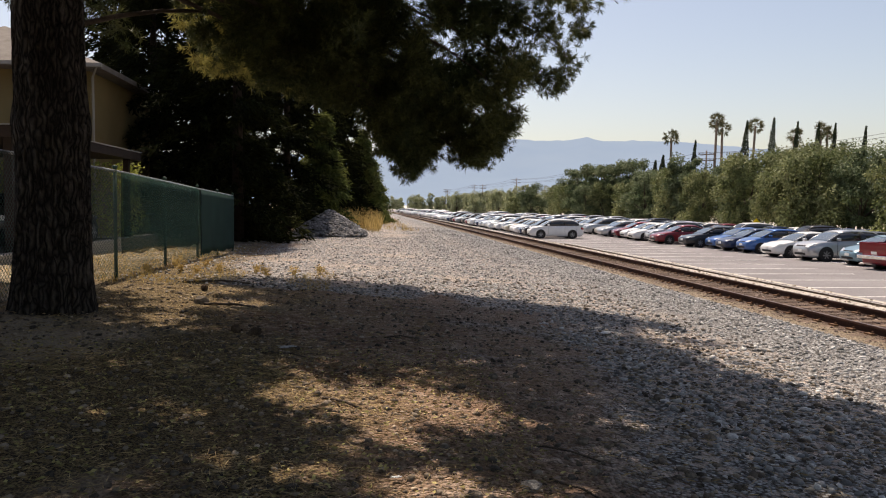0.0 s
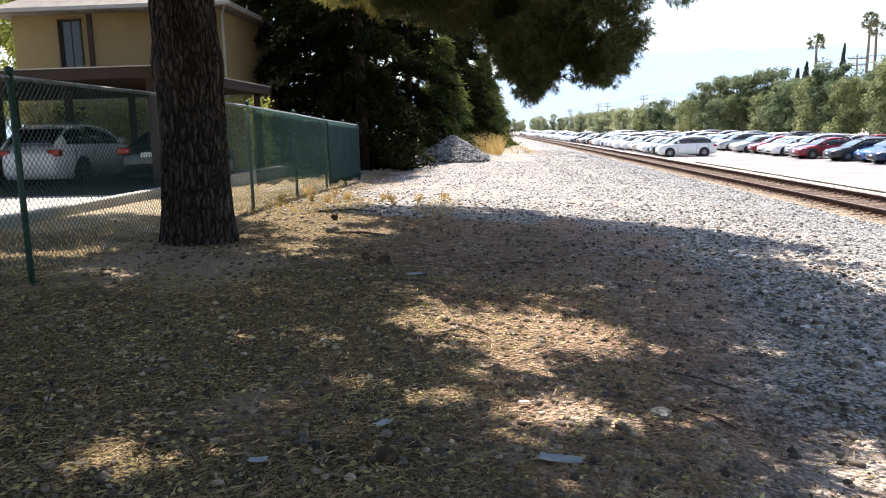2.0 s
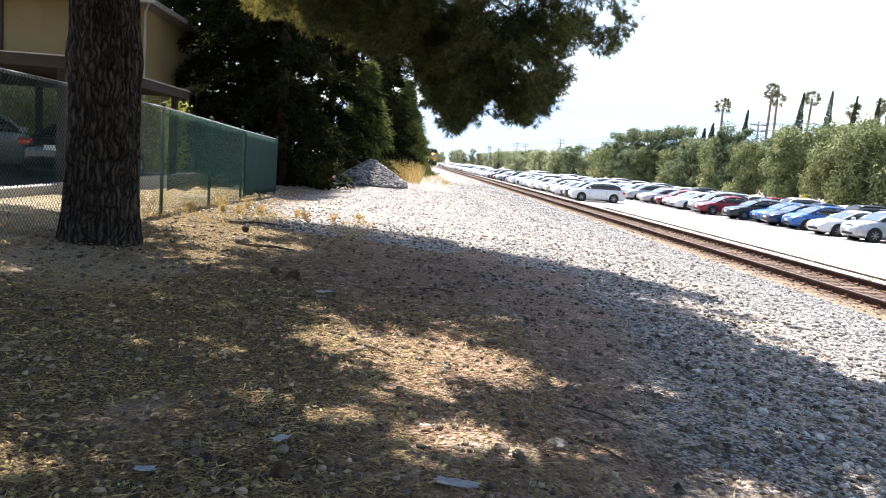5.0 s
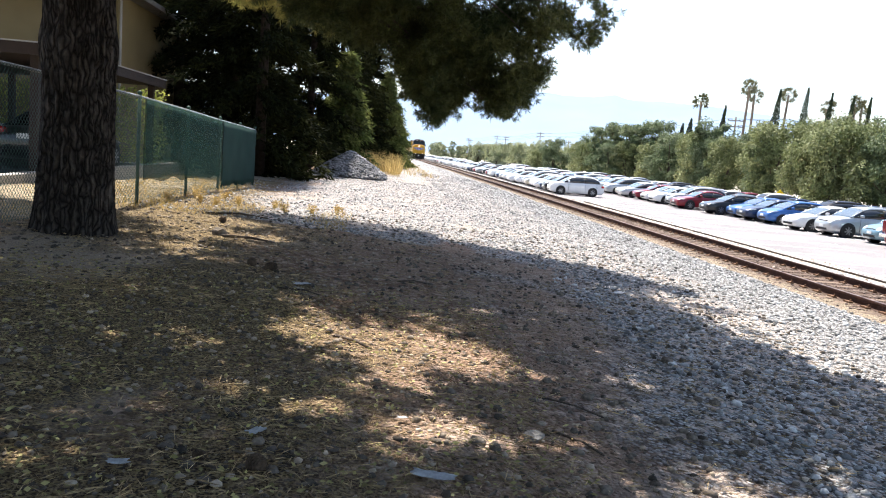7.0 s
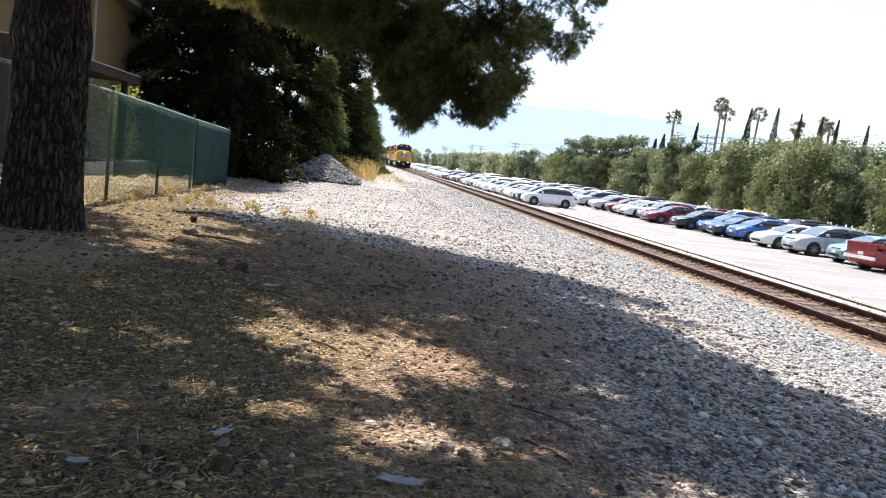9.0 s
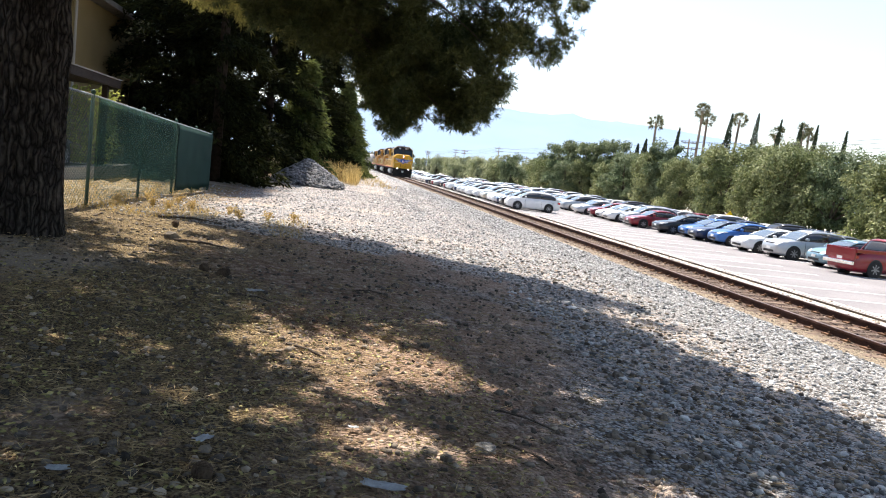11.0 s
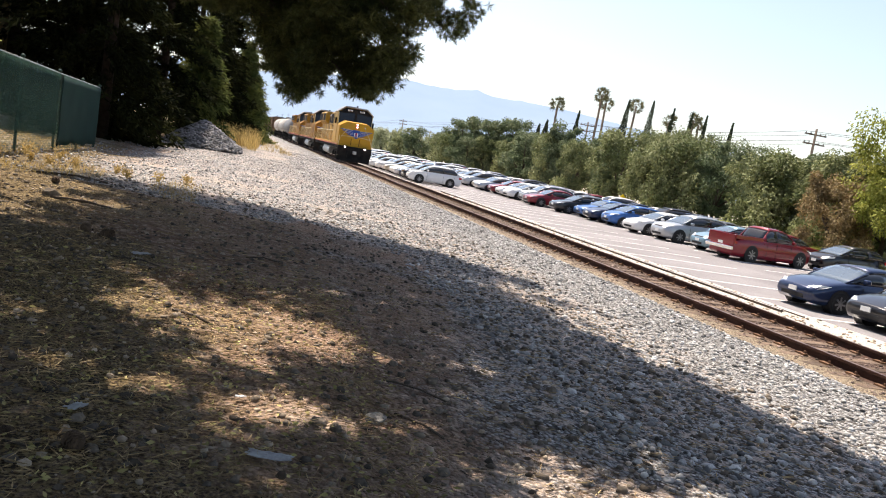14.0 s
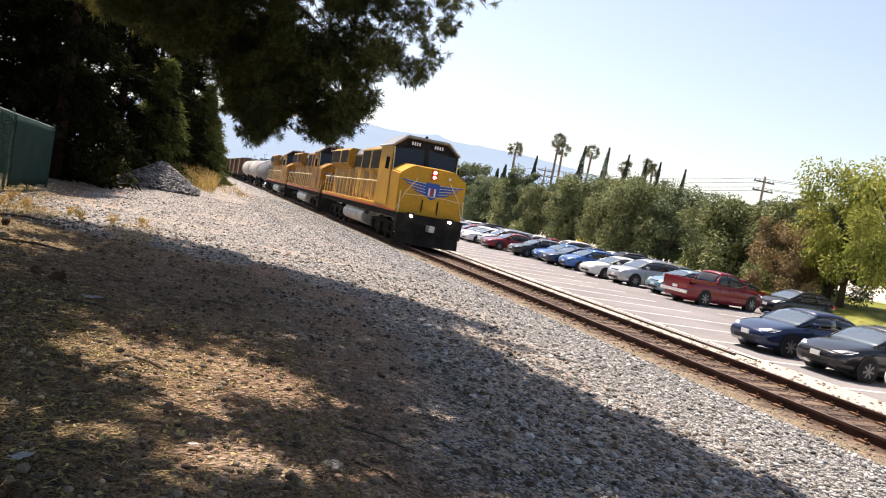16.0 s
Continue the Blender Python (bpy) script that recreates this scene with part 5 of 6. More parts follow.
def tank_car(mat, label):
    ob = empty("tank_car", label=label, category="tank car", group="tank cars of the train")
    bm = bmesh.new()
    ysr = [(1.2, 0.3), (1.35, 0.9), (1.7, 1.3), (2.2, 1.48), (15.2, 1.48), (15.7, 1.3), (16.05, 0.9), (16.2, 0.3)]
    bm_tube(bm, [(0, y, 2.55) for y, q in ysr], [q for y, q in ysr], 28)
    part("tank", bm, mat, ob, smooth=True)
    part("dome", tube([(0, 8.7, 3.9), (0, 8.7, 4.35)], 0.55, 16), mat, ob)
    part("centre_sill", box(-0.35, 0.4, 0.85, 0.35, 17.0, 1.15), MAT["loco_black"], ob)
    part("platform", box(-1.3, 7.4, 4.0, 1.3, 10, 4.05), MAT["loco_black"], ob)
    for s in (-1, 1):
        part("guard_rail", tube([(s * 1.3, 7.4, 4.05), (s * 1.3, 7.4, 4.7), (s * 1.3, 10, 4.7), (s * 1.3, 10, 4.05)], 0.02, 6), MAT["loco_black"], ob)
        part("walkway_rail", tube([(s * 1.45, 1.0, 1.9), (s * 1.5, 8.7, 1.9), (s * 1.45, 16.4, 1.9)], 0.02, 6), MAT["loco_black"], ob)
        part("saddle", box(s * 0.8 - 0.3, 2.6, 0.95, s * 0.8 + 0.3, 3.4, 1.75), MAT["loco_black"], ob)
        part("saddle", box(s * 0.8 - 0.3, 14, 0.95, s * 0.8 + 0.3, 14.8, 1.75), MAT["loco_black"], ob)
    rail_truck(ob, 1.9, 2, 1.7)
    rail_truck(ob, 13.8, 2, 1.7)
    return ob


def boxcar(label):
    ob = empty("boxcar", label=label, category="boxcar", group="boxcars of the train")
    part("body", box(-1.5, 0.5, 1.1, 1.5, 16.6, 4.35, 0.03), MAT["boxcar"], ob)
    part("roof", prism([(-1.55, 4.3), (1.55, 4.3), (1.5, 4.42), (0, 4.6), (-1.5, 4.42)], "y", 0.4, 16.7), MAT["tank_grey"], ob)
    for s in (-1, 1):
        part("door", box(s * 1.53 - 0.03, 7.0, 1.2, s * 1.53 + 0.03, 10.1, 4.2), MAT["boxcar"], ob)
        for k in range(14):
            y = 0.9 + 1.17 * k
            if not 6.8 < y < 10.3:
                part("rib", box(s * 1.53 - 0.03, y - 0.05, 1.15, s * 1.53 + 0.03, y + 0.05, 4.3), MAT["boxcar"], ob)
        part("ladder", box(s * 1.56 - 0.02, 0.6, 1.2, s * 1.56 + 0.02, 0.95, 4.2), MAT["loco_black"], ob)
    part("sill", box(-1.2, 0.4, 0.85, 1.2, 16.7, 1.1), MAT["loco_black"], ob)
    rail_truck(ob, 1.8, 2, 1.7)
    rail_truck(ob, 13.6, 2, 1.7)
    return ob


SPEED, ARRIVE = 17.8, 31.2      # metres a second; where the train's front is at the clip's end
train = []
place = 0.0
lead = locomotive("yellow and grey diesel locomotive with blue winged emblem, lamps lit")
train.append((lead, 0.0))
for k in range(2):
    o = copy_thing(lead, Matrix())
    for q in o.children_recursive:
        if q.type == "MESH" and q.data.materials[0] in (MAT["yellow"], MAT["yellow_dirty_shaded"]):
            q.material_slots[0].link = "OBJECT"
            q.material_slots[0].material = MAT["yellow_old"]
    o["label"] = "yellow and grey trailing diesel locomotive coupled behind another"
    train.append((o, 22.6 * (k + 1)))
place = 22.6 * 3
t1 = tank_car(MAT["tank_grey"], "sooty grey tank car behind the locomotives")
train.append((t1, place))
t2 = tank_car(MAT["tank_white"], "dirty white tank car in the train")
train.append((t2, place + 17.6))
train.append((copy_thing(t2, Matrix()), place + 35.2))
place += 52.8
b1 = boxcar("rust-brown boxcar in the train")
train.append((b1, place))
for k in range(6):
    train.append((copy_thing(b1, Matrix()), place + 17.4 * (k + 1)))


def motions():
    for ob, back in train:
        rows = []
        for k in range(0, 17):
            y = ARRIVE + SPEED * (16 - k) + back
            turn = math.degrees(math.atan2(track_x(y + 17) - track_x(y), 17))
            rows.append((k, pose(track_x(y), y, 0, 0, 0, -turn)))
        walk(ob, rows)

# ---- parked cars ----
# side outlines: (x from the front, height) of the lower body's top, then of the roof
STYLES = {
    "sedan": dict(L=4.75, W=1.80, deck=[(0.0, 0.55), (0.08, 0.70), (0.35, 0.80), (1.25, 0.96), (2.4, 0.98), (3.75, 1.0), (4.5, 1.02), (4.72, 0.92), (4.75, 0.6)],
                  roof=[(1.2, 0.95), (2.0, 1.40), (2.7, 1.46), (3.3, 1.42), (4.15, 1.02)], axles=(0.95, 3.68), r=0.33),
    "suv": dict(L=4.7, W=1.86, deck=[(0.0, 0.6), (0.07, 0.85), (0.3, 0.97), (1.15, 1.08), (2.4, 1.1), (4.0, 1.12), (4.6, 1.12), (4.7, 0.95), (4.7, 0.6)],
                roof=[(1.05, 1.06), (1.8, 1.58), (2.6, 1.67), (3.9, 1.62), (4.55, 1.12)], axles=(0.92, 3.66), r=0.36),
    "minivan": dict(L=5.0, W=1.95, deck=[(0.0, 0.6), (0.08, 0.82), (0.3, 0.93), (1.0, 1.06), (2.4, 1.08), (4.2, 1.1), (4.9, 1.1), (5.0, 0.95), (5.0, 0.6)],
                    roof=[(0.95, 1.05), (1.9, 1.66), (2.7, 1.74), (4.4, 1.70), (4.9, 1.1)], axles=(0.98, 3.95), r=0.34),
    "hatchback": dict(L=4.2, W=1.75, deck=[(0.0, 0.55), (0.07, 0.74), (0.3, 0.86), (0.95, 1.0), (2.2, 1.0), (3.6, 1.02), (4.1, 1.02), (4.2, 0.9), (4.2, 0.6)],
                      roof=[(0.9, 0.98), (1.75, 1.45), (2.4, 1.51), (3.5, 1.45), (4.12, 1.02)], axles=(0.85, 3.4), r=0.31),
    "pickup": dict(L=5.6, W=1.9, deck=[(0.0, 0.65), (0.07, 0.92), (0.3, 1.04), (1.35, 1.14), (2.4, 1.14), (3.6, 1.14), (3.72, 1.14), (5.5, 1.16), (5.6, 0.7)],
                   roof=[(1.25, 1.12), (1.95, 1.70), (2.6, 1.78), (3.3, 1.76), (3.62, 1.14)], axles=(1.0, 4.4), r=0.39),
}
PAINT = {}
for cname, c, met in (("white", (0.75, 0.75, 0.74), 0), ("silver", (0.45, 0.46, 0.47), 0.6), ("grey", (0.2, 0.21, 0.22), 0.5), ("black", (0.012, 0.012, 0.014), 0.2), ("navy", (0.012, 0.025, 0.07), 0.3), ("blue", (0.03, 0.12, 0.36), 0.3), ("teal", (0.16, 0.27, 0.33), 0.4), ("red", (0.2, 0.006, 0.014), 0.2), ("maroon", (0.2, 0.01, 0.02), 0.2), ("beige", (0.5, 0.45, 0.36), 0.3)):
    PAINT[cname] = material("car_paint_" + cname, c, tuple(v * 0.9 for v in c), 3, 0.3, met, coat=0.8)


def smooth_curve(pts, xs):
    """Heights at xs along a rounded line through the points."""
    px_, pz_ = [q[0] for q in pts], [q[1] for q in pts]
    z = np.interp(xs, px_, pz_)
    span = (px_[-1] - px_[0]) * 0.035
    for d in (-2, -1, 1, 2):
        z = z + np.interp(np.clip(np.asarray(xs) + d * span, px_[0], px_[-1]), px_, pz_)
    return z / 5


def car(style, colour, far=False):
    """A car with its nose at x = 0, along +x, its middle at y = 0 and its tyres on z = 0."""
    S = STYLES[style]
    L, W = S["L"], S["W"]
    ob = empty(style if style != "suv" else "sport_utility_vehicle")
    half = W / 2
    paint = PAINT[colour]
    dx, dz = zip(*S["deck"])
    sts = [0.0, 0.03, 0.1, 0.22, 0.4, 0.65, 1.0, 1.4, 1.9, 2.4, 3.0, 3.5, L - 0.8, L - 0.45, L - 0.22, L - 0.1, L - 0.03, L]
    tops = smooth_curve(S["deck"], sts)
    bm = bmesh.new()
    rings = []
    for x, zt in zip(sts, tops):
        e = min(x, L - x)
        w = half * (0.66 + 0.34 * min(1, e / 0.75) ** 0.42)
        zb = 0.2 + 0.16 * max(0, 1 - e / 0.3) ** 2
        h = zt - zb
        pts = [(0.0, zb), (w * 0.88, zb), (w * 0.965, zb + 0.08), (w * 0.995, zb + h * 0.3), (w, zb + h * 0.55), (w * 0.985, zb + h * 0.72), (w * 0.955, zt - 0.06), (w * 0.9, zt - 0.015), (w * 0.7, zt + 0.012), (w * 0.35, zt + 0.03), (0.0, zt + 0.035)]
        full = pts + [(-y, z) for y, z in pts[-2:0:-1]]
        rings.append([bm.verts.new((x, y, z)) for y, z in full])
    n = len(rings[0])
    for a, b in zip(rings, rings[1:]):
        for k in range(n):
            bm.faces.new((a[k], a[(k + 1) % n], b[(k + 1) % n], b[k]))
    bm.faces.new(rings[0][::-1])
    bm.faces.new(rings[-1])
    body = part("body", bm, paint, ob, smooth=True)
    # the glasshouse: one grid of points, shared out among panes, roof and pillars
    rf = S["roof"]
    (x0, z0), (x1, z1), (x2, z2), (x3, z3), (x4, z4) = rf
    xm = (x1 + x3) / 2 + 0.12
    gx = sorted({*np.linspace(x0, x1, 5), *np.linspace(x1, xm - 0.035, 4), *np.linspace(xm + 0.035, x3, 4), *np.linspace(x3, x4, 5)})
    gz = smooth_curve(rf, gx)
    gz[0], gz[-1] = z0, z4
    zmax = max(gz)
    wb, wt = half * 0.91, half * 0.7
    grid = []
    for x, z in zip(gx, gz):
        base = min(z, float(np.interp(x, sts, tops)) - 0.01)
        t = (z - base) / (zmax - base + 0.001)
        taper = 1 - 0.1 * max(0, (x1 - x) / (x1 - x0)) ** 2 - 0.12 * max(0, (x - x3) / (x4 - x3)) ** 2
        top = (wb + (wt - wb) * t) * taper
        right = [(wb * taper, base), ((wb * 0.6 + top * 0.4) * 1.012, base + (z - base) * 0.45), (top, z - 0.09 * t), (top * 0.93, z - 0.03 * t), (top * 0.6, z + 0.012 * t), (0.0, z + 0.03 * t)]
        grid.append([Vector((x, y, zz)) for y, zz in right] + [Vector((x, -y, zz)) for y, zz in right[-2::-1]])

    def sheet(name, cells, mat, label="", proud=0.0):
        """The grid's cells (station, band) as one panel with thickness."""
        bm = bmesh.new()
        at_ = {}

        def vert(i, j):
            if (i, j) not in at_:
                at_[i, j] = bm.verts.new(grid[i][j])
            return at_[i, j]

        for i, j in cells:
            try:
                bm.faces.new((vert(i, j), vert(i + 1, j), vert(i + 1, j + 1), vert(i, j + 1)))
            except ValueError:
                pass
        bmesh.ops.recalc_face_normals(bm, faces=bm.faces)
        inner = Vector((L / 2, 0, 0.9))
        bm.normal_update()
        for v in bm.verts:
            out = v.normal if v.normal.dot(v.co - inner) > 0 else -v.normal
            v.co += out * proud
        bmesh.ops.solidify(bm, geom=list(bm.faces), thickness=0.012)
        return part(name, bm, mat, ob, label, smooth=True)

    st = range(len(gx) - 1)
    mid = lambda i: (gx[i] + gx[i + 1]) / 2
    glass = MAT["car_glass"]
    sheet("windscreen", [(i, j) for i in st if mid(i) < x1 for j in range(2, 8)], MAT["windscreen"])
    sheet("rear_window", [(i, j) for i in st if mid(i) > x3 for j in range(3, 7)], glass)
    sheet("roof", [(i, j) for i in st if x1 < mid(i) < x3 for j in range(2, 8)], paint, proud=0.004)
    for bands, s in (((0, 1), 1), ((8, 9), -1)):
        if far:
            sheet("side_window", [(i, j) for i in st if x0 + 0.25 * (x1 - x0) < mid(i) < x3 + 0.5 * (x4 - x3) for j in bands], glass)
            sheet("pillar", [(i, j) for i in st if mid(i) > x3 + 0.5 * (x4 - x3) for j in bands] + [(i, 2 if s > 0 else 7) for i in st if mid(i) > x3], paint, proud=0.003)
            continue
        sheet("side_window", [(i, j) for i in st if mid(i) < xm - 0.03 and mid(i) > x0 + 0.25 * (x1 - x0) for j in bands], glass)
        sheet("side_window", [(i, j) for i in st if xm + 0.03 < mid(i) < x3 + 0.5 * (x4 - x3) for j in bands], glass)
        sheet("pillar", [(i, j) for i in st if abs(mid(i) - xm) < 0.03 for j in bands], MAT["trim"])
        sheet("pillar", [(i, j) for i in st if mid(i) < x0 + 0.25 * (x1 - x0) for j in bands], paint, proud=0.003)
        sheet("rear_pillar", [(i, j) for i in st if mid(i) > x3 + 0.5 * (x4 - x3) for j in bands] + [(i, 2 if s > 0 else 7) for i in st if mid(i) > x3], paint, proud=0.003)
        j = 2 if s > 0 else 8
        part("pillar", tube([grid[i][j] for i in range(5)], 0.03, 6), paint, ob, smooth=True)
    zb0 = float(np.interp(2.2, sts, tops)) + 0.03
    hz = float(np.interp(0.3, sts, tops))
    for s in (-1, 1):
        if not far:
            part("mirror", box(x0 + 0.42, s * (half + 0.08) - 0.1, zb0 - 0.02, x0 + 0.58, s * (half + 0.08) + 0.1, zb0 + 0.13, 0.04), paint, ob)
            for xd in (x0 + 0.5, xm + 0.02, min(xm + 1.0, x4 - 0.2)):
                part("door_seam", box(xd, s * half * 0.994 - 0.012, 0.36, xd + 0.012, s * half * 0.994 + 0.004, zb0 - 0.14), MAT["trim"], ob)
            for xd in (xm - 0.25, xm + 0.75):
                part("door_handle", box(xd, s * half * 0.985 - 0.02, zb0 - 0.2, xd + 0.17, s * half * 0.985 + 0.02, zb0 - 0.17, 0.008), paint, ob)
        # a swept lamp set into the front corner
        bm = bmesh.new()
        lamp = [(0.06, 0.42, hz - 0.14), (0.1, 0.72, hz - 0.12), (0.34, 0.93, hz - 0.05), (0.6, 0.96, hz + 0.03), (0.32, 0.82, hz + 0.03), (0.12, 0.5, hz - 0.04)]
        a = [bm.verts.new((x - 0.015, s * half * q, z)) for x, q, z in lamp]
        b = [bm.verts.new((x + 0.12, s * half * q * 0.85, z - 0.02)) for x, q, z in lamp]
        bm.faces.new(a)
        bm.faces.new(b[::-1])
        for k in range(6):
            bm.faces.new((a[k], a[(k + 1) % 6], b[(k + 1) % 6], b[k]))
        part("headlight", bm, MAT["headlight"], ob, "clear headlight")
        part("tail_light", box(L - 0.3, s * half * 0.72 - 0.16, 0.8, L - 0.03, s * half * 0.72 + 0.16, 0.98, 0.05), MAT["taillight"], ob, "red tail light")
        for xa in S["axles"]:
            if not far:
                part("wheel_arch", tube([(xa, s * (half - 0.3), S["r"] + 0.015), (xa, s * (half + 0.003), S["r"] + 0.015)], S["r"] + 0.055, 22), MAT["trim"], ob)
            if far:
                part("wheel", tube([(xa, s * (half - 0.2), S["r"]), (xa, s * (half + 0.012), S["r"])], S["r"], 14), MAT["tyre"], ob)
                continue
            w = empty("wheel")
            w.parent = ob
            w.location = (xa, s * (half - 0.09), S["r"])
            part("tyre", tube([(0, -0.11, 0), (0, -0.09, 0), (0, 0.09, 0), (0, 0.11, 0)], [S["r"] - 0.03, S["r"], S["r"], S["r"] - 0.03], 22), MAT["tyre"], w)
            bm = bmesh.new()
            for k in range(7):
                m = Matrix.Rotation(2 * math.pi * k / 7, 4, "Y")
                for vv in bmesh.ops.create_cube(bm, size=1)["verts"]:
                    vv.co = m @ Vector((vv.co.x * 0.055, s * 0.112 + vv.co.y * 0.02, S["r"] * 0.36 + vv.co.z * S["r"] * 0.5))
            bm_tube(bm, [(0, s * 0.09, 0), (0, s * 0.122, 0)], S["r"] * 0.2, 12)
            part("rim", bm, MAT["rim"], w)
            part("brake_disc", tube([(0, s * 0.1, 0), (0, s * 0.1125, 0)], S["r"] * 0.66, 20), MAT["trim"], w)
    part("grille", box(0.02, -half * 0.4, hz - 0.2, 0.2, half * 0.4, hz - 0.07, 0.03), MAT["trim"], ob)
    if far:
        return ob
    part("grille_bar", box(0.008, -half * 0.38, hz - 0.14, 0.05, half * 0.38, hz - 0.12), MAT["chrome"], ob)
    part("lower_grille", box(-0.004, -half * 0.5, 0.32, 0.12, half * 0.5, 0.45, 0.02), MAT["trim"], ob)
    part("plate", box(-0.026, -0.155, 0.48, 0.01, 0.155, 0.61), MAT["plate"], ob)
    part("plate", box(L - 0.01, -0.155, 0.72, L + 0.014, 0.155, 0.85), MAT["plate"], ob)
    if style == "pickup":
        bed = box(x4 + 0.16, -half * 0.84, 1.1, L - 0.1, half * 0.84, 1.19)
        part("bed", bed, MAT["trim"], ob)
        for s in (-1, 1):
            part("bed_wall", box(x4 + 0.1, s * half * 0.9 - 0.05, 1.08, L - 0.04, s * half * 0.9 + 0.05, 1.26, 0.02), paint, ob)
        part("tailgate", box(L - 0.1, -half * 0.9, 0.75, L + 0.006, half * 0.9, 1.26, 0.02), paint, ob)
        part("rear_bumper", box(L - 0.02, -half * 0.92, 0.5, L + 0.12, half * 0.92, 0.68, 0.03), MAT["chrome"], ob)
    if style in ("suv", "minivan"):
        for s in (-1, 1):
            part("roof_rail", tube([(x1 + 0.25, s * wt * 0.8, zmax + 0.03), (xm, s * wt * 0.8, zmax + 0.07), (x3 - 0.1, s * wt * 0.8, zmax + 0.03)], 0.018, 6), MAT["chrome"], ob)
    return ob


WORDS = {"sedan": "sedan", "suv": "sport utility vehicle", "minivan": "minivan", "hatchback": "hatchback", "pickup": "pickup truck"}
made_cars = {}


def park(style, colour, x, y, turn=0.0, z=LOT, group="parked cars", extra="parked in a painted stall"):
    """Nose at (x, y); turn 0: the nose points to -x."""
    far = y > 68 and x > 0 or x > 30
    key = (style, colour, far)
    m = pose(x, y, z, 0, 0, turn)
    if key not in made_cars:
        ob = car(style, colour, far)
        ob.matrix_basis = m
        made_cars[key] = ob
    else:
        ob = copy_thing(made_cars[key], m)
    tagged(ob, "%s %s %s" % (colour, WORDS[style], extra), "car" if style != "pickup" else "truck", group)
    return ob


# the near row, noses towards the track
park("sedan", "navy", 16.3, 19.1, 3)
park("sedan", "black", 16.3, 16.3, 3)
park("sedan", "white", 16.4, 13.5, 2)
# the second row
park("hatchback", "black", 29.4, 33.4, 2)
ob = park("pickup", "red", 28.7, 33.7, 190, extra="parked nose-in with its bed towards the track")
park("hatchback", "teal", 23.8, 35.6, 2)
park("suv", "silver", 23.3, 38.9, 3)
park("sedan", "white", 22.9, 41.6, 3)
park("hatchback", "blue", 23.3, 45.4, 2)
park("sedan", "navy", 23.0, 47.6, 2)
park("sedan", "blue", 23.4, 50.0, 2)
park("sedan", "black", 22.4, 52.2, 2)
park("sedan", "grey", 23.8, 54.4, 2)
park("sedan", "red", 21.9, 56.4, 2)
park("suv", "white", 14.15, 65.2, -2, extra="pulled forward at the head of its row")
r = np.random.default_rng(17)
LIGHT = [("sedan", "white"), ("suv", "white"), ("sedan", "silver"), ("suv", "silver"), ("hatchback", "white"), ("sedan", "white"), ("minivan", "silver"), ("sedan", "beige"), ("sedan", "maroon"), ("suv", "black"), ("sedan", "navy"), ("hatchback", "silver"), ("sedan", "grey")]
y = 68.0
while y < 285:
    s, c = LIGHT[r.integers(0, len(LIGHT))]
    park(s, c, 14.6 + track_x(y) - TX + r.uniform(-0.4, 0.3), y, r.uniform(-2, 3))
    y += 2.72
y = 59.0
while y < 150:
    s, c = LIGHT[r.integers(0, 9)]
    park(s, c, 22.3 + r.uniform(-0.4, 0.3), y, r.uniform(-1, 3))
    y += 2.75
y = 24.0
while y < 118:
    s, c = LIGHT[r.integers(0, len(LIGHT))]
    if r.uniform() < 0.85 and y > 36:
        park(s, c, 33.6 + r.uniform(-0.2, 0.2), y, 180 + r.uniform(-2, 2), extra="parked nose-in below the trees")
    y += 2.8
# behind the fence
park("suv", "white", -11.85, 24.0, -90, 0.806, "cars under the carport", "parked in the shade of the carport")
park("sedan", "black", -8.75, 24.2, -90, 0.806, "cars under the carport", "parked in the shade of the carport")

# ---- tree belt, palms, poles, mountains ----


def broadleaf(label, height, radius, mat, n, seed, leaf=0.36, low=0.17):
    r = np.random.default_rng(seed)
    ob = empty("tree", label=label, category="tree", group="trees behind the parking lot")
    part("trunk", tube([(0, 0, -0.3), (0.1, 0.05, height * 0.22), (0.15, -0.1, height * 0.45)], [0.24, 0.17, 0.1], 9), MAT["branch"], ob, smooth=True)
    blobs = []
    for k in range(46):
        a, q, h = r.uniform(0, 6.28), radius * r.uniform(0.15, 0.8), height * r.uniform(low, 0.96)
        q *= 1.1 - 0.7 * max(0, h / height - 0.55)
        blobs.append((q * math.cos(a), q * math.sin(a), h, radius * r.uniform(0.1, 0.3)))
    for b in blobs[:6]:
        part("limb", tube([(0.1, 0, height * 0.2), (b[0] * 0.5, b[1] * 0.5, b[2] * 0.7), b[:3]], [0.11, 0.07, 0.03], 6), MAT["branch"], ob, smooth=True)
    bl = np.array(blobs)
    k = r.integers(0, len(bl), n)
    d = unit(r.normal(size=(n, 3)))
    c = bl[k, :3] + d * bl[k, 3:4] * r.uniform(0.1, 1.05, (n, 1)) ** 0.6 * (1, 1, 1.1)
    c[:, 2] = np.maximum(c[:, 2], 0.4)
    v, f = blades(c, unit(d * (1, 1, 0.4) + r.normal(size=(n, 3)) * 0.5 - (0, 0, 0.8)), r.uniform(0.5, 1.25, n) * leaf, np.full(n, leaf * 0.5), r)
    tagged(from_arrays("crown", v, f, MAT[mat], ob), kind="stuff")
    return ob


r = np.random.default_rng(29)
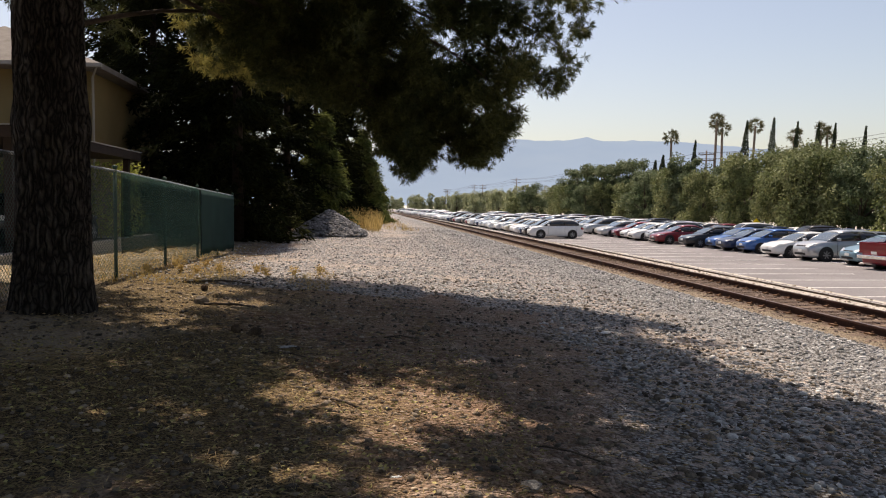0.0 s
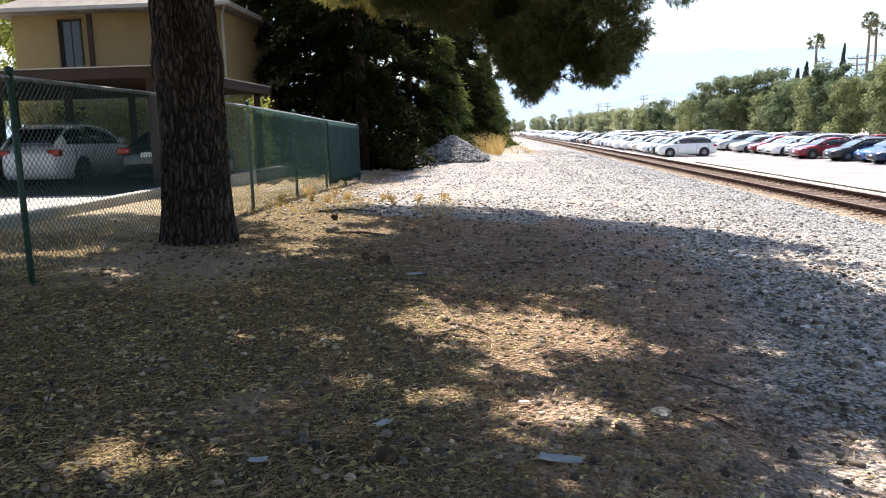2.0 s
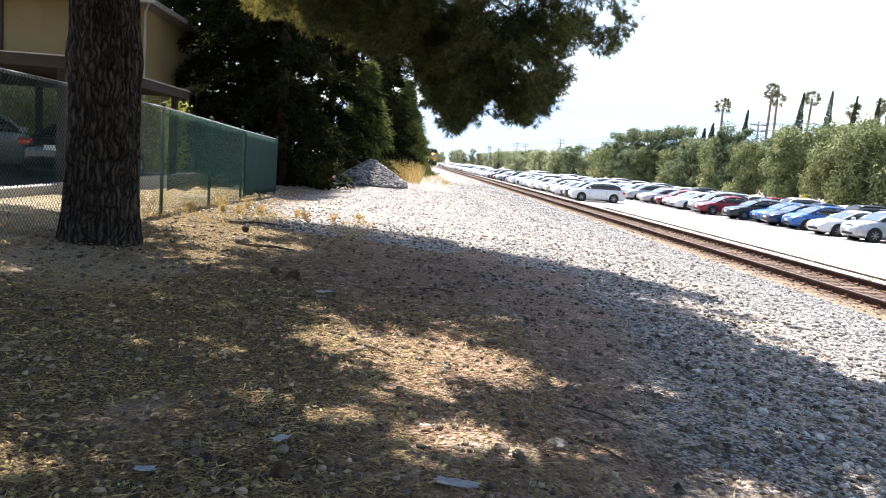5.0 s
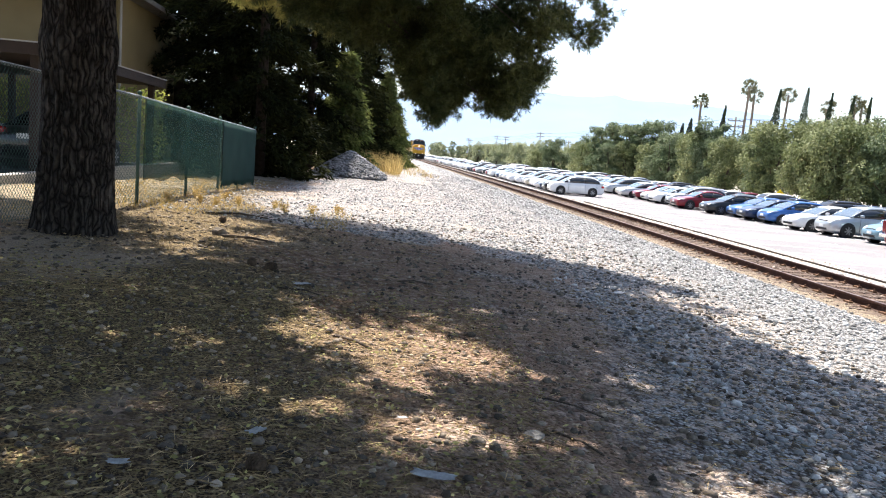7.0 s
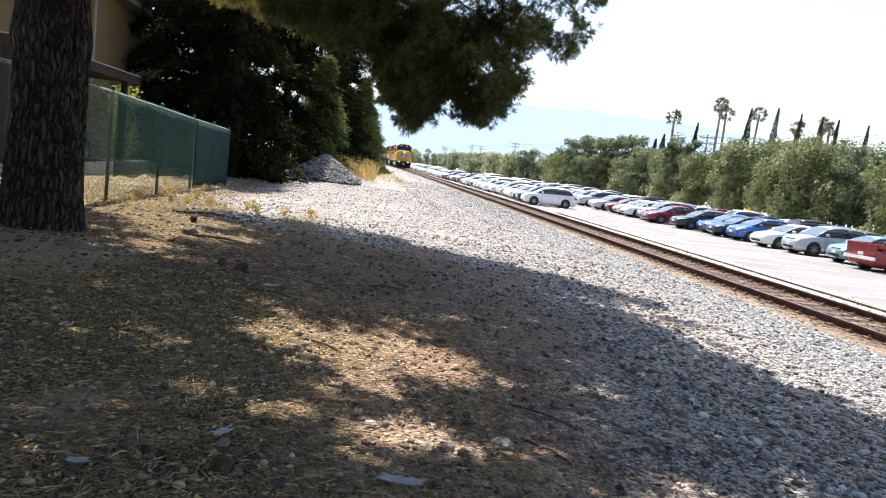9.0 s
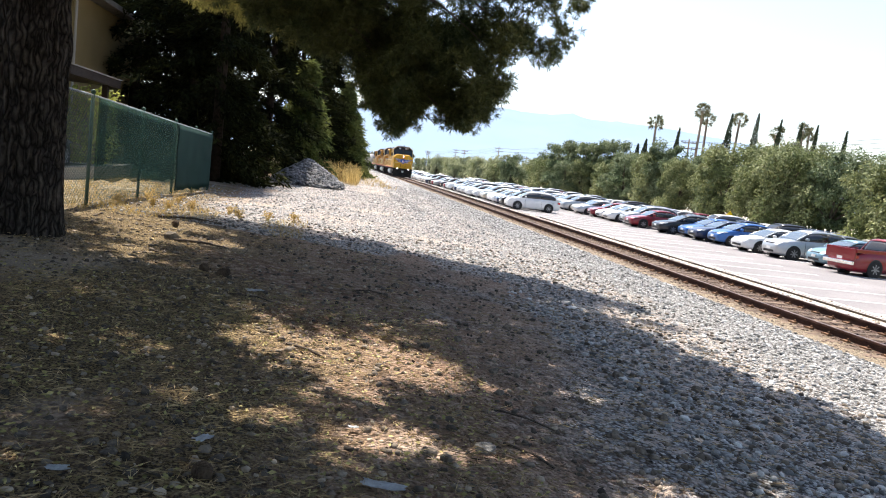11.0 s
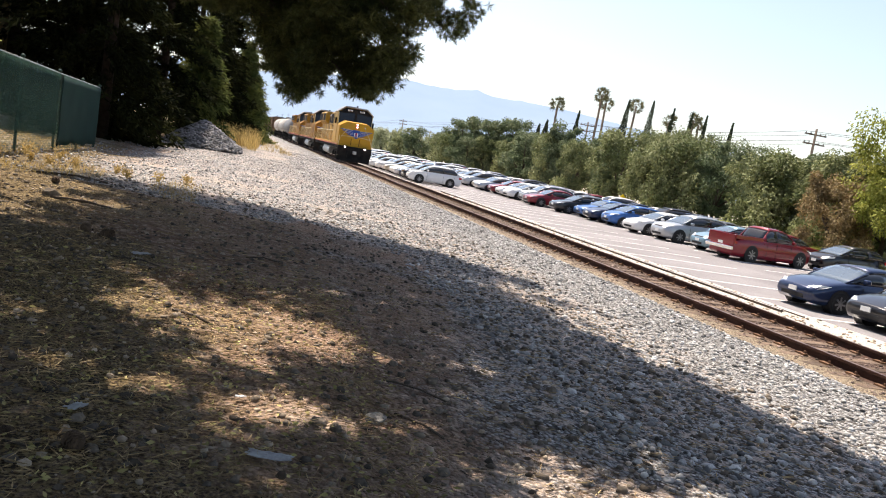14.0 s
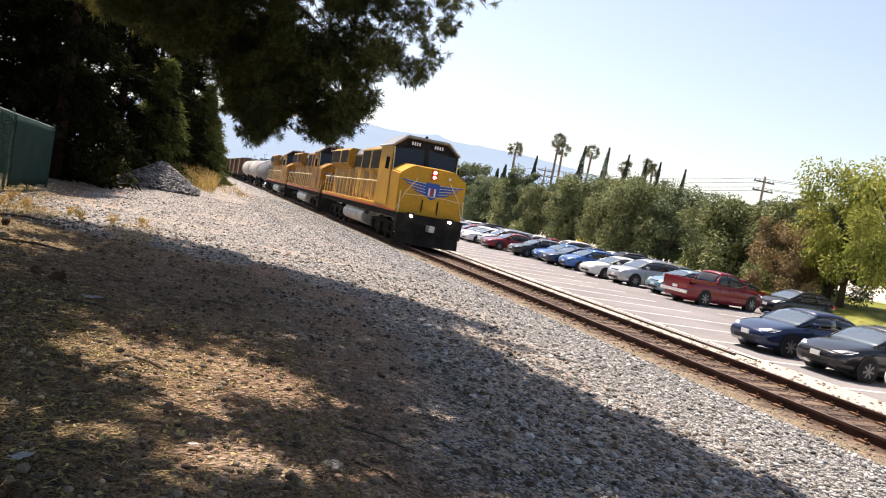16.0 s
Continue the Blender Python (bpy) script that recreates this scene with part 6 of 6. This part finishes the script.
KINDS = [broadleaf("bushy olive-green tree behind the parking lot", 8.2, 3.8, "leaf", 14000, 31, 0.29), broadleaf("dense dull green tree behind the parking lot", 8.8, 3.6, "leaf_dark", 14000, 32, 0.29),
         broadleaf("broad olive-green tree behind the parking lot", 7.2, 4.2, "leaf", 14000, 33, 0.29), broadleaf("tall dull green tree behind the parking lot", 9.6, 3.4, "leaf_dark", 13000, 34, 0.29),
         broadleaf("green tree far up the line, paled for haze", 8.0, 3.4, "leaf_hazed", 7000, 35, 0.36), broadleaf("slim tree far up the line, paled for haze", 9.4, 2.4, "leaf_hazed", 6000, 36, 0.36)]
used = set()


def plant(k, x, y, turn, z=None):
    # far trees take the two kinds with haze in their leaf colour
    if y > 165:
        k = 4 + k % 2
    m = pose(x, y, ground_z(x, y) if z is None else z, 0, 0, turn)
    size = r.uniform(0.76, 1.1)
    m = m @ Matrix.Diagonal((size * r.uniform(0.85, 1.15), size, size * r.uniform(0.85, 1.1), 1))
    if k not in used:
        used.add(k)
        KINDS[k].matrix_basis = m
        return KINDS[k]
    return copy_thing(KINDS[k], m)


y = 40.0
while y < 330:
    k = int(r.integers(0, 4))
    plant(k, 39.6 + r.uniform(-1.4, 2.4) + (2 if y > 150 else 0), y, r.uniform(0, 360))
    y += r.uniform(2.8, 5.2)
y = 60.0
while y < 330:
    plant(int(r.integers(0, 4)), 46.5 + r.uniform(-2, 2), y, r.uniform(0, 360))
    y += r.uniform(4.5, 7.5)
# taller crowns rising over the belt
for az, dist, size in ((16.0, 140, 1.3), (17.3, 132, 1.35), (18.3, 128, 1.3), (19.6, 126, 1.4), (20.4, 122, 1.15), (23.5, 100, 1.15)):
    x, y = dist * math.sin(radians(az)), dist * math.cos(radians(az))
    copy_thing(KINDS[3 if dist > 110 else 1], pose(x, y, -0.5, 0, 0, az * 40) @ Matrix.Diagonal((size, size, size * 1.05, 1)))["label"] = "tall green tree rising over the others behind the lot"
OPEN = broadleaf("open-crowned dark green tree behind the lot", 9.6, 3.6, "leaf_dark", 5200, 37, 0.26, 0.45)
OPEN.matrix_basis = pose(90 * math.sin(radians(34)), 90 * math.cos(radians(34)), -0.2)
for az, dist, size in ((35.6, 92, 0.85), (37.2, 90, 0.92), (41.4, 90, 0.9), (43.0, 86, 0.84), (44.6, 84, 0.92)):
    copy_thing(OPEN, pose(dist * math.sin(radians(az)), dist * math.cos(radians(az)), -0.2, 0, 0, az * 67) @ Matrix.Diagonal((size, size, size * 1.02, 1)))
# crowns closer to the track far up the line
for x, y, k in ((36, 122, 3), (33, 150, 1), (33, 165, 0), (30, 205, 2), (27, 228, 3), (25, 262, 1), (22, 300, 0), (21, 330, 2), (17, 360, 1), (14, 390, 3), (26, 180, 0), (10, 420, 1), (5, 440, 0), (0, 430, 2), (-5, 420, 3), (-10, 400, 1)):
    plant(k, x, y, r.uniform(0, 360))
for k in range(22):
    plant(int(r.integers(0, 4)), -16 + 2.6 * k + r.uniform(-1, 1), 352 + r.uniform(-14, 40) - 1.3 * k, r.uniform(0, 360), -0.5)
for k in range(10):
    plant(int(r.integers(0, 4)), 19.5 + 1.7 * k + r.uniform(-1, 1), 292 - 13 * k + r.uniform(-4, 4), r.uniform(0, 360), -0.6)
t = broadleaf("browned bush at the edge of the lot", 5.2, 2.7, "leaf_brown", 14000, 41, 0.2)
t.matrix_basis = pose(36.6, 40.6, -0.6) @ Matrix.Diagonal((0.95, 0.95, 1.05, 1))
t = broadleaf("sunlit yellow-green tree at the edge of the lot", 8.0, 4.0, "leaf_light", 20000, 42, 0.21, 0.26)
t.matrix_basis = pose(38.9, 37.8, -0.5) @ Matrix.Diagonal((1.1, 1.1, 1.18, 1))
copy_thing(t, pose(37.0, 31.5, -0.5, 0, 0, 130))
copy_thing(t, pose(45.0, 34.0, -0.2, 0, 0, 40))
for x, y, k in ((41.5, 47.5, 3), (44.5, 51.0, 1), (43.0, 45.0, 3), (46.5, 47.5, 1), (39.8, 51.0, 2), (47.0, 54.0, 3), (44.0, 57.5, 1), (43.5, 65.0, 3), (44.0, 74.0, 1), (43.5, 84.0, 3)):
    plant(k, x, y, 37 * k + x * 11)
plant(3, 50, 44, 20)
plant(1, 50, 36, 80)
copy_thing(t, pose(-23.0, 38.0, 0.7, 0, 0, 70))["label"] = "sunlit yellow-green tree behind the tan building"
copy_thing(t, pose(-19.5, 44.0, 0.7, 0, 0, 200))["label"] = "sunlit yellow-green tree behind the tan building"
lawn = part("grass_slope", prism([(35.2, -0.72), (36.4, -0.2), (46, 0.6), (46, -1)], "y", 8, 62), MAT["leaf_light"])
tagged(lawn, "sunlit green grass slope behind the lot", "lawn", kind="structure")


def at(az, dist):
    return dist * math.sin(radians(az)), dist * math.cos(radians(az))


def palm(az, top_el, dist, seed, lean=0.0):
    r = np.random.default_rng(seed)
    x, y = at(az, dist)
    h = 2 + dist * math.tan(radians(top_el)) - 0.8
    ob = empty("palm_tree", pose(x, y, 0), label="tall fan palm with shaggy crown above the trees", category="palm", group="palms beyond the trees")
    part("trunk", tube([(0, 0, -0.5), (lean * 0.4, 0, h * 0.5), (lean, 0, h)], [0.32, 0.25, 0.22], 9), MAT["pole"], ob, smooth=True)
    n = 34
    cs, ds, ls, ws = [], [], [], []
    for k in range(n):
        a = r.uniform(0, 6.28)
        e = r.uniform(-1.1, 1.35)
        l = r.uniform(1.9, 2.8)
        tip = np.array((math.cos(a) * math.cos(e), math.sin(a) * math.cos(e), math.sin(e))) * l
        for j in range(16):
            b = r.normal(size=3) * 0.42
            cs.append(np.array((lean, 0, h)) + tip * 0.45)
            ds.append(tip * 0.55 / l + b)
            ls.append(r.uniform(0.6, 1.15))
            ws.append(0.12)
    v, f = blades(np.array(cs), unit(np.array(ds)), np.array(ls), np.array(ws), r)
    tagged(from_arrays("fronds", v, f, MAT["palm"], ob), kind="stuff")
    return ob


palm(22.3, 5.3, 165, 51)
palm(25.2, 6.4, 160, 52, 0.4)
palm(25.7, 5.9, 164, 53)
palm(27.6, 6.0, 168, 54, 0.8)
palm(30.3, 5.2, 170, 55)
palm(31.9, 5.6, 170, 56)
palm(32.3, 5.3, 176, 57)


def cypress(az, top_el, dist, seed, wide=1.1):
    r = np.random.default_rng(seed)
    x, y = at(az, dist)
    h = 2 + dist * math.tan(radians(top_el))
    ob = empty("cypress", pose(x, y, 0), label="slender dark Italian cypress above the trees", category="tree", group="cypresses beyond the trees")
    ob.matrix_basis = pose(x, y, 0, 0, 4.0, 0)
    part("trunk", tube([(0, 0, -0.5), (0, 0, h * 0.9)], [0.2, 0.03], 6), MAT["branch"], ob)
    n = 2600
    t = r.uniform(0.1, 1, n)
    rad = 1.5 * wide * (1 - t) ** 0.95 * (0.5 + 0.5 * np.minimum(1, t / 0.3)) + 0.08
    a = r.uniform(0, 6.28, n)
    q = np.sqrt(r.uniform(0.1, 1, n)) * rad * r.uniform(0.8, 1.15, n)
    c = np.stack([q * np.cos(a), q * np.sin(a), t * h], 1)
    d = unit(np.stack([np.cos(a) * 0.35, np.sin(a) * 0.35, np.ones(n)], 1) + r.normal(size=(n, 3)) * 0.2)
    v, f = blades(c, d, r.uniform(0.35, 0.8, n) * (1.1 - 0.75 * t), np.full(n, 0.2), r)
    tagged(from_arrays("crown", v, f, MAT["cypress"], ob), kind="stuff")


for k, (az, el, w) in enumerate(((23.6, 4.8, 0.8), (26.9, 6.1, 1.25), (28.6, 6.25, 1.2), (30.1, 5.95, 0.8), (31.4, 5.8, 1.0), (32.4, 5.75, 0.7), (34.2, 5.5, 0.8), (21.5, 3.8, 1.3), (21.0, 3.4, 1.2))):
    cypress(az, el, 158 + 3 * (k % 3), 70 + k, w)


def utility_pole(x, y, h, label):
    ob = empty("utility_pole", pose(x, y, ground_z(x, y)), label=label, category="utility pole", group="poles along the street")
    part("mast", tube([(0, 0, -0.3), (0, 0, h)], [0.16, 0.1], 9), MAT["pole"], ob, smooth=True)
    for z in (h - 0.5, h - 1.3):
        part("crossarm", box(-1.1, -0.06, z - 0.06, 1.1, 0.06, z + 0.06), MAT["pole"], ob)
        for x0 in (-1.0, -0.5, 0.5, 1.0):
            part("insulator", tube([(x0, 0, z + 0.06), (x0, 0, z + 0.2)], 0.045, 6), MAT["loco_grey"], ob)
    return ob


POLES = [(47.5, 20.0, 9.0), (47.5, 57.0, 9.6), (46.0, 100.0, 10), (44.0, 150, 10), (41.0, 205, 10), (38, 265, 10), (35, 330, 10)]
for x, y, h in POLES:
    utility_pole(x, y, h, "weathered wooden utility pole with crossarms behind the trees")
for (x0, y0, h0), (x1, y1, h1) in zip(POLES, POLES[1:]):
    for dz in (-0.3, -1.1):
        for sx in (-1.0, 1.0):
            z0, z1 = ground_z(x0, y0) + h0 + dz, ground_z(x1, y1) + h1 + dz
            pts = [(x0 + (x1 - x0) * t + sx, y0 + (y1 - y0) * t, z0 + (z1 - z0) * t - 2.4 * t * (1 - t)) for t in np.linspace(0, 1, 9)]
            w = part("power_line", tube(pts, 0.018, 4), MAT["trim"])
            tagged(w, "thin sagging power line between wooden poles", "cable", "power lines")
for az, dist, h in ((8.8, 250, 9.5), (11.6, 210, 7.4), (13.4, 180, 7.4), (6.2, 300, 9)):
    x, y = at(az, dist)
    utility_pole(x, y, h, "distant wooden utility pole beside the far lot")

sign = empty("warning_sign", pose(*at(28.1, 74.0), -0.7), label="yellow diamond warning sign on a thin post", category="sign")
part("post", tube([(0, 0, 0), (0, 0, 1.9)], 0.03, 6), MAT["loco_grey"], sign)
part("panel", prism([(0, 0.95), (0.48, 1.43), (0, 1.91), (-0.48, 1.43)], "y", -0.06, -0.04), MAT["sign"], sign)

# hazy ridge
RIDGE_AZ = [-60, -20, 0, 3, 8, 11, 14, 15.2, 16.2, 17.4, 20, 23, 28, 34, 45, 70]
RIDGE_EL = [3.2, 3.5, 3.7, 4.0, 4.85, 5.0, 4.85, 4.95, 5.15, 4.85, 4.85, 4.75, 4.2, 3.6, 3.0, 2.4]
vv, steps, lay = [], 240, 9
for i in range(steps + 1):
    az = -60 + 130 * i / steps
    top = math.tan(radians(float(np.interp(az, RIDGE_AZ, RIDGE_EL))))
    for j in range(lay):
        d = 2400 + 1600 * j / (lay - 1)
        t = j / (lay - 1)
        z = (4000 * top) * t ** 1.3 + (0 if j in (0,) else 60 * noise.noise((az * 0.3, j * 1.7, 0)) * math.sin(math.pi * t) + 7 * noise.noise((az * 1.3, 0, 4)) * t)
        vv.append((d * math.sin(radians(az)), d * math.cos(radians(az)), z - 2 * (j == 0)))
ff = [(i * lay + j, (i + 1) * lay + j, (i + 1) * lay + j + 1, i * lay + j + 1) for i in range(steps) for j in range(lay - 1)]
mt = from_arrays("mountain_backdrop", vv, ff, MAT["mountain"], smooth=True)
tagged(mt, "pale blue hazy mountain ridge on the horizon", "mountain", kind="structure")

# ---- small things on the ground ----


def lie(x, y, dz=0.0):
    return pose(x, y, ground_z(x, y) + dz)


def rock(x, y, size, seed, label, mat="rock", flat=0.6):
    r = np.random.default_rng(seed)
    bm = bmesh.new()
    bmesh.ops.create_icosphere(bm, subdivisions=3, radius=size / 2)
    off = Vector(r.uniform(-9, 9, 3))
    for v in bm.verts:
        n = v.co.normalized()
        v.co *= 1 + 0.35 * noise.noise(n * 1.4 + off) + 0.1 * noise.noise(n * 4 + off)
        v.co.z *= flat
    ob = part("rock", bm, MAT[mat])
    ob.matrix_basis = lie(x, y, size * 0.12)
    tagged(ob, label, "rock", "loose rocks")


rock(0.95, 4.14, 0.115, 1, "pale grey rock lying on sunlit dirt")
rock(0.61, 3.98, 0.09, 2, "dark brown rock lying on sunlit dirt", "clod")
for k, (x, y, s) in enumerate(((1.5, 5.0, 0.08), (2.6, 6.4, 0.1), (1.2, 6.9, 0.09), (-1.0, 6.4, 0.07), (2.0, 4.4, 0.07), (0.2, 7.4, 0.08), (1.9, 7.9, 0.1), (3.0, 8.6, 0.11), (-0.3, 8.3, 0.08), (0.8, 9.6, 0.1), (2.3, 9.3, 0.09), (-2.26, 11.0, 0.2), (1.35, 5.9, 0.07), (2.5, 5.2, 0.08), (0.05, 4.9, 0.05), (3.3, 6.3, 0.09))):
    rock(x, y, s, 10 + k, "small dark stone on shaded dirt", "clod", 0.75)


def pine_cone(x, y, size, turn):
    ob = empty("pine_cone", lie(x, y, size * 0.36) @ pose(0, 0, 0, 80, 0, turn), label="dark open pine cone lying in needle litter", category="pine cone", group="fallen pine cones")
    bm = bmesh.new()
    for k in range(70):
        t = k / 69
        a = k * 2.399
        rad = size * 0.42 * math.sin(math.pi * (0.12 + 0.83 * t)) ** 0.8
        z = size * (t - 0.5)
        q = Matrix.Translation((rad * 0.7 * math.cos(a), rad * 0.7 * math.sin(a), z)) @ Matrix.Rotation(a, 4, "Z") @ Matrix.Rotation(-0.6, 4, "Y")
        for v in bmesh.ops.create_cube(bm, size=1)["verts"]:
            v.co = q @ Vector((v.co.x * size * 0.3, v.co.y * size * 0.2 * (1.3 - 0.5 * v.co.x), v.co.z * size * 0.05))
    part("cone_body", bm, MAT["cone"], ob)
    part("core", tube([(0, 0, -size * 0.5), (0, 0, 0), (0, 0, size * 0.48)], [size * 0.15, size * 0.26, size * 0.05], 8), MAT["cone"], ob)


pine_cone(-0.48, 3.34, 0.105, 30)
pine_cone(-1.19, 8.6, 0.13, 120)
pine_cone(-1.42, 8.75, 0.12, 200)
pine_cone(-0.75, 3.42, 0.06, 70)
pine_cone(-2.5, 12.4, 0.13, 10)


def twig(pts, rad, label="dry brown twig lying on the dirt"):
    q = [(x, y, ground_z(x, y) + rad * 0.6 + h) for x, y, h in pts]
    ob = part("twig", tube(q, [rad * (1 - 0.12 * k) for k in range(len(q))], 6), MAT["branch"], smooth=True)
    tagged(ob, label, "twig", "fallen twigs")


twig([(-0.3, 6.0, 0), (-0.12, 5.8, 0.02), (0.0, 5.65, 0.0)], 0.012)
twig([(1.15, 4.95, 0), (1.35, 4.75, 0.015), (1.5, 4.6, 0)], 0.007)
twig([(-1.75, 3.6, 0), (-1.55, 3.57, 0.01), (-1.4, 3.52, 0)], 0.008)
twig([(-1.0, 7.6, 0), (-0.7, 7.55, 0.02), (-0.55, 7.5, 0)], 0.009)
twig([(0.25, 8.9, 0), (0.45, 9.0, 0.02), (0.6, 8.95, 0)], 0.009)
twig([(1.1, 4.3, 0), (1.25, 4.15, 0.01), (1.33, 4.0, 0)], 0.008)
twig([(-2.2, 10.9, 0), (-1.8, 10.8, 0.03), (-1.5, 10.9, 0)], 0.02, "short thick branch piece lying at the shade's edge")
twig([(-3.1, 13.6, 0), (-2.5, 13.9, 0.03), (-2.0, 13.8, 0)], 0.02, "short thick branch piece lying on sunlit dirt")
twig([(-0.9, 3.4, 0), (-0.6, 3.3, 0.01), (-0.35, 3.42, 0.0)], 0.006)
twig([(-2.6, 4.2, 0), (-2.45, 4.0, 0.04), (-2.4, 3.85, 0.0)], 0.006)


def scrap(x, y, w, h, turn, label, name="paper_scrap"):
    bm = bmesh.new()
    n = 8
    g2 = [[bm.verts.new((w * (i / n - 0.5) + 0.02 * noise.noise((j * 0.5, i * 0.1, x)), h * (j / n - 0.5), 0.018 + 0.16 * h * noise.noise((i * 0.5, j * 0.6, y)) + 0.2 * h * (i / n - 0.5) ** 2)) for i in range(n + 1)] for j in range(n + 1)]
    for a, b in zip(g2, g2[1:]):
        for i in range(n):
            bm.faces.new((a[i], a[i + 1], b[i + 1], b[i]))
    ob = part(name, bm, MAT["litter"], smooth=True)
    md = ob.modifiers.new("thickness", "SOLIDIFY")
    md.thickness = 0.002
    ob.matrix_basis = lie(x, y, 0.012) @ pose(0, 0, 0, 0, 0, turn)
    tagged(ob, label, "litter", "scraps of litter")


scrap(0.33, 3.4, 0.2, 0.075, -12, "bent pale grey strip of litter on needle litter")
scrap(-0.77, 7.9, 0.17, 0.1, 20, "crumpled white paper scrap on shaded dirt")
scrap(3.22, 9.9, 0.2, 0.12, 40, "flat white paper scrap on gravel")
scrap(-0.55, 3.75, 0.1, 0.06, 60, "small blue-grey scrap of litter in needle litter")
scrap(-1.05, 3.25, 0.08, 0.05, 10, "small blue-grey scrap of litter in needle litter")
scrap(0.2, 4.2, 0.05, 0.03, 10, "tiny white scrap of paper on dirt")

# ---- ties, one by one ----
tie_mesh = None
for k in range(290):
    y = 2.0 + 0.52 * k
    if tie_mesh is None:
        ob = part("tie", box(-1.3, -0.115, -0.36, 1.3, 0.115, -0.145, 0.015), MAT["tie"], track)
        tie_mesh = ob.data
    else:
        ob = new("tie", tie_mesh)
        ob.parent = track
    ob.location = (track_x(y) + 0.03 * noise.noise((k * 1.7, 0, 0)), y, 0.012 * noise.noise((k * 2.3, 5, 0)))
    ob.rotation_euler = (0, 0, 0.02 * noise.noise((k * 0.9, 2, 0)))
bm = bmesh.new()
for k in range(290):
    y = 2.0 + 0.52 * k
    for s in (-1, 1):
        x = track_x(y) + s * 0.755
        bm_box(bm, x - 0.17, y - 0.09, -0.15, x - 0.08, y + 0.09, -0.115)
        bm_box(bm, x + 0.08, y - 0.09, -0.15, x + 0.17, y + 0.09, -0.115)
        bm_box(bm, x - 0.12, y - 0.05, -0.115, x - 0.09, y - 0.02, -0.08)
        bm_box(bm, x + 0.09, y + 0.02, -0.115, x + 0.12, y + 0.05, -0.08)
tagged(part("tie_plates", bm, MAT["rust"], track, "rusty tie plates and spikes"), kind="stuff")

motions()
